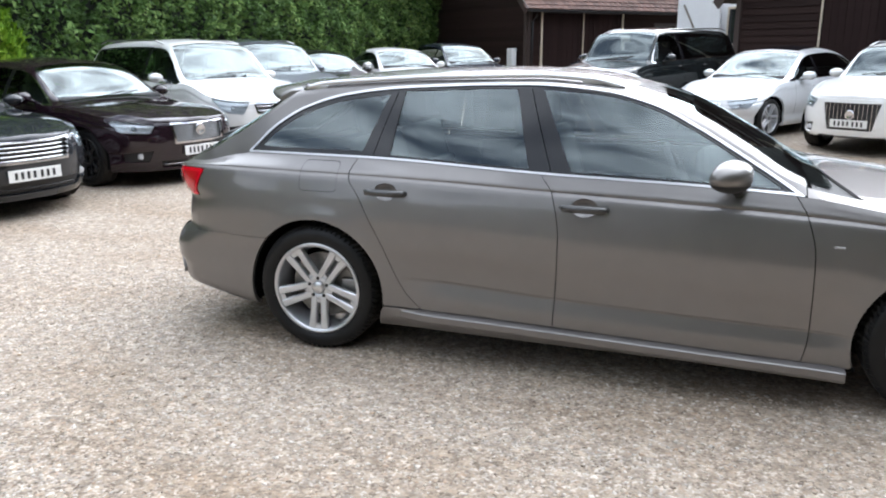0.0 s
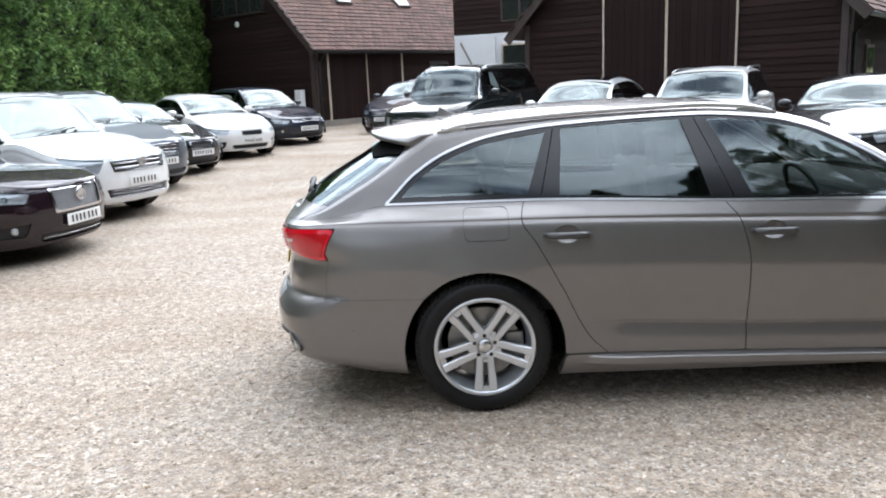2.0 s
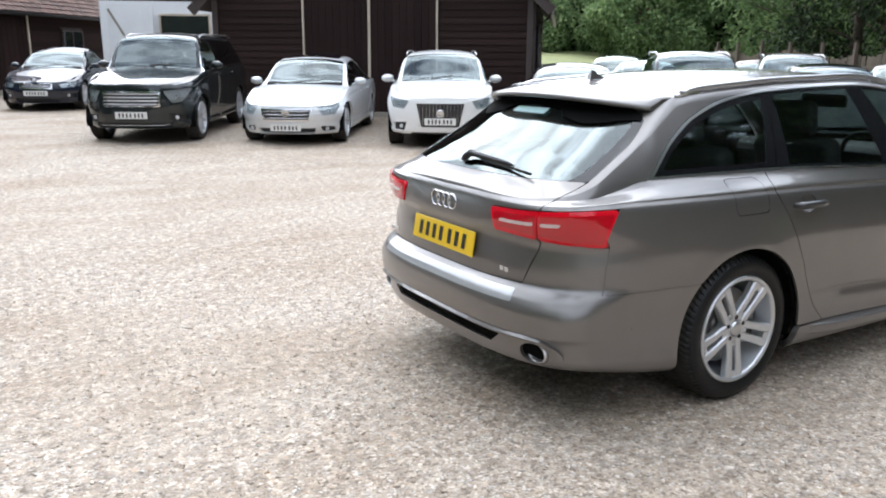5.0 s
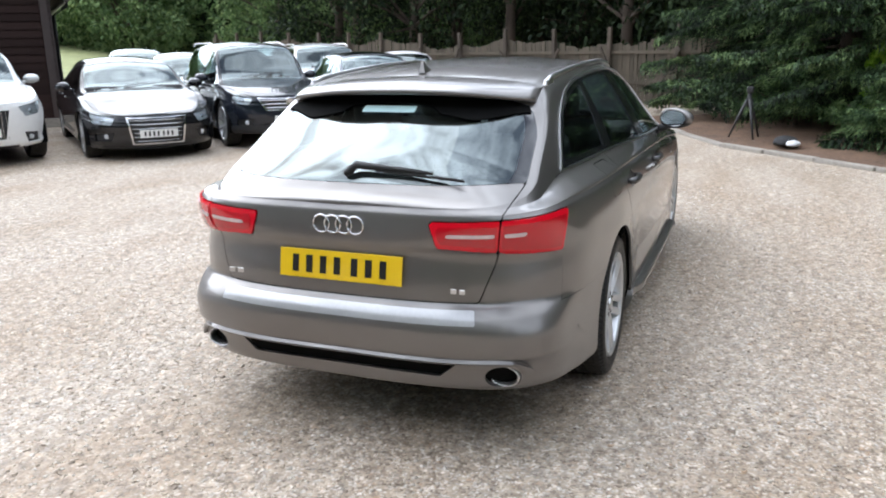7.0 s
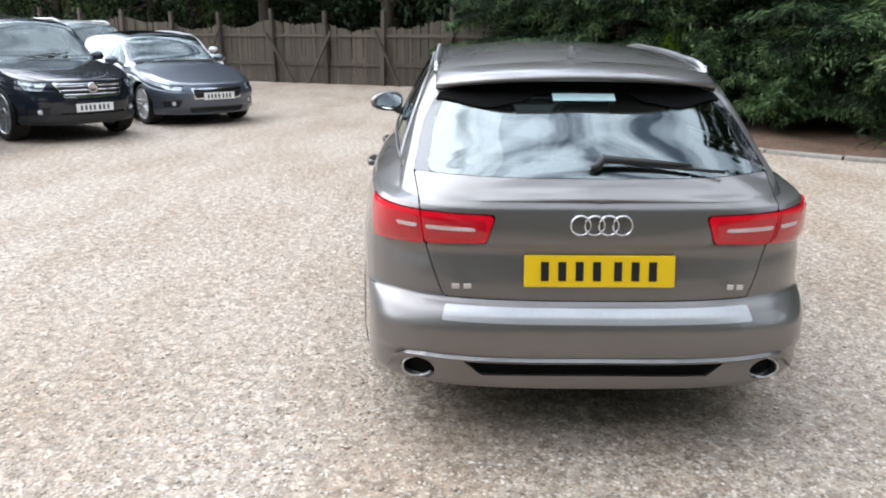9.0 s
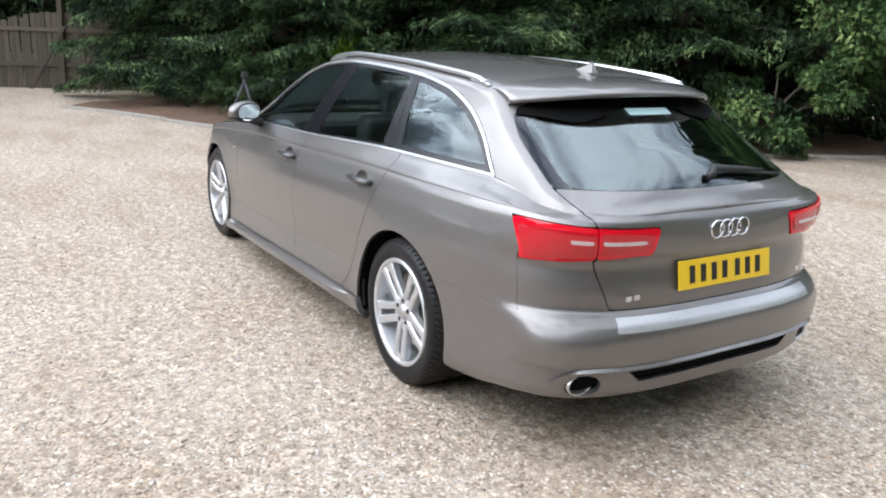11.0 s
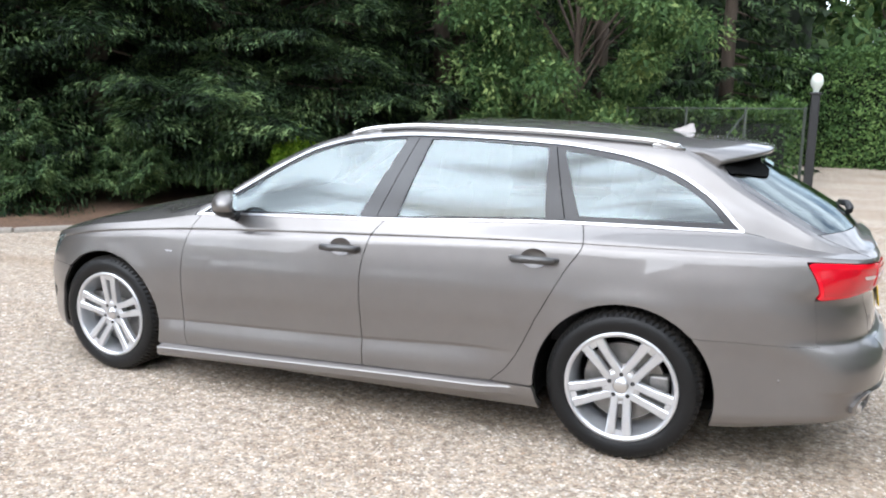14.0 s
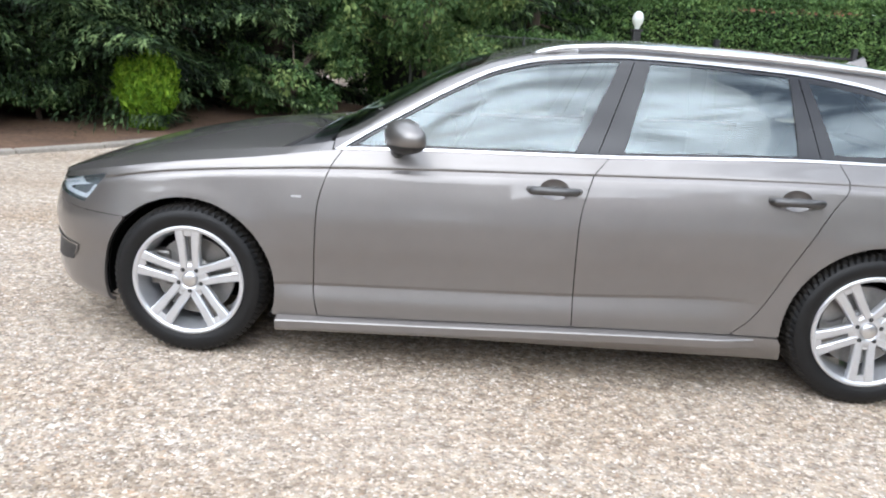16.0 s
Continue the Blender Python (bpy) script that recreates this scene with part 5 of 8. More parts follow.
def hedge(name, x0, y0, x1, y1, thick, height, count, material, size, label, seed, face=1, droop=0.3, clipped=0.0):
    """A hedge along a line: a near-black core for the shade inside it, and a shell of blades over its faces with an
    uneven outline.
    """
    z0 = min(ground_height(x0, y0), ground_height(x1, y1))
    L = math.hypot(x1 - x0, y1 - y0)
    th = thing(name, Matrix.Translation((x0, y0, z0)) @ Matrix.Rotation(math.atan2(y1 - y0, x1 - x0), 4, "Z"), label, "hedge")
    r = np.random.default_rng(seed)
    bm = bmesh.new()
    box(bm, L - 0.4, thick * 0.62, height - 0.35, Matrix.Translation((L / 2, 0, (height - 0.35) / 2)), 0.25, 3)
    part("shade_core", bm, M["shade_core"], th)
    wall = (r.uniform(size=count) < height / (height + thick * 0.8))
    u, h = r.uniform(0, L, count), r.uniform(0, 1, count)
    p = np.empty((count, 3))
    p[:, 0] = u
    side = np.where(r.uniform(size=count) < 0.80, -face, face)
    p[:, 1] = np.where(wall, side * thick / 2, r.uniform(-thick / 2, thick / 2, count))
    p[:, 2] = np.where(wall, h ** 0.95 * height, height)
    nrm = np.where(wall[:, None], np.stack([np.zeros(count), side, np.full(count, 0.25)], 1), np.array([[0, 0, 1.0]]))
    bulge = lumps(p, 1.6, seed) * 0.16 * (1 - clipped) + lumps(p * 1.0, 0.5, seed + 1) * 0.07
    p += nrm * (bulge + r.uniform(-0.16, 0.05, count))[:, None]
    ends = r.uniform(size=count) < 0.06
    p[ends, 0] = np.where(r.uniform(size=ends.sum()) < 0.5, 0, L)
    p[ends, 1] = r.uniform(-thick / 2, thick / 2, ends.sum())
    p[:, 2] = np.maximum(p[:, 2], 0.03)
    d = nrm * 0.8 + r.normal(size=(count, 3)) * 0.55 + np.array([0, 0, -droop])
    leaf_mesh("foliage", p, d, nrm + r.normal(size=(count, 3)) * 0.4, r.uniform(0.7, 1.4, count) * size, r.uniform(0.7, 1.3, count) * size * 0.5, material, th)
    return th


def conifer(x, y, height, radius, seed, label, branches=90, low=0.3, material="conifer_leaf", size=1.0, fine=1.0, droop=(0.16, 0.42),
            name="conifer_tree", group="conifers behind the kerb", category="tree", trunk=0.2):
    """A spruce: tapered trunk, and boughs that each carry a flat fan of needled twigs, with dark gaps between the tiers."""
    z0 = ground_height(x, y)
    th = thing(name, Matrix.Translation((x, y, z0)), label, category, group)
    r = np.random.default_rng(seed)
    bm = bmesh.new()
    tube(bm, [(0, 0, -0.1), (0.03, 0.02, height * 0.3), (-0.02, 0.03, height * 0.65), (0, 0, height)], [trunk, trunk * 0.75, trunk * 0.45, trunk * 0.1], 10)
    az = np.arange(branches) * 2.39996 + r.normal(size=branches) * 0.5
    hh = low + (height - low) * (np.arange(branches) / branches) ** 1.15 + r.normal(size=branches) * 0.05
    hh = np.clip(hh, low, height * 0.97)
    ln = radius * (1 - hh / height) ** 0.7 * r.uniform(0.55, 1.15, branches) + 0.15 * min(1, height / 3)
    C, D, N, S = [], [], [], []
    for a, h, b in zip(az, hh, ln):
        out = np.array([math.cos(a), math.sin(a), 0.0])
        side = np.array([-math.sin(a), math.cos(a), 0.0])
        sag, tilt = r.uniform(*droop), r.normal() * 0.18
        part_fine = fine if h < 4.8 else fine * 0.55
        k = max(5, int(b * 11 * part_fine))
        t = np.linspace(0.22, 1.0, k)
        spine = out * (t * b)[:, None] + np.array([0, 0, 1.0]) * (h - sag * b * t ** 1.5 + 0.20 * b * np.maximum(0, t - 0.6))[:, None]
        tube(bm, [(0, 0, h), tuple(spine[k // 2]), tuple(spine[-1])], [0.028 * min(1, float(b)), 0.016 * min(1, float(b)), 0.004], 5, False)
        for e in (-1, 1):
            reach = 0.42 * b * np.sin(np.clip(0.12 + t * 0.88, 0, 1) * math.pi) ** 0.7 * r.uniform(0.55, 1.15, k) + 0.05
            m = max(3, int(b * 3.2 * part_fine))
            for f in (np.arange(m) + 0.5) / m:
                c = spine + (side * e * 0.86 + out * 0.5)[None] * (reach * f)[:, None] + r.normal(size=(k, 3)) * 0.015
                c[:, 2] += e * tilt * reach * f - 0.30 * reach * f ** 1.6 + r.normal(size=k) * 0.012
                C.append(c)
                D.append((side * e * 0.86 + out * 0.55 + np.array([0, 0, -0.22]))[None] + r.normal(size=(k, 3)) * 0.33)
                N.append(np.array([0, 0, 1.0]) + r.normal(size=(k, 3)) * 0.30)
                S.append(np.full(k, (1.0 - 0.25 * f) * (1.0 if h < 4.8 else 1.7)))
        C.append(spine)
        D.append(np.repeat((out + np.array([0, 0, -0.2]))[None], k, 0) + r.normal(size=(k, 3)) * 0.2)
        N.append(np.array([0, 0, 1.0]) + r.normal(size=(k, 3)) * 0.3)
        S.append(np.full(k, 1.1))
    part("trunk", bm, M["bark"], th, "rough brown trunk and boughs")
    C, D, N, S = np.concatenate(C), np.concatenate(D), np.concatenate(N), np.concatenate(S)
    # hanging twigs under each fan
    low_side = r.uniform(size=len(C)) < 0.35
    C = np.concatenate([C, C[low_side] - np.array([0, 0, 0.06])])
    D = np.concatenate([D, D[low_side] * 0.5 + np.array([0, 0, -0.8])])
    N, S = np.concatenate([N, N[low_side]]), np.concatenate([S, S[low_side] * 0.8])
    C[:, 2] = np.maximum(C[:, 2], 0.04)
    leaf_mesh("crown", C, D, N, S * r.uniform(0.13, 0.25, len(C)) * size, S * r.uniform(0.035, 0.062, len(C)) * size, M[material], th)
    return th


def dense_bush(name, x, y, height, radius, seed, count, leaf, material, label):
    """A close, rounded cone of upright sprays over a heart coloured near-black for its inner shade."""
    th = thing(name, Matrix.Translation((x, y, ground_height(x, y))), label, "bush")
    r = np.random.default_rng(seed)
    h = r.uniform(0, 1, count) ** 0.85
    a = r.uniform(0, 2 * math.pi, count)
    prof = lambda q: np.sqrt(np.clip(1 - (np.maximum(q - 0.50, 0) / 0.50) ** 2.6, 0, 1)) * (0.55 + 0.45 * smoothstep(0.0, 0.45, q))
    d = np.stack([np.cos(a), np.sin(a), h * 2.2], 1)
    rad = radius * prof(h) * (1 + 0.19 * lumps(d, 0.7, seed)) * r.uniform(0.72, 1.0, count) ** 0.5
    p = np.stack([rad * np.cos(a), rad * np.sin(a), 0.05 + (height - 0.06) * h * (1 + 0.05 * lumps(d, 0.6, seed + 1))], 1)
    out = np.stack([np.cos(a), np.sin(a), np.zeros(count)], 1)
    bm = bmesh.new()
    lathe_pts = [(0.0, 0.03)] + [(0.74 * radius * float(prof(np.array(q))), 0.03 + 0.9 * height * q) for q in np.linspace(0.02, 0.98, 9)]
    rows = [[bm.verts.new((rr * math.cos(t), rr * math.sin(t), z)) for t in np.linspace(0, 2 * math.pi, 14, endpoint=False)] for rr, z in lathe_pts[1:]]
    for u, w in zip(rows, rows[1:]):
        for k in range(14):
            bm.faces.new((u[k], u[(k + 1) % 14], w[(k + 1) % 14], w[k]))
    part("shade_heart", bm, M["shade_core"], th)
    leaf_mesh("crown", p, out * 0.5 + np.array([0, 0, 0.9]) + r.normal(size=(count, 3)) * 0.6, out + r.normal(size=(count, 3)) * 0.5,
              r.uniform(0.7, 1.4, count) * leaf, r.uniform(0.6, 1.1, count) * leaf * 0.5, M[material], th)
    return th


def broadleaf(name, x, y, height, rx, rz, seed, count, leaf, material, label, group="", trunk=0.14, low=0.1, clumps=40, category="tree", puff=1.0):
    """A leafy tree or bush: trunk, forked limbs, and clumps of leaves with gaps."""
    z0 = ground_height(x, y)
    th = thing(name, Matrix.Translation((x, y, z0)), label, category, group)
    r = np.random.default_rng(seed)
    cc = unit(r.normal(size=(clumps, 3))) * (r.uniform(0.35, 1.0, clumps) ** 0.5)[:, None]
    cc = cc * np.array([rx, rx, rz]) + np.array([0, 0, height - rz])
    cc[:, 2] = np.maximum(cc[:, 2], low + 0.15)
    bm = bmesh.new()
    tube(bm, [(0, 0, -0.1), (0.04, 0.0, height * 0.25), (0.0, 0.05, height * 0.55), (0.03, 0.0, height * 0.8)], [trunk, trunk * 0.8, trunk * 0.5, trunk * 0.15], 10)
    for c in cc[:: max(1, clumps // 22)]:
        h = min(max(0.15 * height, c[2] * 0.55), height * 0.7)
        tube(bm, [(0, 0, h), tuple(c * np.array([0.5, 0.5, 1]) + np.array([0, 0, (h - c[2]) * 0.35])), tuple(c)], [trunk * 0.35, trunk * 0.2, 0.006], 6, False)
    part("trunk", bm, M["bark"], th, "grey-brown trunk and limbs")
    own = r.integers(0, clumps, count)
    rad = r.uniform(0.22, 0.42, clumps) * (rx + rz) / 2 * puff
    off = unit(r.normal(size=(count, 3))) * (r.uniform(0, 1, count) ** 0.4)[:, None]
    p = cc[own] + off * rad[own][:, None] * np.array([1, 1, 0.75])
    p[:, 2] = np.maximum(p[:, 2], low)
    d = off + r.normal(size=(count, 3)) * 0.6 + np.array([0, 0, -0.35])
    n = off * 0.5 + np.array([0, 0, 0.8]) + r.normal(size=(count, 3)) * 0.4
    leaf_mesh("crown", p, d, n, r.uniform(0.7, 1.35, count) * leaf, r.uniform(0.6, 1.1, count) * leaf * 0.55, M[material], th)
    return th


# ---------------------------------------------------------------- barns
def unit_board(name, drop, thick):
    """A weatherboard one metre long: thin at the top, thick at its lower edge."""
    bm = bmesh.new()
    prof = [(-0.030, 0.0), (-0.008, drop), (0.0, drop), (0.0, 0.0)]
    rings = [[bm.verts.new((x, y, z)) for y, z in prof] for x in (0.0, 1.0)]
    for k in range(4):
        bm.faces.new((rings[0][k], rings[0][(k + 1) % 4], rings[1][(k + 1) % 4], rings[1][k]))
    bm.faces.new(rings[0][::-1])
    bm.faces.new(rings[1])
    finish_normals(bm)
    me = bpy.data.meshes.new(name)
    bm.to_mesh(me)
    bm.free()
    me.materials.append(M["board"])
    return me


BOARD = None


def clad(parent, m, length, z0, z1, limit=None, holes=()):
    """Weatherboards in rows on a wall; m: the wall's frame, x along it, -y outwards. limit(z): the run (x0, x1) at a height."""
    global BOARD
    BOARD = BOARD or unit_board("weatherboard", 0.165, 0.03)
    z = z0
    while z < z1 - 0.03:
        x0, x1 = limit(z + 0.08) if limit else (0.0, length)
        runs = [(x0, x1)]
        for hx0, hx1, hz0, hz1 in holes:
            if hz0 < z + 0.15 and hz1 > z:
                runs = [q for a, b in runs for q in ((a, min(b, hx0)), (max(a, hx1), b)) if q[1] - q[0] > 0.05]
        for a, b in runs:
            if b - a > 0.05:
                o = link_mesh("weatherboard", BOARD, None, parent)
                o.matrix_basis = m @ Matrix.Translation((a, 0, z)) @ Matrix.Diagonal((b - a, 1, 1, 1))
        z += 0.155


def roof_slope(parent, m, length, run, label):
    """Plain clay tiles in courses, each a slab; m: x along the eave, y up the slope, z off it."""
    bm = bmesh.new()
    box(bm, length, run, 0.05, Matrix.Translation((length / 2, run / 2, -0.05)))
    deck = part("roof_deck", bm, M["barn_trim"], parent)
    deck.matrix_basis = m
    r = np.random.default_rng(int(length * 100))
    tw, gauge = 0.24, 0.20
    V, F = [], []
    for row in range(int(run / gauge) + 1):
        for col in range(int(length / tw) + 1):
            x = col * tw + (row % 2) * tw / 2 - 0.05
            y = row * gauge
            if x < -0.06 or x + tw > length + 0.08:
                continue
            j = r.normal(size=4) * 0.004
            k = len(V)
            a, b, c, d = x + 0.004, x + tw - 0.004, y - 0.03 + j[0], y + gauge + 0.02
            V += [(a, c, 0.034 + j[1]), (b, c, 0.034 + j[2]), (b, d, 0.008), (a, d, 0.008), (a, c, 0.012 + j[1]), (b, c, 0.012 + j[2])]
            V.append(((a + b) / 2, c, 0.044 + j[3]))
            V.append(((a + b) / 2, d, 0.018))
            F += [(k, k + 6, k + 7, k + 3), (k + 6, k + 1, k + 2, k + 7), (k + 4, k + 5, k + 1, k + 6, k)]
    me = bpy.data.meshes.new("roof_tiles")
    me.from_pydata(V, [], F)
    me.update()
    t = link_mesh("roof_tiles", me, M["tile"], parent, label)
    t.matrix_basis = m
    tagged(t, kind="stuff")


def strip(parent, m, sx, sy, sz, name, material, bevel=0.004):
    bm = bmesh.new()
    box(bm, sx, sy, sz, None, bevel, 1)
    o = part(name, bm, material, parent)
    o.matrix_basis = m
    return o


def barn(name, origin, angle, W, L, eave, pitch, label, gable_holes, side_holes):
    x, y = origin
    z0 = ground_height(x + 3, y - 3) - 0.02
    th = thing(name, Matrix.Translation((x, y, z0)) @ Matrix.Rotation(radians(angle), 4, "Z"), label, "barn")
    rise = W / 2 * math.tan(radians(pitch))
    bm = bmesh.new()
    pts = [(0, 0), (W, 0), (W, eave), (W / 2, eave + rise), (0, eave)]
    a = [bm.verts.new((px, 0.0, pz - (0.4 if pz == 0 else 0))) for px, pz in pts]
    b = [bm.verts.new((px, L, pz - (0.4 if pz == 0 else 0))) for px, pz in pts]
    bm.faces.new(a)
    bm.faces.new(b[::-1])
    for k in range(5):
        bm.faces.new((a[k], b[k], b[(k + 1) % 5], a[(k + 1) % 5]))
    part("wall", finish_normals(bm), M["barn_trim"], th)
    front = Matrix.Translation((0, -0.002, 0))
    side = Matrix.Translation((W + 0.002, 0, 0)) @ Matrix.Rotation(radians(90), 4, "Z")

    def gable(z):
        if z < eave:
            return 0.0, W
        c = (z - eave) / math.tan(radians(pitch))
        return c, W - c
    clad(th, front, W, 0.15, min(eave + rise, 7.0), gable, gable_holes)
    clad(th, side, L, 0.15, eave - 0.05, None, side_holes)
    s = math.cos(radians(pitch))
    run = (W / 2 + 0.42) / s
    t = Matrix.Rotation(radians(pitch), 4, "X")
    drop = 0.42 * math.tan(radians(pitch))
    # eave along the right side, then the left
    mr = Matrix.Translation((W + 0.42, -0.32, eave - drop + 0.06)) @ Matrix.Rotation(radians(90), 4, "Z") @ t
    ml = Matrix.Translation((-0.42, L + 0.32, eave - drop + 0.06)) @ Matrix.Rotation(radians(-90), 4, "Z") @ t
    roof_slope(th, mr, L + 0.64, run, "weathered red-brown clay roof tiles")
    roof_slope(th, ml, L + 0.64, run, "weathered red-brown clay roof tiles")
    for sg, px in ((1, 0.0), (-1, W)):
        ang = math.radians(pitch) * sg
        cx = W / 4 - 0.21 if sg > 0 else 3 * W / 4 + 0.21
        strip(th, Matrix.Translation((cx, -0.30, eave + rise / 2 - drop / 2 - 0.04)) @ Matrix.Rotation(-ang, 4, "Y"), run, 0.05, 0.24, "bargeboard", M["barn_trim"])
    strip(th, Matrix.Translation((W + 0.40, L / 2, eave - drop + 0.0)), 0.10, L + 0.6, 0.10, "gutter", M["black_iron"], 0.03)
    for px in (0.06, W - 0.06):
        strip(th, Matrix.Translation((px, -0.03, eave / 2)), 0.14, 0.07, eave - 0.1, "corner_post", M["barn_trim"])
    strip(th, Matrix.Translation((W + 0.03, 0.07, eave / 2)), 0.07, 0.14, eave - 0.1, "corner_post", M["barn_trim"])
    strip(th, Matrix.Translation((W / 2, -0.05, 0.02)), W + 0.1, 0.12, 0.26, "plinth", M["concrete"], 0.01)
    strip(th, Matrix.Translation((W + 0.05, L / 2, 0.02)), 0.12, L, 0.26, "plinth", M["concrete"], 0.01)
    bm = bmesh.new()
    tube(bm, [(W + 0.40, 0.12, eave - drop), (W + 0.36, 0.12, eave - drop - 0.15), (W + 0.10, 0.12, eave - drop - 0.35), (W + 0.10, 0.12, 0.1)], 0.04, 8)
    part("downpipe", bm, M["black_iron"], th)
    return th


def door_leaf(parent, m, w, h, n, name="barn_door"):
    """A ledged door of upright boards."""
    bm = bmesh.new()
    box(bm, w, 0.03, h, Matrix.Translation((w / 2, 0.02, h / 2)))
    d = part(name, bm, M["barn_trim"], parent)
    d.matrix_basis = m
    bw = w / n
    bm = bmesh.new()
    box(bm, bw - 0.006, 0.03, h, Matrix.Translation((bw / 2, -0.008, h / 2)), 0.004, 1)
    me = bpy.data.meshes.new("door_plank")
    bm.to_mesh(me)
    bm.free()
    me.materials.append(M["door_board"])
    for k in range(n):
        o = link_mesh("door_plank", me, None, d)
        o.matrix_basis = Matrix.Translation((k * bw, 0, 0))
    return d


def window(parent, m, w, h, bars=1, frame=None):
    bm = bmesh.new()
    box(bm, w, 0.04, h, None, 0.003, 1)
    f = part("window", bm, frame or M["barn_trim"], parent)
    f.matrix_basis = m
    n = bars + 1
    pw = (w - 0.06 * (n + 1)) / n
    for k in range(n):
        bm = bmesh.new()
        box(bm, pw, 0.02, h - 0.12, Matrix.Translation((-w / 2 + 0.06 + pw / 2 + k * (pw + 0.06), -0.016, 0)))
        part("pane", bm, M["dark_pane"], f)
    return f


def place_barns():
    W1, W2 = 8.2, 7.6
    b1 = barn("barn_long", (-9.4, 27.1), -45, W1, 9.0, 2.70, 42, "dark brown weatherboarded barn with a clay tile roof",
              [(2.5, 5.8, 3.75, 4.5)], [(0.45, 3.85, 0, 2.25), (5.3, 6.3, 0.9, 2.0)])
    side = Matrix.Translation((W1, 0, 0)) @ Matrix.Rotation(radians(90), 4, "Z")
    for x in (0.55, 2.2):
        door_leaf(b1, side @ Matrix.Translation((x, -0.05, 0.06)), 1.6, 2.2, 8)
    for x in (0.50, 2.17, 3.83):
        strip(b1, side @ Matrix.Translation((x, -0.09, 1.22)), 0.07 if x != 2.17 else 0.04, 0.03, 2.2, "door_post", M["pale_strip"])
    window(b1, side @ Matrix.Translation((5.8, -0.05, 1.45)), 1.0, 1.0)
    window(b1, Matrix.Translation((4.15, -0.06, 4.15)), 3.3, 0.75, 3)
    bm = bmesh.new()
    lathe(bm, [(0.001, -0.08), (0.09, -0.075), (0.11, -0.04), (0.11, 0.0)], 20, Matrix.Translation((4.05, -0.04, 3.50)))
    part("wall_lamp", finish_normals(bm), M["globe"], b1, "round white bulkhead lamp")
    for y in (2.6, 5.5):
        at = Matrix.Translation((6.50, y, 4.37)) @ Matrix.Rotation(radians(42), 4, "Y")
        bm = bmesh.new()
        box(bm, 0.95, 0.66, 0.10, None, 0.01, 1)
        light = part("skylight", bm, M["barn_trim"], b1, "pale rooflight in the tiles")
        light.matrix_basis = at
        bm = bmesh.new()
        box(bm, 0.83, 0.54, 0.02, Matrix.Translation((0, 0, 0.052)), 0.003, 1)
        part("pane", bm, M["rooflight"], light)
    b2 = barn("barn_gabled", (2.58, 16.35), -40, W2, 8.0, 2.88, 45, "dark brown weatherboarded barn with double doors",
              [(2.25, 5.42, 0, 3.5)], [(1.6, 2.4, 0.9, 1.9)])
    for x in (2.28, 3.86):
        door_leaf(b2, Matrix.Translation((x, -0.05, 0.06)), 1.54, 3.4, 9)
    for x, w in ((2.25, 0.045), (3.83, 0.06), (5.42, 0.045)):
        strip(b2, Matrix.Translation((x, -0.10, 1.78)), w, 0.03, 3.4, "door_post", M["pale_strip"])
    window(b2, Matrix.Translation((W2, 0, 0)) @ Matrix.Rotation(radians(90), 4, "Z") @ Matrix.Translation((2.0, -0.05, 1.4)), 0.8, 1.0)
    # link between the barns: white ground floor, dark upper floor
    th = thing("link_building", Matrix.Translation((1.0, 22.65, 0.38)) @ Matrix.Rotation(radians(-27), 4, "Z"), "white rendered link building with a dark boarded upper floor", "building")
    bm = bmesh.new()
    box(bm, 4.6, 3.0, 2.9, Matrix.Translation((2.3, 1.5, 1.3)), 0.01, 1)
    part("wall", bm, M["white_paint"], th)
    bm = bmesh.new()
    box(bm, 4.6, 3.0, 3.2, Matrix.Translation((2.3, 1.52, 4.36)), 0.01, 1)
    part("upper_wall", bm, M["barn_trim"], th, "dark boarded upper wall")
    clad(th, Matrix.Translation((0, 0.018, 0)), 4.6, 2.78, 5.8, None, [(1.7, 3.0, 3.1, 4.7)])
    window(th, Matrix.Translation((2.35, 0.0, 3.9)), 1.3, 1.6, 1)
    window(th, Matrix.Translation((2.45, -0.02, 1.82)), 1.5, 1.15, 0, M["pale_strip"])
    strip(th, Matrix.Translation((0.95, -0.25, 1.36)) @ Matrix.Rotation(radians(-14), 4, "Z"), 1.45, 0.06, 2.55, "stable_door", M["white_paint"])
    bm = bmesh.new()
    box(bm, 2.6, 0.02, 0.07, Matrix.Translation((0.95, -0.30, 1.4)) @ Matrix.Rotation(radians(-14), 4, "Z") @ Matrix.Rotation(radians(58), 4, "Y"), 0.003, 1)
    part("door_brace", bm, M["concrete"], th)
    # white meter box on a post by the long barn
    p = thing("meter_box", Matrix.Translation((-4.15, 21.45, 0.36)) @ Matrix.Rotation(radians(-45), 4, "Z"), "white meter box on the barn wall", "meter box")
    bm = bmesh.new()
    box(bm, 0.34, 0.16, 0.62, Matrix.Translation((0, 0, 0.90)), 0.01)
    box(bm, 0.08, 0.06, 0.62, Matrix.Translation((0, 0.03, 0.30)), 0.005, 1)
    part("case", bm, M["white_paint"], p)
    bm = bmesh.new()
    box(bm, 0.29, 0.012, 0.55, Matrix.Translation((0, -0.083, 0.90)), 0.004, 1)
    part("door", bm, M["white_paint"], p)


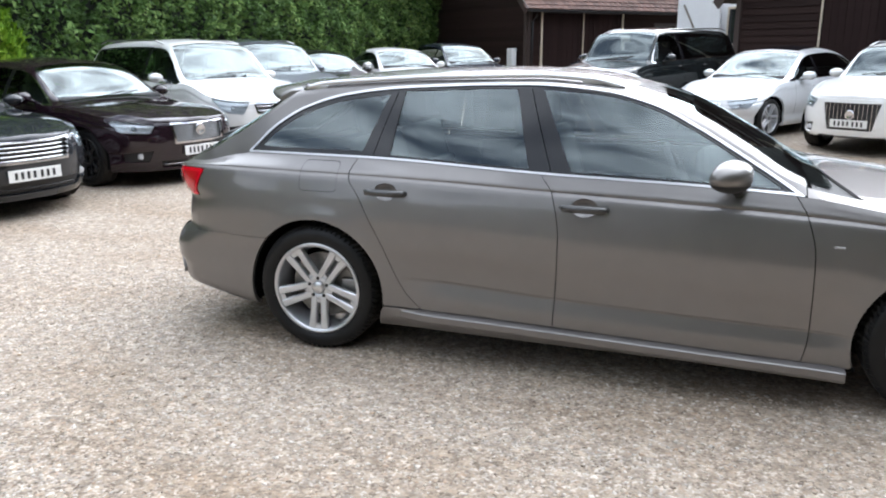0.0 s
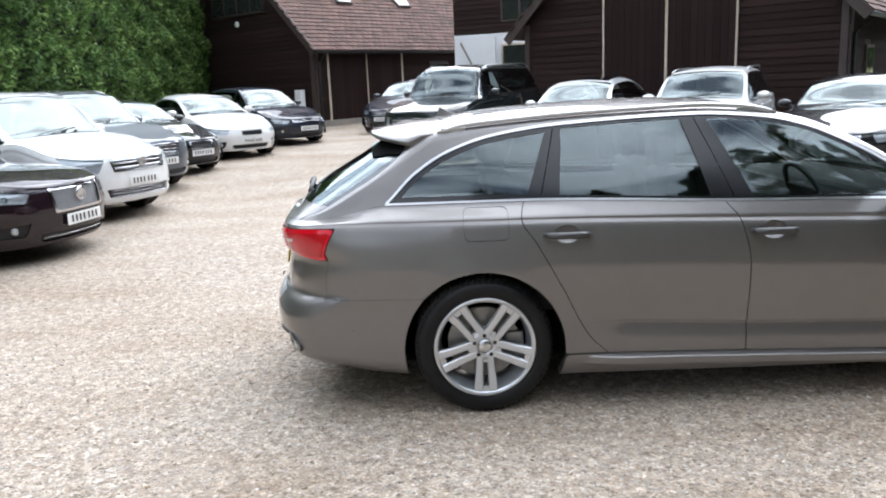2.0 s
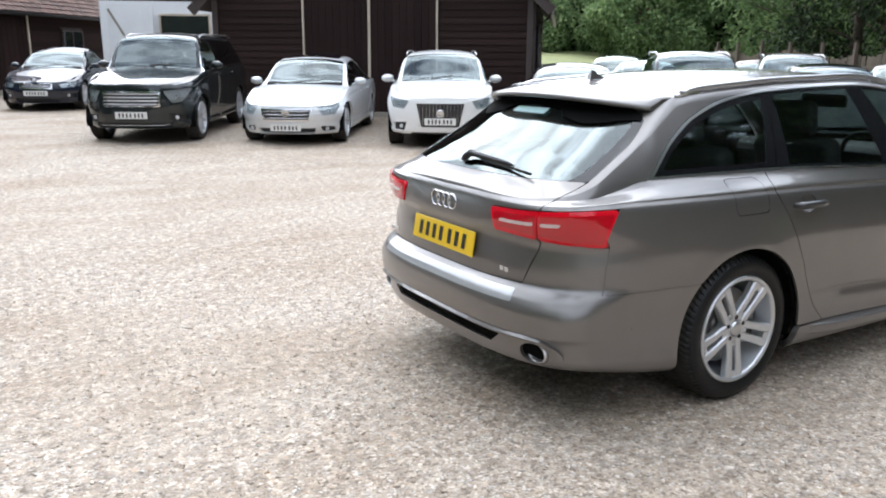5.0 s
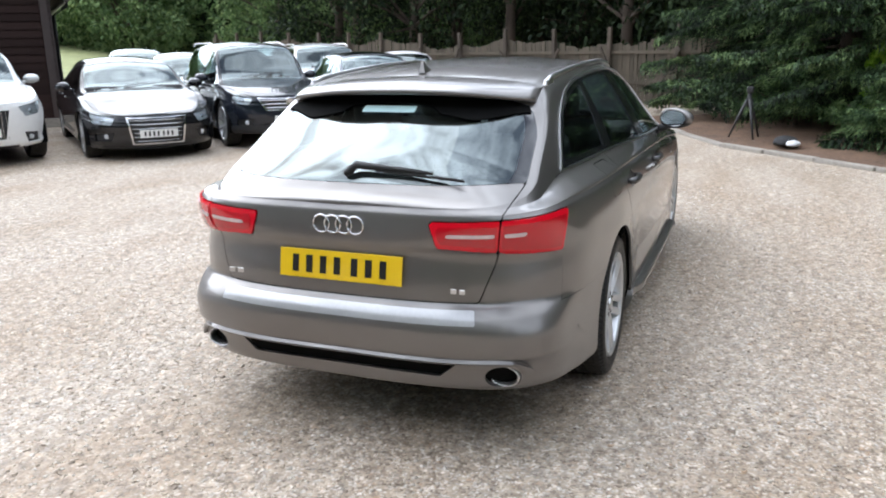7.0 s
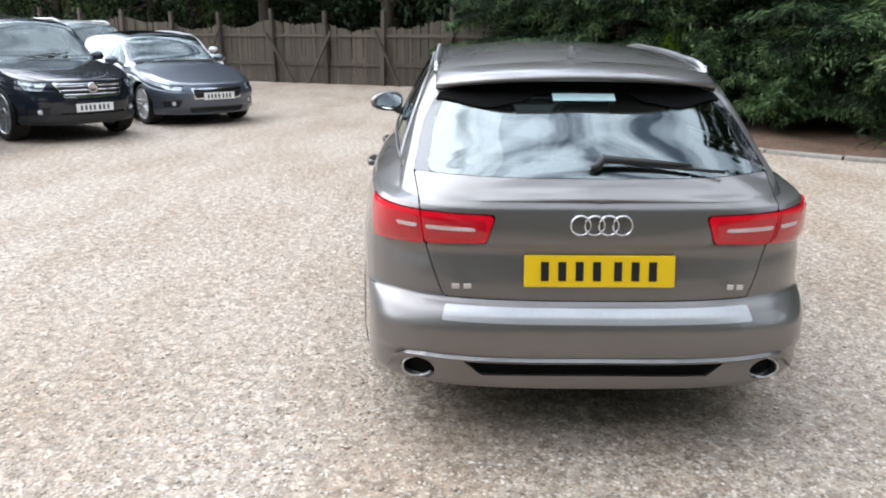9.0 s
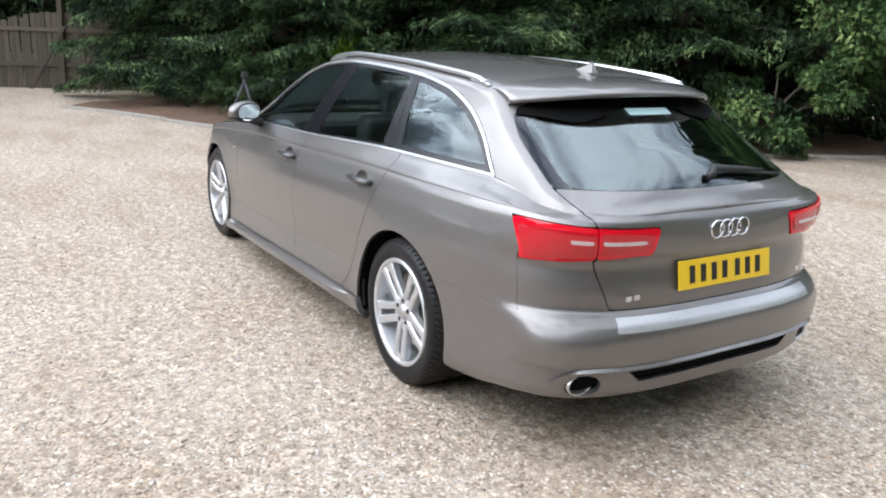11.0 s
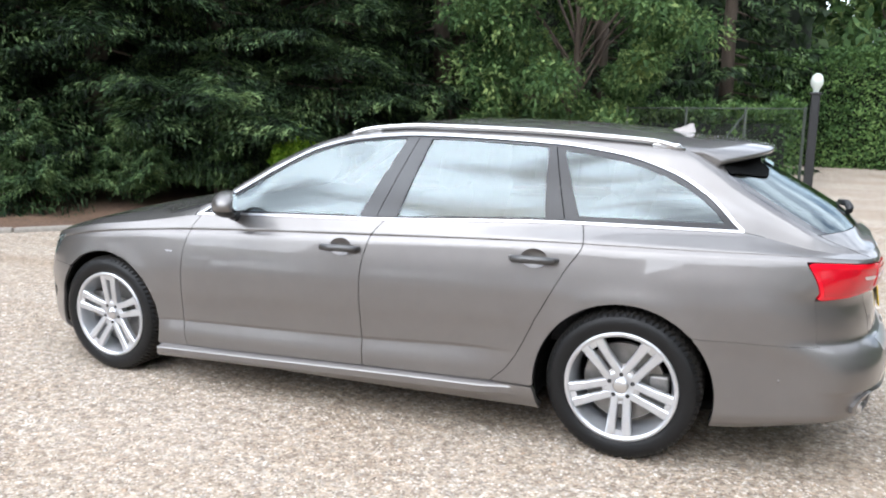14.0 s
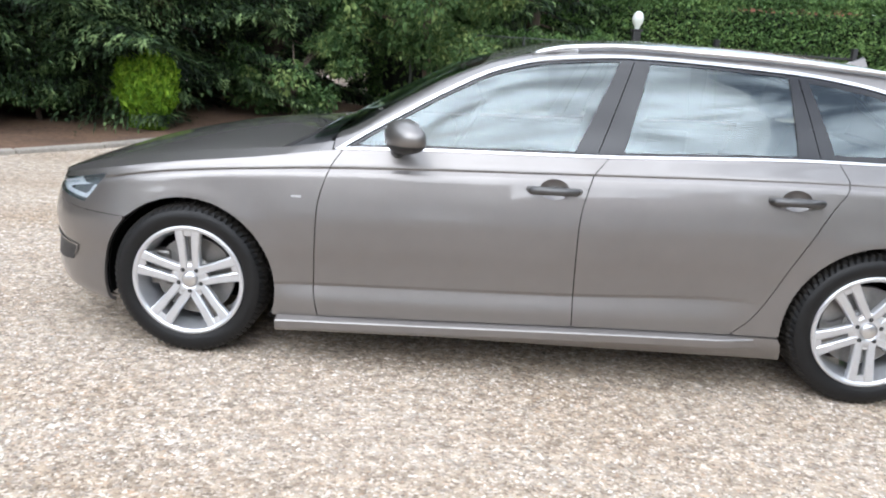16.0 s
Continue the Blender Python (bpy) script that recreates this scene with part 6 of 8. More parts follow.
# ---------------------------------------------------------------- right-hand side: fence, kerb, trees
def panel_fence():
    """A leaning close-board fence with posts, rails and raking struts."""
    a, b = np.array([17.2, -1.2]), np.array([26.5, 21.5])
    L = float(np.hypot(*(b - a)))
    ang = math.atan2(b[1] - a[1], b[0] - a[0])
    th = thing("fence", Matrix.Translation((a[0], a[1], 0)) @ Matrix.Rotation(ang, 4, "Z"), "weathered close-board timber fence with leaning struts", "fence")
    r = random.Random(5)
    bm = bmesh.new()
    box(bm, 0.112, 0.016, 1.0, Matrix.Translation((0, 0, 0.5)), 0.003, 1)
    plank = bpy.data.meshes.new("fence_board")
    bm.to_mesh(plank)
    bm.free()
    plank.materials.append(M["fence_wood"])
    n = int(L / 0.118)
    for k in range(n):
        x = k * 0.118
        h = 1.62 + 0.10 * math.sin(x * 1.1) + 0.06 * math.sin(x * 3.4 + 1) + r.uniform(-0.03, 0.03)
        o = link_mesh("fence_board", plank, None, th)
        g = ground_height(a[0] + x * math.cos(ang), a[1] + x * math.sin(ang))
        o.matrix_basis = Matrix.Translation((x, -0.03 + r.uniform(-0.006, 0.006), g)) @ Matrix.Rotation(radians(r.uniform(-1, 1)), 4, "Y") @ Matrix.Diagonal((1, 1, h, 1))
    for k in range(int(L / 1.85) + 1):
        x = k * 1.85 + r.uniform(-0.1, 0.1)
        g = ground_height(a[0] + x * math.cos(ang), a[1] + x * math.sin(ang))
        bm = bmesh.new()
        box(bm, 0.11, 0.11, 2.05 + r.uniform(-0.1, 0.12), Matrix.Translation((0, 0, 1.0)), 0.01, 1)
        o = part("post", bm, M["post_wood"], th)
        o.matrix_basis = Matrix.Translation((x, 0.05, g)) @ Matrix.Rotation(radians(r.uniform(-2, 2)), 4, "Y")
        bm = bmesh.new()
        box(bm, 0.07, 0.06, 1.75, Matrix.Translation((0, 0, 0.80)), 0.005, 1)
        o = part("strut", bm, M["post_wood"], th)
        o.matrix_basis = Matrix.Translation((x + r.uniform(0.5, 0.8) * (1 if k % 2 else -1), 0.20, g)) @ Matrix.Rotation(radians(r.uniform(24, 38) * (-1 if k % 2 else 1)), 4, "Y")
    for z in (0.45, 1.25):
        bm = bmesh.new()
        box(bm, L, 0.04, 0.09, Matrix.Translation((L / 2, 0.0, z + 0.1)), 0.004, 1)
        part("rail", bm, M["fence_wood"], th)


KERB = [(13.2, 0.9), (12.1, 0.25), (10.3, -0.55), (9.0, -1.15), (8.2, -1.85), (7.2, -2.75), (6.3, -3.75), (5.7, -4.6), (4.9, -6.3), (4.1, -8.2), (3.3, -10.2)]


def planting_bed():
    k = np.array(KERB)
    t = np.linspace(0, len(k) - 1, 61)
    fx, fy = curve_of(list(enumerate(k[:, 0]))), curve_of(list(enumerate(k[:, 1])))
    line = np.stack([fx(t), fy(t)], 1)
    tan = unit(np.gradient(line, axis=0))
    nor = np.stack([-tan[:, 1], tan[:, 0]], 1)          # towards the trees
    bm = bmesh.new()
    rows = []
    for i, (p, q) in enumerate(zip(line, nor)):
        row = []
        for j, d in enumerate((0.03, 0.6, 1.4, 2.6, 4.5, 9.0)):
            c = p + q * d
            row.append(bm.verts.new((c[0], c[1], 0.030 + 0.045 * min(d, 3) + (0.03 * math.sin(i * 0.7 + j * 2.1) if j else 0.0))))
        rows.append(row)
    for a, b in zip(rows, rows[1:]):
        for j in range(5):
            bm.faces.new((a[j], b[j], b[j + 1], a[j + 1])).smooth = True
    bmesh.ops.recalc_face_normals(bm, faces=bm.faces)
    tagged(part("bed_soil", bm, M["soil"]), "reddish-brown needle litter under the conifers", "soil", kind="structure")
    kerb = thing("kerb", Matrix.Identity(4), "low grey concrete kerb round the planting bed", "kerb", kind="structure")
    step = 0
    seg = np.hypot(*np.diff(line, axis=0).T)
    s = np.concatenate([[0], np.cumsum(seg)])
    bm = bmesh.new()
    box(bm, 0.90, 0.13, 0.24, Matrix.Translation((0, 0, 0.0)), 0.018, 2)
    me = bpy.data.meshes.new("kerb_stone")
    bm.to_mesh(me)
    bm.free()
    me.materials.append(M["concrete"])
    r = random.Random(3)
    for d in np.arange(0.46, s[-1], 0.915):
        x, y = np.interp(d, s, line[:, 0]), np.interp(d, s, line[:, 1])
        tx, ty = np.interp(d, s, tan[:, 0]), np.interp(d, s, tan[:, 1])
        o = link_mesh("kerb_stone", me, None, kerb)
        o.matrix_basis = pose(float(x), float(y), r.uniform(-0.082, -0.060), 0, 0, math.degrees(math.atan2(ty, tx)) + r.uniform(-0.8, 0.8))


def mesh_fence():
    a, b = (3.1, -10.6), (-1.05, -12.3)
    L, ang = math.hypot(b[0] - a[0], b[1] - a[1]), math.atan2(b[1] - a[1], b[0] - a[0])
    th = thing("mesh_fence", Matrix.Translation((*a, 0)) @ Matrix.Rotation(ang, 4, "Z"), "green wire mesh fence on slim posts", "fence")
    for x in np.linspace(0, L, 5):
        bm = bmesh.new()
        box(bm, 0.045, 0.045, 1.50, Matrix.Translation((float(x), 0, 0.74)), 0.006, 1)
        part("post", bm, M["wire"], th)
    for x in (0.25 * L, 0.75 * L):
        bm = bmesh.new()
        tube(bm, [(x - 0.95, 0.02, 0.1), (x, 0.02, 1.36)], 0.018, 6)
        part("strut", bm, M["wire"], th)
    bm = bmesh.new()
    tube(bm, [(0, 0, 1.46), (L, 0, 1.46)], 0.014, 6)
    part("top_rail", bm, M["wire"], th)
    bm = bmesh.new()
    for i in range(int(L / 0.075)):
        x = i * 0.075
        for s in (-1, 1):
            x1 = x + s * 1.38
            z0, z1, xa, xb = 0.06, 1.44, x, x1
            if xb < 0:
                z1, xb = 0.06 + x, 0
            if xb > L:
                z1, xb = 0.06 + (L - x), L
            if z1 - z0 > 0.1:
                c, w = [(xa, z0), (xb, z1)], 0.0022
                v = [bm.verts.new((c[0][0] - w, 0, c[0][1])), bm.verts.new((c[0][0] + w, 0, c[0][1])), bm.verts.new((c[1][0] + w, 0, c[1][1])), bm.verts.new((c[1][0] - w, 0, c[1][1]))]
                bm.faces.new(v)
    tagged(part("wire_mesh", bm, M["wire"], th), kind="stuff")
    p = thing("lamp_pillar", Matrix.Translation((-1.2, -12.1, 0)), "black gate pillar with a pale globe lamp", "pillar lamp")
    bm = bmesh.new()
    box(bm, 0.16, 0.16, 1.72, Matrix.Translation((0, 0, 0.86)), 0.015, 2)
    box(bm, 0.21, 0.21, 0.05, Matrix.Translation((0, 0, 1.74)), 0.01, 1)
    part("pillar", bm, M["black_iron"], p)
    bm = bmesh.new()
    lathe(bm, [(0.05, 0.0), (0.055, 0.05), (0.105, 0.13), (0.115, 0.21), (0.09, 0.30), (0.04, 0.345), (0.001, 0.35)], 24, Matrix.Translation((0, 0, 1.76)) @ Matrix.Rotation(radians(90), 4, "X"))
    part("globe", finish_normals(bm), M["globe"], p, "pale glass globe")
    g = thing("iron_gate", Matrix.Translation((-5.2, -15.0, 0)) @ Matrix.Rotation(radians(12), 4, "Z"), "black iron gate in front of the hedge", "gate")
    for z in (0.25, 1.0, 1.45):
        bm = bmesh.new()
        box(bm, 3.4, 0.04, 0.05, Matrix.Translation((0, 0, z)), 0.005, 1)
        part("rail", bm, M["black_iron"], g)
    for k in range(24):
        bm = bmesh.new()
        box(bm, 0.02, 0.02, 1.5, Matrix.Translation((-1.68 + k * 0.146, 0, 0.78)), 0.003, 1)
        part("bar", bm, M["black_iron"], g)
    for x in (-1.75, 1.75):
        bm = bmesh.new()
        box(bm, 0.12, 0.12, 1.7, Matrix.Translation((x, 0, 0.85)), 0.01, 1)
        part("gate_post", bm, M["black_iron"], g)


def plants():
    hedge("conifer_hedge", -10.4, -9, -9.3, 26.5, 2.4, 7.2, 170000, M["hedge_leaf"], 0.135, "tall clipped green conifer hedge behind the parked cars", 11, face=1)
    spots = [(14.6, -2.2, 9.0, 2.9), (12.3, -3.0, 8.0, 2.6), (10.6, -4.0, 9.5, 2.8), (9.2, -5.2, 8.2, 2.6), (8.0, -6.6, 9.6, 2.7), (6.6, -7.9, 8.6, 2.4), (16.6, -1.9, 9.0, 2.6),
             (16.3, -4.6, 10.0, 3.0), (13.4, -6.2, 10.0, 3.0), (11.0, -7.8, 10.5, 3.0), (8.6, -9.6, 10.0, 3.0), (5.6, -10.4, 9.0, 2.6), (6.2, -12.8, 10.0, 2.8), (3.2, -14.0, 9.5, 2.4), (0.6, -16.4, 9.0, 2.2),
             (18.6, -6.8, 10.0, 3.0), (15.4, -8.8, 10.0, 3.0), (12.6, -10.8, 10.0, 3.0)]
    for i, (x, y, h, r) in enumerate(spots):
        near = i < 7
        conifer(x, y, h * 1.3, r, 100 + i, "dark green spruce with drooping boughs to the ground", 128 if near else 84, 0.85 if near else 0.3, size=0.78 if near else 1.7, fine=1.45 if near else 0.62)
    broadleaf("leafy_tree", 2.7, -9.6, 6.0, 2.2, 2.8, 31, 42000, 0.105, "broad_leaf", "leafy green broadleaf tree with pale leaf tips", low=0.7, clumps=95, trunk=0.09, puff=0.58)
    broadleaf("leafy_bush", 4.6, -7.9, 1.5, 0.9, 0.8, 32, 4200, 0.095, "broad_leaf", "low leafy bush at the edge of the bed", trunk=0.04, clumps=16, category="bush")
    dense_bush("yellow_bush", 5.9, -5.6, 1.12, 0.34, 33, 9000, 0.10, "yellow_leaf", "bright yellow-green conifer bush")
    dense_bush("yellow_bush", 9.9, -3.4, 1.55, 0.42, 36, 8000, 0.085, "yellow_leaf", "bright yellow-green conifer bush")
    for k, (x, y, h, rr) in enumerate(((10.4, -3.15, 1.7, 1.25), (8.85, -3.45, 1.55, 1.15), (7.9, -4.45, 1.4, 1.05), (11.6, -2.2, 1.7, 1.2), (7.15, -5.35, 1.15, 0.8))):
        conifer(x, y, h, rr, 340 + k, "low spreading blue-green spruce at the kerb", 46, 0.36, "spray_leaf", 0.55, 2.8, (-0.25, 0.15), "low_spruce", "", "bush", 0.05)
    dense_bush("yellow_shrub", -9.0, 5.25, 2.3, 0.72, 35, 6500, 0.15, "yellow_leaf", "yellow-green conifer bush before the hedge")
    hedge("shrub_belt", 3.9, -11.5, -0.9, -13.5, 1.0, 1.5, 11000, M["laurel_leaf"], 0.11, "dark green shrubs behind the wire fence", 43, face=-1)
    hedge("laurel_hedge", -17.0, -15.0, 0.5, -18.8, 1.8, 2.82, 84000, M["laurel_leaf"], 0.105, "clipped green laurel hedge", 41, face=-1, clipped=0.7)
    # far woods, as a belt of separate trees, lit and shaded by leaf colour
    r = random.Random(9)
    far = [(38, 37), (33, 44), (40, 26), (41, 17), (43, 10), (41, 3), (37, -3), (31, -6), (26, -7), (28, 48), (20, 52), (13, 55), (31, 12), (29.5, 5), (26, 0), (23, -3.5), (34, 19), (46, 30), (40, 38)]
    for i, (x, y) in enumerate(far):
        broadleaf("woodland_tree", x + r.uniform(-1, 1), y + r.uniform(-1, 1), r.uniform(10, 13) * (0.72 if y > 25 else 1.45), r.uniform(3.4, 4.6), r.uniform(5, 6) * (0.75 if y > 25 else 1.45), 200 + i, 10000, 0.34, "far_leaf_lit" if y > 14 else "wood_leaf_shaded", "tall woodland tree beyond the fence", "woodland", 0.3, 0.6, 60)
    for i, (x, y) in enumerate([(22.0, -2.0), (23.2, 2.5), (25.0, 7.0), (26.5, 11.5), (28.5, 16.0), (20.0, -6.0), (17.6, -8.0)]):
        broadleaf("woodland_tree", x, y, r.uniform(13, 16), r.uniform(3.2, 3.8), r.uniform(6.4, 7.6), 260 + i, 15000, 0.25, "wood_leaf_shaded", "dark woodland tree overhanging the fence", "woodland", 0.22, 0.5, 80)
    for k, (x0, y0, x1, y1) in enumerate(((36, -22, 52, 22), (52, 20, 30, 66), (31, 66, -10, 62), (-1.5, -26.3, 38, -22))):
        hedge("woodland_edge", x0, y0, x1, y1, 5.0, 8.0 if k in (1, 2) else 18.0, 22000, M["far_leaf_lit" if k in (1, 2) else "wood_leaf_shaded"], 0.55, "dark edge of the distant woodland", 500 + k, face=-1)
    for i, (x, y) in enumerate([(-2, -34), (-23, -34), (6, -34), (14, -26), (22, -18), (-4.5, -31), (-21, -31), (-29, -28), (-7, -50), (-13, -49), (-19, -48), (-25, -45)]):
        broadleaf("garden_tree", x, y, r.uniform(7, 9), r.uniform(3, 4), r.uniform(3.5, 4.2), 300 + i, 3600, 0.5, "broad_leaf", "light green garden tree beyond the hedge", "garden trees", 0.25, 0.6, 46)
    # rough meadow beyond the yard
    bm = bmesh.new()
    rows = []
    for j in range(13):
        y = 19.0 + 4.2 * j
        xs = [(10.0 + max(0.0, 26 - y) * 0.5) + (58 - 10.0) * i / 12 for i in range(13)]
        rows.append([bm.verts.new((x, y, ground_height(x, y) + 0.02 + 1.4 * smoothstep(19.5, 48.0, y))) for x in xs])
    for a, b in zip(rows, rows[1:]):
        for i in range(12):
            bm.faces.new((a[i], a[i + 1], b[i + 1], b[i])).smooth = True
    tagged(part("meadow", bm, M["grass"]), "rough grass bank rising beyond the barn", "grass", kind="structure")
    # bungalow roof far behind the laurel hedge
    h = thing("house", Matrix.Translation((-12, -40, 0)), "distant house with a red tile roof", "house")
    bm = bmesh.new()
    box(bm, 9, 6, 4.5, Matrix.Translation((0, 0, 2.25)))
    part("wall", bm, M["brick"], h)
    for s in (-1, 1):
        roof_slope(h, Matrix.Translation((-4.8 if s < 0 else 4.8, s * 3.4, 4.4)) @ Matrix.Rotation(0 if s < 0 else math.pi, 4, "Z") @ Matrix.Rotation(radians(35), 4, "X"), 9.6, 4.15, "red clay roof tiles")


def tripod_and_bag():
    th = thing("camera_tripod", Matrix.Translation((9.62, -1.40, 0.085)), "black tripod standing on the soil with legs spread", "tripod")
    for k in range(3):
        a = radians(80 + 120 * k)
        bm = bmesh.new()
        tube(bm, [(0.025 * math.cos(a), 0.025 * math.sin(a), 0.60), (0.15 * math.cos(a), 0.15 * math.sin(a), 0.30), (0.27 * math.cos(a), 0.27 * math.sin(a), 0.0)], [0.026, 0.022, 0.014], 8)
        part("leg", bm, M["black_plastic"], th)
    bm = bmesh.new()
    tube(bm, [(0, 0, 0.48), (0, 0, 0.70)], [0.035, 0.03], 10)
    box(bm, 0.12, 0.10, 0.10, Matrix.Translation((0, 0, 0.74)), 0.02)
    part("head", bm, M["black_plastic"], th)
    for name, c, s, m, lab in (("camera_bag", (8.86, -1.94, 0.125), (0.25, 0.17, 0.085), "cloth_black", "soft black bag lying on the kerb edge"),
                               ("white_cloth", (8.70, -2.02, 0.115), (0.15, 0.11, 0.05), "cloth_white", "crumpled white cloth beside the bag")):
        th = thing(name, Matrix.Translation(c), lab, "bag" if "bag" in name else "cloth")
        bm = bmesh.new()
        bmesh.ops.create_icosphere(bm, subdivisions=3, radius=1)
        for q in bm.verts:
            q.co = Vector((q.co.x * s[0], q.co.y * s[1], max(q.co.z, -0.8) * s[2])) * (1 + 0.14 * noise.noise(q.co * 2.3))
        for f in bm.faces:
            f.smooth = True
        part("body", bm, M[m], th)


def loose_stones():
    """The gravel that lies round the estate car, stone by stone."""
    r = np.random.default_rng(17)
    n = 140000
    p = np.stack([r.uniform(-4.8, 5.4, n), r.uniform(-4.8, 4.8, n)], 1)
    dx = np.maximum(np.maximum(-1.0 - p[:, 0], p[:, 0] - 3.8), 0)
    dy = np.maximum(np.abs(p[:, 1]) - 0.9, 0)
    d = np.hypot(dx, dy) - np.where((dx == 0) & (dy == 0), np.minimum(0.9 - np.abs(p[:, 1]), 9), 0)
    keep = (d > -0.12) & (r.uniform(size=n) < np.clip(0.8 - d / 4.2, 0, 1) ** 1.3)
    p = p[keep]
    n = len(p)
    s = r.uniform(0.0055, 0.0115, n) * r.choice([1.0, 1.3, 0.8], n)
    base = np.array([(1, 0, 0), (0, 1, 0), (-1, 0, 0), (0, -1, 0), (0, 0, 0.75), (0, 0, -0.6)], float)
    v = base[None] * (1 + r.uniform(-0.35, 0.35, (n, 6, 1))) * s[:, None, None] * np.array([1.25, 0.95, 0.55])
    a, t = r.uniform(0, 6.283, n), r.normal(size=(n, 2)) * 0.2
    ca, sa = np.cos(a), np.sin(a)
    x, y, z = v[..., 0], v[..., 1], v[..., 2]
    z = z + t[:, :1] * x + t[:, 1:] * y
    v = np.stack([ca[:, None] * x - sa[:, None] * y + p[:, :1], sa[:, None] * x + ca[:, None] * y + p[:, 1:], z - (s * 0.04)[:, None]], -1)
    tri = np.array([(0, 1, 4), (1, 2, 4), (2, 3, 4), (3, 0, 4), (1, 0, 5), (2, 1, 5), (3, 2, 5), (0, 3, 5)])
    f = (tri[None] + 6 * np.arange(n)[:, None, None]).reshape(-1, 3)
    me = bpy.data.meshes.new("gravel_stones")
    me.vertices.add(6 * n)
    me.vertices.foreach_set("co", v.reshape(-1).astype(np.float32))
    me.loops.add(3 * len(f))
    me.loops.foreach_set("vertex_index", f.reshape(-1).astype(np.int32))
    me.polygons.add(len(f))
    me.polygons.foreach_set("loop_start", np.arange(0, 3 * len(f), 3, dtype=np.int32))
    me.update(calc_edges=True)
    tagged(link_mesh("gravel_stones", me, M["stone"]), "loose beige and grey gravel stones on the yard", "gravel", kind="stuff")


def stone_material():
    m = mat("stone", (0.4, 0.36, 0.31), 0.7)
    n, l = m.node_tree.nodes, m.node_tree.links
    geo, ramp = n.new("ShaderNodeNewGeometry"), n.new("ShaderNodeValToRGB")
    ramp_stops(ramp, [(0.0, (0.20, 0.155, 0.118)), (0.15, (0.34, 0.27, 0.208)), (0.4, (0.47, 0.385, 0.300)), (0.62, (0.57, 0.485, 0.395)), (0.78, (0.42, 0.375, 0.325)),
                      (0.92, (0.74, 0.67, 0.60)), (1.0, (0.41, 0.28, 0.18))])
    l.new(geo.outputs["Random Per Island"], ramp.inputs[0])
    l.new(ramp.outputs[0], n["Principled BSDF"].inputs["Base Color"])
    return m


M["stone"] = stone_material()
loose_stones()
planting_bed()
panel_fence()
mesh_fence()
plants()
tripod_and_bag()
place_barns()


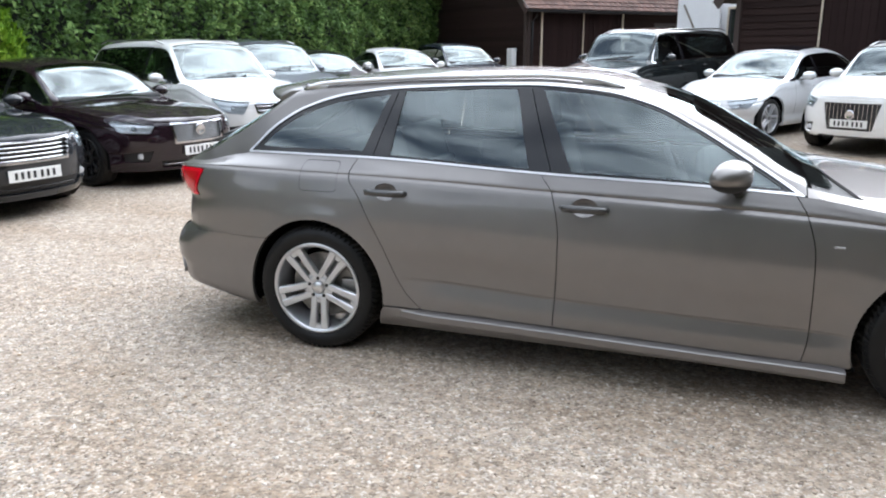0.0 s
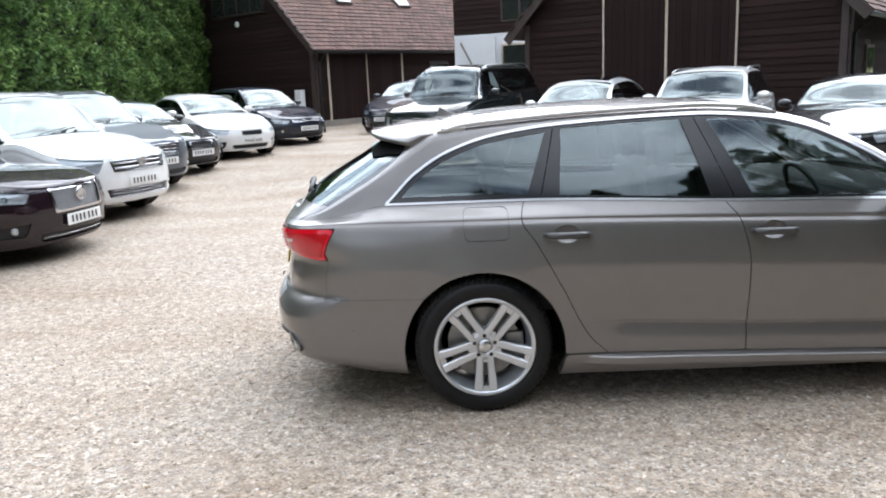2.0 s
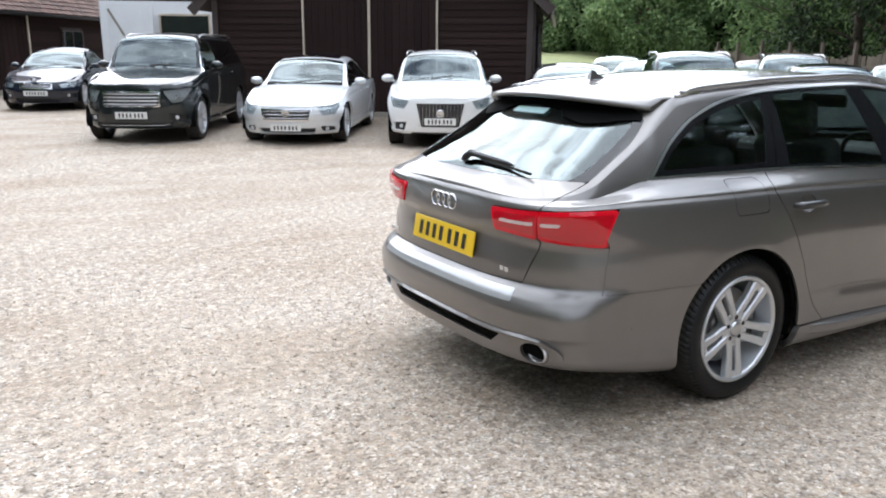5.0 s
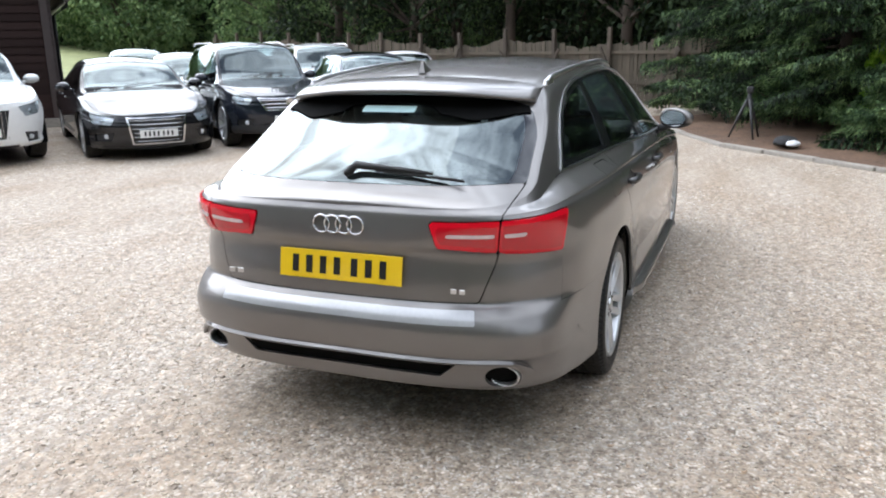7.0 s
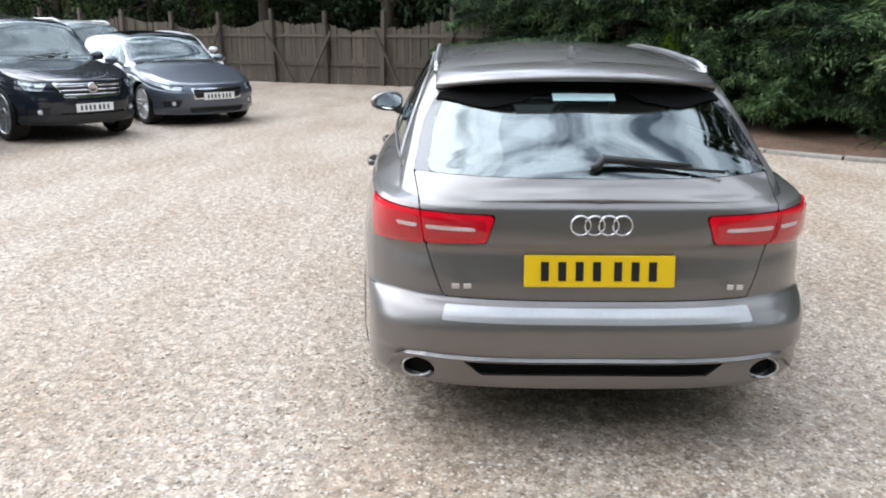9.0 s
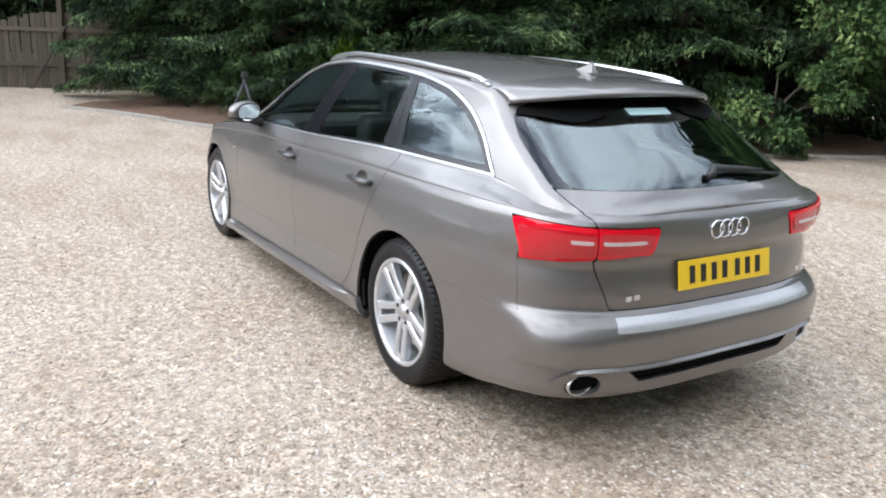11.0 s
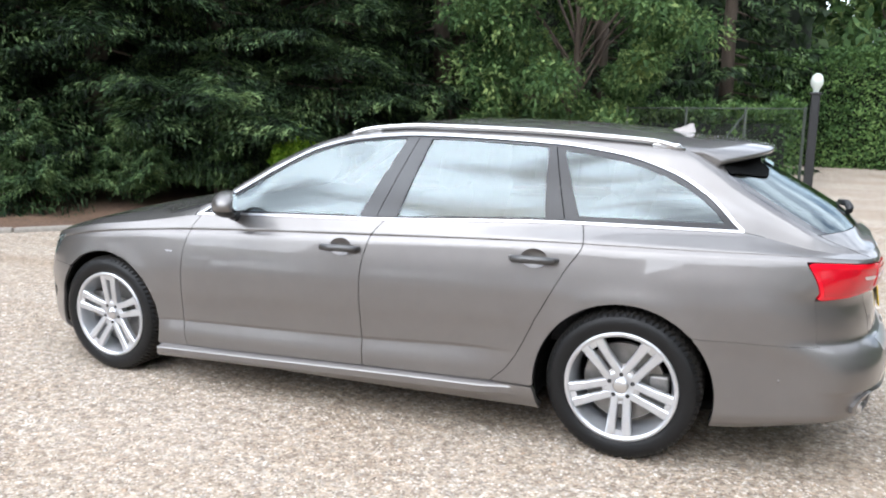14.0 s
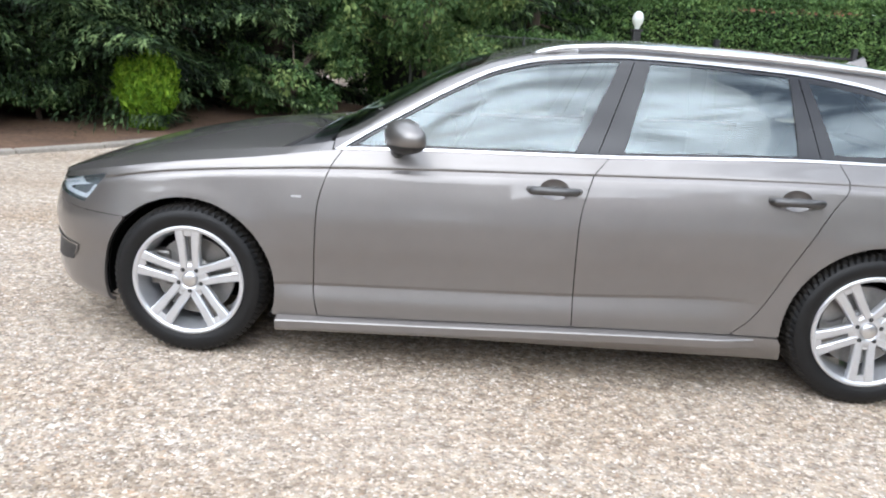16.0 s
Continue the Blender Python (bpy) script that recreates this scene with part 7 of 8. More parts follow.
# ---------------------------------------------------------------- the other parked cars
def parked_car(name, label, x, y, heading, color, L, W, H, wb, fo, style, grille, metal=0.3, wheel="alloy", belt=None, seed=0, tone=None):
    """A parked car with its front axle's middle at (x, y) on the ground, heading in degrees from +x."""
    ro, suv = L - wb - fo, style == "suv"
    hw = W / 2
    z0 = ground_height(x, y)
    fwd = Vector((math.cos(radians(heading)), math.sin(radians(heading)), 0))
    slope = math.atan2(ground_height(x - fwd.x * wb, y - fwd.y * wb) - z0, wb)
    at = Vector((x, y, z0)) - fwd * wb
    at.z = ground_height(at.x, at.y)
    car = thing(name, Matrix.Translation(at) @ Matrix.Rotation(radians(heading), 4, "Z") @ Matrix.Rotation(slope, 4, "Y"), label, "car", "parked cars")
    body = paint(name + "_paint", color, metal if max(color) > 0.08 else 0.0, 0.4, 0.0, 1.0, 0.5 if max(color) > 0.08 else 0.04)
    if max(color) < 0.08:
        body.node_tree.nodes["Principled BSDF"].inputs["Coat IOR"].default_value = 1.55
    xr0, xf0 = -ro, wb + fo
    belt = belt or (1.06 if suv else 0.93)
    hood = belt + (0.06 if suv else 0.03)
    nose = 0.84 if suv else 0.66
    nose = grille.get("nose", nose)
    if H > 1.8:
        nose, hood = 0.97, 1.20
    r_tyre = 0.375 if suv else 0.33
    cowl = wb - (0.42 if suv else 0.52)
    top0 = cowl - (0.60 if suv else 0.78) * (0.75 if H > 1.8 else 1.0)
    estate = style in ("suv", "hatch")
    if estate:
        back = [(xr0 + 0.02, belt - 0.02), (xr0 + 0.10, belt + 0.06), (xr0 + (0.28 if suv else 0.42), H - 0.16), (xr0 + 0.62, H - 0.045)]
        glass_rear = (xr0 + 0.10, xr0 + (0.30 if suv else 0.44))
    else:
        back = [(xr0 + 0.02, belt - 0.05), (xr0 + 0.12, belt + 0.05), (xr0 + 0.50, belt + 0.10), (xr0 + 1.25, H - 0.12), (xr0 + 1.65, H - 0.03)]
        glass_rear = (xr0 + 0.55, xr0 + 1.27)
    zc = back + [(top0 - 0.75, H), (top0 - 0.15, H - 0.03), (top0 + 0.05, H - 0.075), (cowl, hood), (cowl + 0.1, hood - 0.01), (xf0 - 0.55, nose + 0.12), (xf0 - 0.15, nose + 0.04), (xf0, nose + 0.01)]
    zr = [(a, b - (0.055 if a < cowl - 0.05 else 0.035)) for a, b in zc]
    zb = [(xr0, belt - 0.05), (xr0 + 0.5, belt + 0.02), (wb * 0.5, belt), (cowl - 0.1, belt - 0.03), (cowl + 0.15, hood - 0.07), (xf0 - 0.5, nose + 0.03), (xf0, nose - 0.04)]
    low = 0.26 if suv else 0.19
    S = CarShape(axles=(0.0, wb), arch=r_tyre + 0.05, arch_z=r_tyre - 0.01, flare=0.016, rear_cap=(0.45, 2.6, 2.8), front_cap=(0.75, 2.3, 2.7 if suv else 2.4),
                 w=[(xr0, hw * 0.92), (0, hw * 0.985), (wb / 2, hw), (wb, hw * 0.985), (xf0, hw * 0.90)], zb=zb, zt=[(a, b - 0.09) for a, b in zb],
                 zcr=[(xr0, 0.42), (wb / 2, 0.36), (xf0, 0.40)], zl=[(xr0, low + 0.06), (0, low), (wb, low - 0.01), (xf0, low)],
                 xr=[(0.2, xr0 + 0.10), (0.45, xr0 + 0.01), (0.6, xr0), (0.9, xr0 + 0.04), (1.2, xr0 + 0.08)],
                 xf=[(0.15, xf0 - 0.10), (0.35, xf0 - 0.01), (0.5, xf0), (nose - 0.06, xf0 - 0.02), (nose + 0.05, xf0 - 0.07), (1.3, xf0 - 0.16)],
                 yr=[(xr0, hw * 0.60), (0.2, hw * 0.64), (top0 - 0.3, hw * 0.67), (cowl, hw * 0.82), (xf0 - 0.6, hw * 0.74), (xf0, hw * 0.5)], zr=zr, zc=zc,
                 offs=[(0, -0.06), (0.06, -0.02), (0.15, -0.03), (0.2, -0.02), (0.45, 0.0), (0.68, -0.010), (0.72, -0.024), (0.76, -0.022), (1.0, -0.055)])
    P, Q = S.shell, S.upper
    lz0, lz1 = grille.get("lamp", (nose - (0.16 if suv else 0.13), nose - 0.01))
    gw, gz0, gz1 = grille["w"], grille["z0"], grille["z1"]
    ly0, ly1 = max(gw + 0.05, hw * grille.get("inner", 0.52)), hw * 0.93
    bw, bz0, bz1, bn = grille.get("low", (hw * 0.50, low + 0.03, low + 0.12, 1))
    iz0, iz1 = grille.get("side", (0.30 + (0.06 if suv else 0.0), 0.40 + (0.10 if suv else 0.03)))

    def lamp(x, y, z):
        ay = np.abs(y)
        return maximum(ly0 - ay + (lz1 - z) * 0.6, ay - ly1, z - lz1 - (ay - ly0) * 0.16, lz0 + (ay - ly0) * 0.10 - z, xf0 - 0.50 - x + (lz1 - z) * 1.2)

    def lower_mouth(y, z):
        return maximum(np.abs(y) - bw - (z - bz0) * 0.35, z - bz1, bz0 - z)

    def gr(y, z):
        return maximum(np.abs(y) - gw + (gz1 - z) * grille.get("taper", 0.1), z - gz1, gz0 - z)

    def intake(y, z):
        ay = np.abs(y)
        return maximum(ay - hw * 0.84, hw * 0.60 - ay + (iz1 - z) * 0.3, z - iz1 + (ay - hw * 0.6) * 0.12, iz0 - z)
    fx = np.linspace(-0.30, 0.30, 120)
    vs = np.concatenate([np.linspace(0, 0.7, 34), np.linspace(0.72, 1.0, 12)])
    whole = np.concatenate([np.linspace(-1, -0.28, 70), np.linspace(-0.275, 0.275, 100), np.linspace(0.28, 1, 70)])
    panel("body", P, lambda x, y, z, u, v: maximum(S.arches(x, z), np.where(x > xf0 - 0.8, maximum(-lamp(x, y, z), -gr(y, z), -intake(y, z), -lower_mouth(y, z)), -1)), whole, vs, body, car, "", 0.0, 0.03)
    roofline = lambda x: S.zr(x) - 0.045
    lower = lambda x: S.zb(x) + 0.022

    def dlo(x, z):
        return maximum(band(roofline, x, z, 1), band(lower, x, z, -1), xr0 + (0.32 if estate else 0.85) - x, x - cowl + 0.05)
    wind = lambda x, v: maximum(top0 + 0.03 - x, x - cowl + 0.02, np.abs(v) - 0.635)
    rear = lambda x, v: maximum(glass_rear[0] - x, x - glass_rear[1], np.abs(v) - 0.60)
    panel("upper_body", Q, lambda x, y, z, u, v: maximum(-wind(x, v), -rear(x, v), np.where(np.abs(v) > 0.7, -dlo(x, z), -1)), np.linspace(xr0 + 0.02, xf0 - 0.02, 110), np.linspace(-1, 1, 90), body, car, "", 0.0, 0.02)
    panel("windscreen", Q, lambda x, y, z, u, v: wind(x, v), np.linspace(top0, cowl, 24), np.linspace(-0.65, 0.65, 24), M["screen_glass"], car, "", -0.004, 0.0)
    panel("rear_window", Q, lambda x, y, z, u, v: rear(x, v), np.linspace(glass_rear[0] - 0.02, glass_rear[1] + 0.02, 20), np.linspace(-0.62, 0.62, 20), M["car_glass"], car, "", -0.004, 0.0)
    mid = wb * 0.5 - 0.05
    nose_grid = P(*np.meshgrid(np.linspace(0.0, 0.3, 90), np.linspace(0, 1, 60), indexing="ij"))

    def skin_x(y, z):
        return float(nose_grid[0].ravel()[np.argmin((nose_grid[1] - abs(y)) ** 2 + (nose_grid[2] - z) ** 2)])
    for s in (-1, 1):
        for nm, c in (("front_side_window", lambda x: mid + 0.04 - x), ("rear_side_window", lambda x: x - mid + 0.04)):
            panel(nm, Q, lambda x, y, z, u, v, c=c: maximum(dlo(x, z), c(x)), np.linspace(xr0 + 0.2, cowl, 90), s * np.linspace(0.70, 1, 26), M["tinted_glass" if grille.get("tint") and nm[0] == "r" else "car_glass"], car, "", -0.004, 0.0, flip=s < 0)
        panel("pillar_trim", Q, lambda x, y, z, u, v: maximum(dlo(x, z), np.abs(x - mid) - 0.045), np.linspace(mid - 0.1, mid + 0.1, 10), s * np.linspace(0.70, 1, 26), M["black_trim"], car, "", -0.002, 0.0, flip=s < 0)
        panel("window_trim", Q, lambda x, y, z, u, v: maximum(dlo(x, z) - 0.014, -dlo(x, z)), np.linspace(xr0 + 0.2, cowl, 130), s * np.linspace(0.70, 1, 40), M["chrome"] if grille.get("chrome", True) else M["black_trim"], car, "", 0.003, 0.0, flip=s < 0)
        hl = panel("headlamp", P, lambda x, y, z, u, v: maximum(lamp(x, y, z), -s * y), fx, vs, M["clear_lens"], car, "clear headlamp", 0.002, 0.0)
        lb = panel("lamp_bowl", P, lambda x, y, z, u, v: maximum(lamp(x, y, z) - 0.01, -s * y), fx, vs, M["reflector"], car, "", -0.03, 0.0)
        if hl and lb:
            lb.parent = hl
        bm = bmesh.new()
        py = s * (ly0 + ly1) / 2
        bmesh.ops.create_uvsphere(bm, u_segments=14, v_segments=8, radius=0.036, matrix=Matrix.Translation((skin_x(py, (lz0 + lz1) / 2) - 0.045, py * 0.97, (lz0 + lz1) / 2)))
        for f in bm.faces:
            f.smooth = True
        part("projector", bm, M["chrome"], hl or car)
        ds = panel("light_strip", P, lambda x, y, z, u, v: maximum(lamp(x, y, z) + 0.008, -lamp(x, y, z) - 0.026, z - (lz0 + lz1) / 2 - 0.01, -s * y), np.linspace(-0.30, 0.30, 170), np.linspace(0.2, 1.0, 110), M["lamp_bowl"], car, "", -0.012, 0.002)
        if ds and hl:
            ds.parent = hl
        panel("intake", P, lambda x, y, z, u, v: maximum(intake(y, z) - 0.004, -s * y, xf0 - 0.7 - x), fx, vs, M["black_plastic"], car, "", -0.025, 0.0)
        bm = bmesh.new()
        lathe(bm, [(0.001, 0.006), (0.028, 0.004), (0.034, 0.0), (0.034, -0.03)], 16, Matrix.Translation((skin_x(hw * 0.70, (iz0 + iz1) / 2) - 0.018, s * hw * 0.70, (iz0 + iz1) / 2)) @ Matrix.Rotation(radians(-90), 4, "Z"))
        part("fog_lamp", finish_normals(bm), M["lamp_bowl"], car)
        bm = bmesh.new()
        g = bmesh.ops.create_uvsphere(bm, u_segments=18, v_segments=10, radius=1)["verts"]
        for q in g:
            q.co = Vector((max(q.co.x, -0.3) * 0.10, q.co.y * 0.115, q.co.z * 0.072))
        bmesh.ops.transform(bm, matrix=Matrix.Translation((cowl - 0.42, s * (hw + 0.06), belt + 0.07)), verts=g)
        tube(bm, [(cowl - 0.38, s * (hw - 0.09), belt + 0.01), (cowl - 0.41, s * (hw + 0.0), belt + 0.04)], 0.022, 8)
        for f in bm.faces:
            f.smooth = True
        part("door_mirror", bm, body if grille.get("mirror", True) else M["chrome"], car)
        for x0, tilt in ((mid, 0.0), (cowl - 0.18, 0.0), (mid - 0.95, 0.25)):
            t0 = 0.2 + 0.6 * (xf0 - 0.75 - x0) / (xf0 - xr0 - 1.20)
            panel("door_joint", P, lambda x, y, z, u, v: maximum(np.abs(x - x0 - tilt * np.maximum(0, 0.7 - z)) - 0.0035, 0.36 - z), s * np.linspace(t0 - 0.035, t0 + 0.035, 90), np.linspace(0.1, 0.99, 20),
                  M["underbody"], car, "", 0.0008, 0.0, flip=s < 0)
        for hx in (mid - 0.78, mid + 0.16):
            bm = bmesh.new()
            tube(bm, [(hx - 0.10, s * (hw - 0.02), belt - 0.10), (hx - 0.07, s * (hw + 0.012), belt - 0.10), (hx + 0.07, s * (hw + 0.012), belt - 0.105), (hx + 0.10, s * (hw - 0.02), belt - 0.105)], 0.013, 8)
            part("door_handle", bm, body, car)
        if suv:
            bm = bmesh.new()
            tube(bm, [(xr0 + 0.55, s * hw * 0.64, H - 0.085), (xr0 + 0.78, s * hw * 0.66, H - 0.035), (top0 - 0.45, s * hw * 0.68, H - 0.03), (top0 - 0.15, s * hw * 0.70, H - 0.085)], 0.013, 8)
            part("roof_rail", bm, M["satin_metal"], car)
    panel("inner_shell", P, lambda x, y, z, u, v: maximum(S.arches(x, z) - 0.01, z - S.zb(x) + 0.02), np.linspace(-1, 1, 110), np.linspace(0, 1, 10), M["underbody"], car, "", -0.05, 0.0)
    lm = panel("lower_grille", P, lambda x, y, z, u, v: maximum(lower_mouth(y, z) - 0.004, xf0 - 0.6 - x), fx, np.linspace(0, 0.5, 50), M["black_plastic"], car, "", -0.03, 0.0)
    for k in range(bn):
        zz = bz0 + (bz1 - bz0) * (k + 0.5) / bn
        bm = bmesh.new()
        tube(bm, [(skin_x(yy, zz) - 0.006, yy, zz) for yy in np.linspace(-bw * 0.96, bw * 0.96, 11)], 0.006, 6)
        part("lower_bar", bm, M["chrome" if grille.get("bright") else "black_trim"], lm or car)
    if grille.get("clad"):
        panel("cladding", P, lambda x, y, z, u, v: maximum(z - low - 0.10 - 0.03 * smoothstep(wb, xf0, x), S.arches(x, z)), whole, np.linspace(0, 0.4, 24), M["black_plastic"], car, "grey-black lower cladding", 0.005, 0.01)
    for s in (-1, 1):
        panel("bonnet_joint", Q, lambda x, y, z, u, v: maximum(np.abs(np.abs(v) - 0.80) - 0.006, cowl + 0.12 - x, x - xf0 + 0.12), np.linspace(cowl, xf0, 40), s * np.linspace(0.76, 0.84, 18), M["underbody"], car, "", 0.001, 0.0, flip=s < 0)
    panel("scuttle", Q, lambda x, y, z, u, v: maximum(cowl - 0.025 - x, x - cowl - 0.035 + 0.05 * (np.abs(v) / 0.66) ** 2, np.abs(v) - 0.64), np.linspace(cowl - 0.05, cowl + 0.06, 16), np.linspace(-0.66, 0.66, 30), M["black_plastic"], car, "", 0.003, 0.0)
    if grille.get("dark_roof"):
        panel("glass_roof", Q, lambda x, y, z, u, v: maximum(xr0 + 1.5 - x, x - top0 + 0.05, np.abs(v) - 0.56), np.linspace(xr0 + 1.4, top0, 40), np.linspace(-0.58, 0.58, 30), M["frit"], car, "black glass roof panel", 0.003, 0.0)
    # grille with bars, framed
    gp = panel("grille", P, lambda x, y, z, u, v: maximum(gr(y, z) + 0.006, xf0 - 0.6 - x), fx, vs, M[grille.get("backing", "black_plastic")], car, "", -0.02, 0.0)
    panel("grille_frame", P, lambda x, y, z, u, v: maximum(gr(y, z) - 0.006, -gr(y, z) - 0.018, xf0 - 0.6 - x), np.linspace(-0.2, 0.2, 160), np.linspace(0, 1, 110), M["chrome"] if grille.get("chrome", True) else body, car, "", 0.010, 0.01)
    n = grille["bars"]
    for k in range(n):
        bm = bmesh.new()
        if grille.get("upright"):
            yy = -gw * 0.9 + 1.8 * gw * (k + 0.5) / n
            box(bm, 0.02, 0.007, (gz1 - gz0) * 0.90, Matrix.Translation((skin_x(yy, (gz0 + gz1) / 2) - 0.008, yy, (gz0 + gz1) / 2)), 0.002, 1)
        else:
            zz = gz0 + (gz1 - gz0) * (k + 0.7) / (n + 0.4)
            wd = gw - (gz1 - zz) * grille.get("taper", 0.1) - 0.02
            tube(bm, [(skin_x(yy, zz) - 0.004, yy, zz) for yy in np.linspace(-wd, wd, 11)], grille.get("thick", 0.007), 6)
        part("grille_bar", bm, M[grille.get("finish", "chrome")], gp or car)
    if grille.get("disc"):
        bm = bmesh.new()
        lathe(bm, [(0.001, 0.01), (0.05, 0.008), (0.065, 0.012), (0.07, 0.0)], 24, Matrix.Translation((xf0, 0, (gz0 + gz1) / 2 + 0.03)) @ Matrix.Rotation(radians(-90), 4, "Z"))
        part("badge_disc", finish_normals(bm), M["chrome"], car)
    plate_bars(car, Matrix.Translation((xf0 + 0.012, 0, grille.get("plate", 0.42))) @ Matrix.Rotation(radians(90), 4, "Z"))
    bm = bmesh.new()
    box(bm, L - 0.9, W - 0.5, 0.06, Matrix.Translation(((xr0 + xf0) / 2, 0, low + 0.05)), 0.02, 1)
    part("floor_pan", bm, M["underbody"], car)
    for s in (-1, 1):
        bm = bmesh.new()
        box(bm, 0.14, 0.46, 0.60, Matrix.Translation((mid + 0.05, s * hw * 0.42, belt - 0.10)) @ Matrix.Rotation(radians(-14), 4, "Y"), 0.05)
        seat = part("seat", bm, M["interior"], car)
        bm = bmesh.new()
        box(bm, 0.10, 0.26, 0.18, Matrix.Translation((mid - 0.04, s * hw * 0.42, belt + 0.27)), 0.04)
        part("headrest", bm, M["interior"], seat)
    bm = bmesh.new()
    box(bm, 0.4, W - 0.4, 0.25, Matrix.Translation((cowl - 0.28, 0, belt - 0.06)), 0.06)
    part("dashboard", bm, M["interior"], car)
    bm = bmesh.new()
    lathe(bm, [(0.165 + 0.015 * math.cos(k * math.pi / 3), 0.015 * math.sin(k * math.pi / 3)) for k in range(7)], 24,
          Matrix.Translation((cowl - 0.58, -hw * 0.42, belt + 0.0)) @ Matrix.Rotation(radians(68), 4, "Y") @ Matrix.Rotation(radians(90), 4, "X"))
    part("steering_wheel", finish_normals(bm), M["interior"], car)
    for s in (-1, 1):
        bm = bmesh.new()
        tube(bm, [(cowl + 0.03, s * 0.10 - 0.3, hood + 0.012), (cowl - 0.10, s * 0.10 + 0.28, hood + 0.075)], 0.008, 6)
        part("wiper", bm, M["black_plastic"], car)
    ms = wheel_meshes(r_tyre, r_tyre * 0.735, 0.22, "twin" if seed % 2 else "single", 5 + seed % 3 * 2, wheel == "dark", 42)
    for xx in (0.0, wb):
        for s in (-1, 1):
            add_wheel(ms, car, xx, s * (hw - 0.045), r_tyre, 17 * seed, False)
            bm = bmesh.new()
            th = [math.pi * (-0.08 + 1.16 * k / 14) for k in range(15)]
            rows = [[bm.verts.new((xx + (S.arch + 0.01) * math.cos(t), s * yy, S.arch_z + (S.arch + 0.01) * math.sin(t))) for yy in (0.40, hw - 0.04)] for t in th]
            for a, b in zip(rows, rows[1:]):
                bm.faces.new((a[0], a[1], b[1], b[0]))
            bm.faces.new([q[0] for q in rows])
            part("arch_liner", bm, M["underbody"], car)
    return car


WHITE, BLACK, NAVY = (0.80, 0.80, 0.79), (0.010, 0.010, 0.012), (0.010, 0.014, 0.026)
# the row along the hedge
parked_car("saloon_car", "dark luxury saloon with a chrome slatted grille", -4.86, 1.46, -12, (0.016, 0.018, 0.022), 5.08, 1.87, 1.47, 3.03, 0.88, "saloon",
           dict(w=0.44, z0=0.54, z1=0.75, bars=5, taper=0.25, plate=0.43, thick=0.009, nose=0.77, lamp=(0.60, 0.76), inner=0.56, low=(0.55, 0.25, 0.36, 1)), 0.5, seed=1)
parked_car("saloon_car", "deep maroon-black saloon with black wheels", -4.66, 3.75, -13, (0.014, 0.006, 0.010), 5.12, 1.89, 1.45, 3.03, 0.93, "saloon",
           dict(w=0.37, z0=0.50, z1=0.73, bars=13, taper=0.1, plate=0.41, thick=0.003, finish="bezel", backing="grille_mesh", nose=0.76, lamp=(0.61, 0.72), inner=0.56, disc=True, bright=True), 0.5, "dark", seed=2)
parked_car("suv_car", "white family SUV with chrome grille bars", -4.78, 6.25, -24, WHITE, 4.80, 1.94, 1.71, 2.89, 0.93, "suv",
           dict(w=0.46, z0=0.66, z1=0.80, bars=2, taper=0.2, plate=0.52, thick=0.012, disc=True, tint=True, lamp=(0.64, 0.82), low=(0.50, 0.32, 0.44, 3), bright=True), 0.0, seed=3)
parked_car("suv_car", "blue-grey SUV with a dark roof", -5.15, 8.6, -30, (0.10, 0.115, 0.14), 4.6, 1.88, 1.68, 2.70, 0.90, "suv",
           dict(w=0.34, z0=0.62, z1=0.80, bars=3, plate=0.52), 0.5, seed=4)
parked_car("saloon_car", "black saloon with twin kidney grilles", -5.05, 10.8, -33, BLACK, 4.6, 1.82, 1.43, 2.81, 0.80, "saloon",
           dict(w=0.26, z0=0.50, z1=0.64, bars=2, plate=0.42, finish="black_trim"), 0.4, seed=5)
parked_car("saloon_car", "white coupe saloon with twin kidney grilles", -4.48, 13.35, -47, WHITE, 4.6, 1.82, 1.40, 2.81, 0.80, "saloon",
           dict(w=0.27, z0=0.50, z1=0.63, bars=9, upright=True, chrome=False, plate=0.40, finish="black_trim", low=(0.42, 0.22, 0.32, 1), side=(0.24, 0.40)), 0.0, seed=6)
parked_car("hatchback_car", "navy blue hatchback parked by the barn", -3.66, 16.0, -46, NAVY, 4.25, 1.79, 1.46, 2.62, 0.86, "hatch",
           dict(w=0.42, z0=0.58, z1=0.65, bars=2, plate=0.42), 0.4, seed=7)
# the row before the barns
parked_car("suv_car", "black upright luxury SUV with a silver grille", -0.02, 11.43, -120, (0.012, 0.016, 0.017), 4.97, 1.92, 1.815, 2.88, 0.86, "suv",
           dict(w=0.46, z0=0.62, z1=0.86, bars=4, taper=0.02, plate=0.48, thick=0.014, finish="satin_metal", tint=True, lamp=(0.66, 0.87), inner=0.53, low=(0.60, 0.27, 0.36, 1), bright=True), 0.4, belt=1.18, seed=8)
parked_car("saloon_car", "dark saloon half hidden by the SUV", -1.0, 18.2, -112, NAVY, 4.5, 1.80, 1.42, 2.75, 0.82, "saloon",
           dict(w=0.35, z0=0.52, z1=0.66, bars=4, plate=0.42), 0.4, seed=9)
parked_car("saloon_car", "silver-white saloon with a star-badged grille", 2.28, 10.3, -125, (0.70, 0.71, 0.72), 4.88, 1.85, 1.47, 2.87, 0.85, "saloon",
           dict(w=0.43, z0=0.42, z1=0.61, bars=3, taper=0.25, plate=0.30, thick=0.010, disc=True, tint=True, dark_roof=True, lamp=(0.49, 0.64), inner=0.55, low=(0.46, 0.20, 0.29, 1), side=(0.22, 0.33)), 0.35, seed=3)
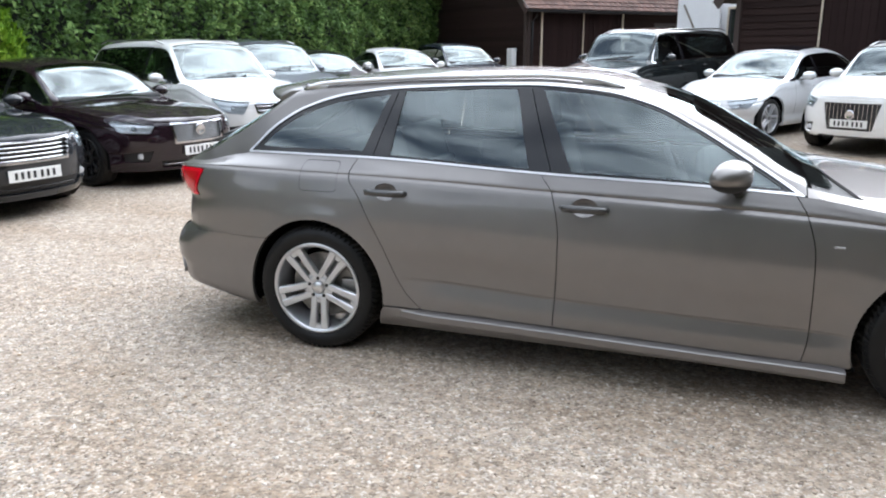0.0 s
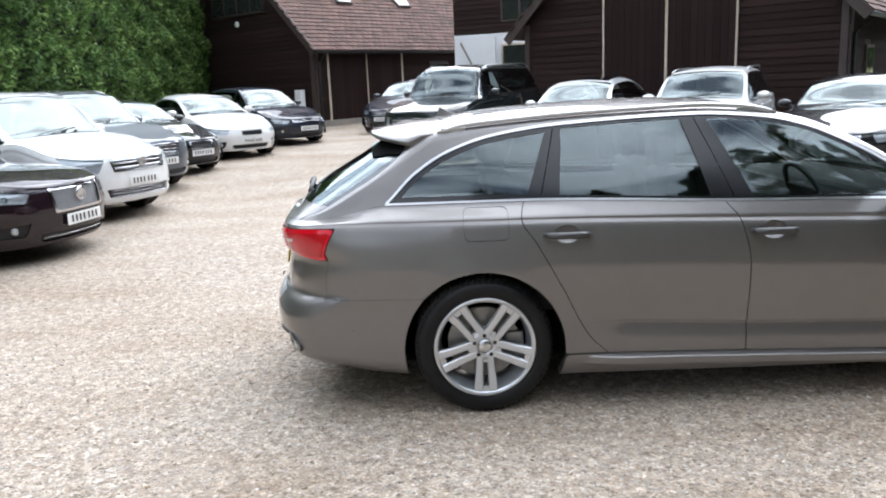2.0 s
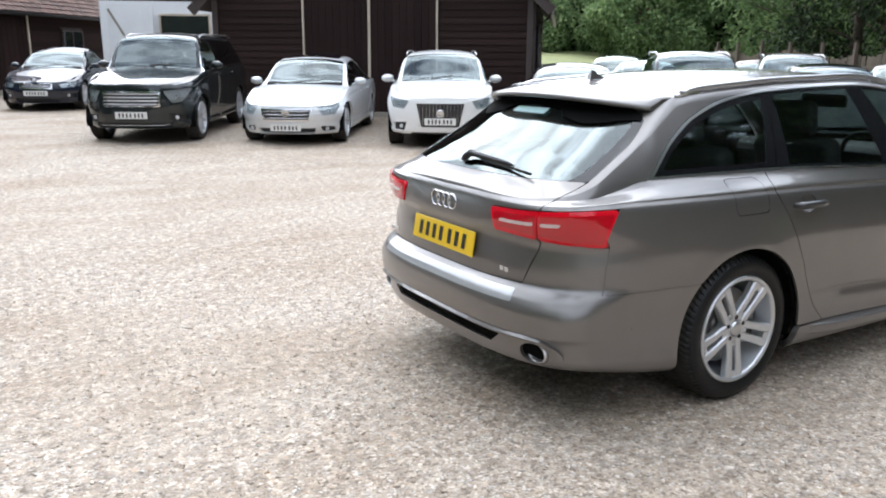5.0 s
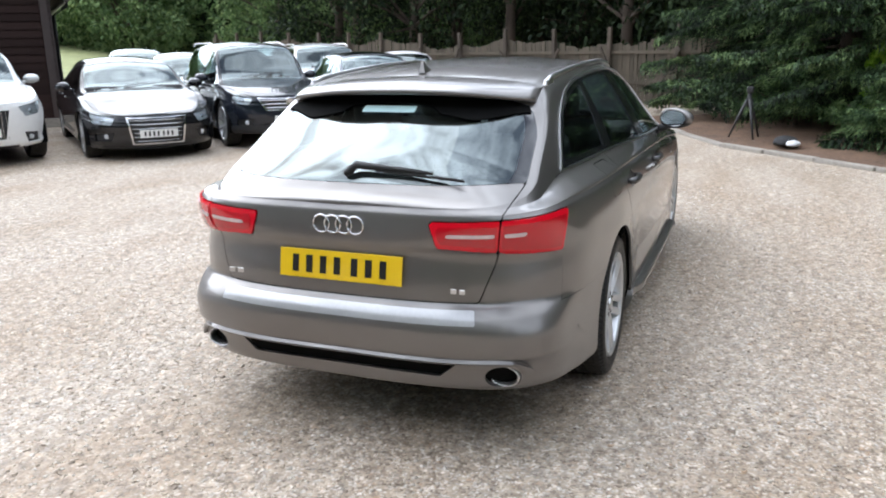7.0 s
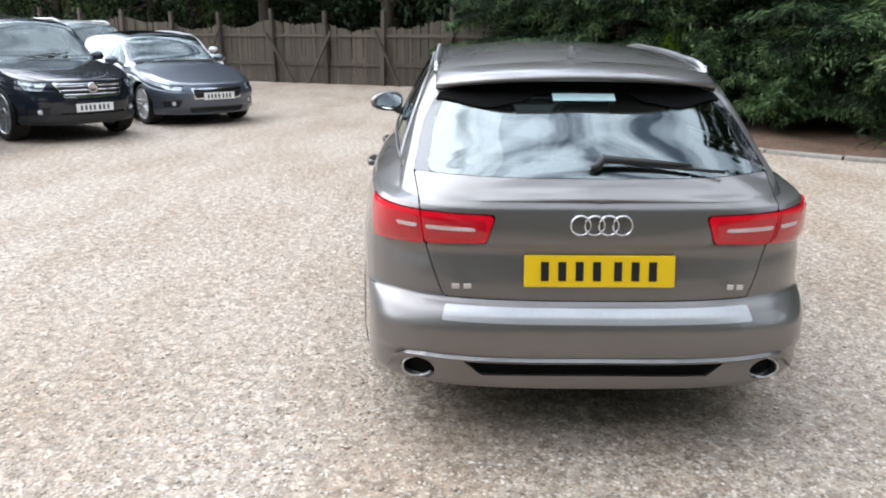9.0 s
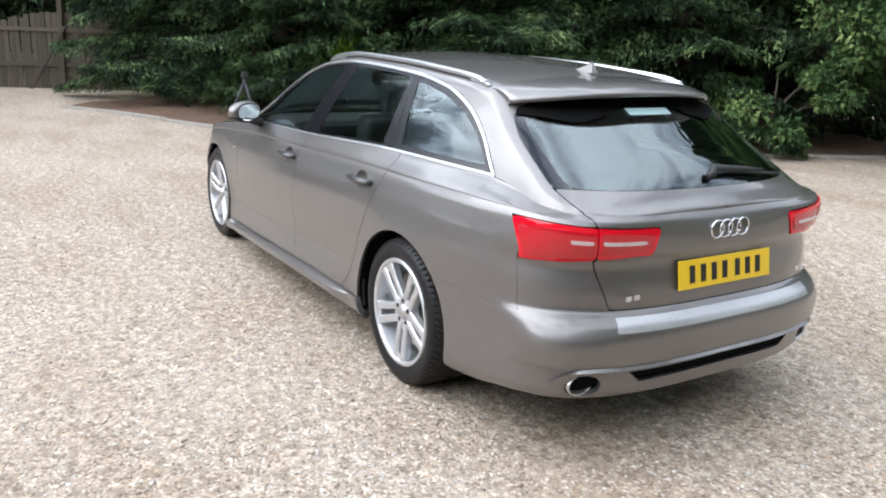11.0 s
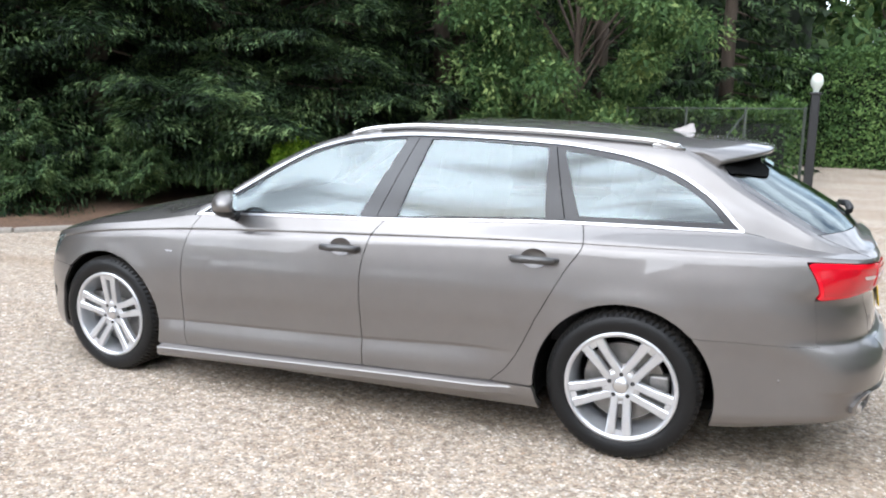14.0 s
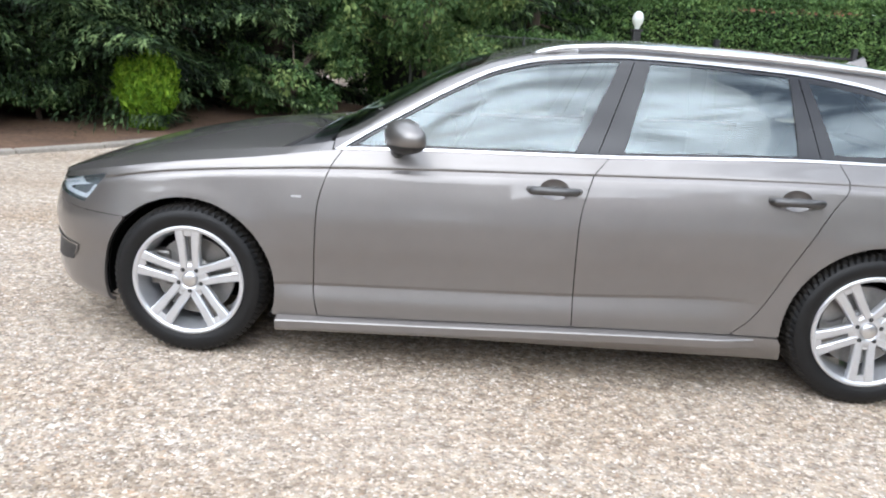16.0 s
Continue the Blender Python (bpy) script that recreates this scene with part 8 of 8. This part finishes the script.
parked_car("suv_car", "white compact SUV with a black upright-bar grille", 4.38, 8.85, -122, WHITE, 4.39, 1.87, 1.61, 2.60, 0.88, "suv",
           dict(w=0.42, z0=0.36, z1=0.78, bars=13, taper=0.22, upright=True, chrome=False, plate=0.47, nose=0.86, disc=True, lamp=(0.66, 0.80), inner=0.56, low=(0.48, 0.24, 0.29, 1), side=(0.30, 0.46)), 0.0, belt=1.03, seed=5)
parked_car("saloon_car", "black fastback saloon with a tall chrome grille", 6.05, 7.22, -128, BLACK, 4.97, 1.91, 1.42, 2.91, 0.92, "saloon",
           dict(w=0.41, z0=0.25, z1=0.63, bars=6, taper=0.16, plate=0.40, lamp=(0.52, 0.64), inner=0.57, low=(0.3, 0.16, 0.20, 1)), 0.4, seed=1)
parked_car("suv_car", "dark navy SUV with a chrome grille bar", 7.85, 6.10, -130, (0.010, 0.013, 0.020), 4.57, 1.82, 1.68, 2.62, 0.92, "suv",
           dict(w=0.48, z0=0.62, z1=0.81, bars=3, taper=0.55, plate=0.48, thick=0.013, disc=True, clad=True, lamp=(0.70, 0.84), inner=0.56, low=(0.44, 0.36, 0.42, 1)), 0.4, belt=1.02, seed=2)
parked_car("estate_car", "blue-grey estate car with large headlamps", 9.90, 4.87, -138, (0.085, 0.100, 0.125), 4.81, 1.85, 1.48, 2.82, 0.98, "hatch",
           dict(w=0.42, z0=0.44, z1=0.60, bars=3, taper=0.2, plate=0.48, finish="black_trim", dark_roof=True, lamp=(0.54, 0.70), low=(0.44, 0.22, 0.31, 1)), 0.55, seed=5)
# a second row behind
parked_car("hatchback_car", "mid-blue hatchback in the second row", 12.7, 13.2, -134, (0.05, 0.085, 0.15), 4.3, 1.80, 1.47, 2.6, 0.88, "hatch", dict(w=0.36, z0=0.55, z1=0.66, bars=3, plate=0.45), 0.3, seed=4)
parked_car("saloon_car", "silver-green saloon in the second row", 9.9, 9.4, -136, (0.30, 0.34, 0.33), 4.6, 1.80, 1.44, 2.75, 0.84, "saloon", dict(w=0.34, z0=0.52, z1=0.66, bars=3, plate=0.42), 0.5, seed=6)
parked_car("suv_car", "silver people carrier in the second row", 12.6, 7.6, -140, (0.50, 0.51, 0.52), 4.6, 1.84, 1.66, 2.75, 0.90, "suv", dict(w=0.36, z0=0.58, z1=0.74, bars=3, plate=0.5), 0.4, seed=7)
parked_car("hatchback_car", "dark red hatchback in the second row", 14.4, 9.8, -140, (0.16, 0.012, 0.014), 4.2, 1.78, 1.48, 2.6, 0.84, "hatch", dict(w=0.36, z0=0.55, z1=0.64, bars=2, plate=0.42), 0.3, seed=8)
parked_car("saloon_car", "white saloon in the second row", 15.6, 6.8, -146, WHITE, 4.5, 1.80, 1.45, 2.7, 0.84, "saloon", dict(w=0.34, z0=0.52, z1=0.66, bars=3, plate=0.42), 0.0, seed=9)
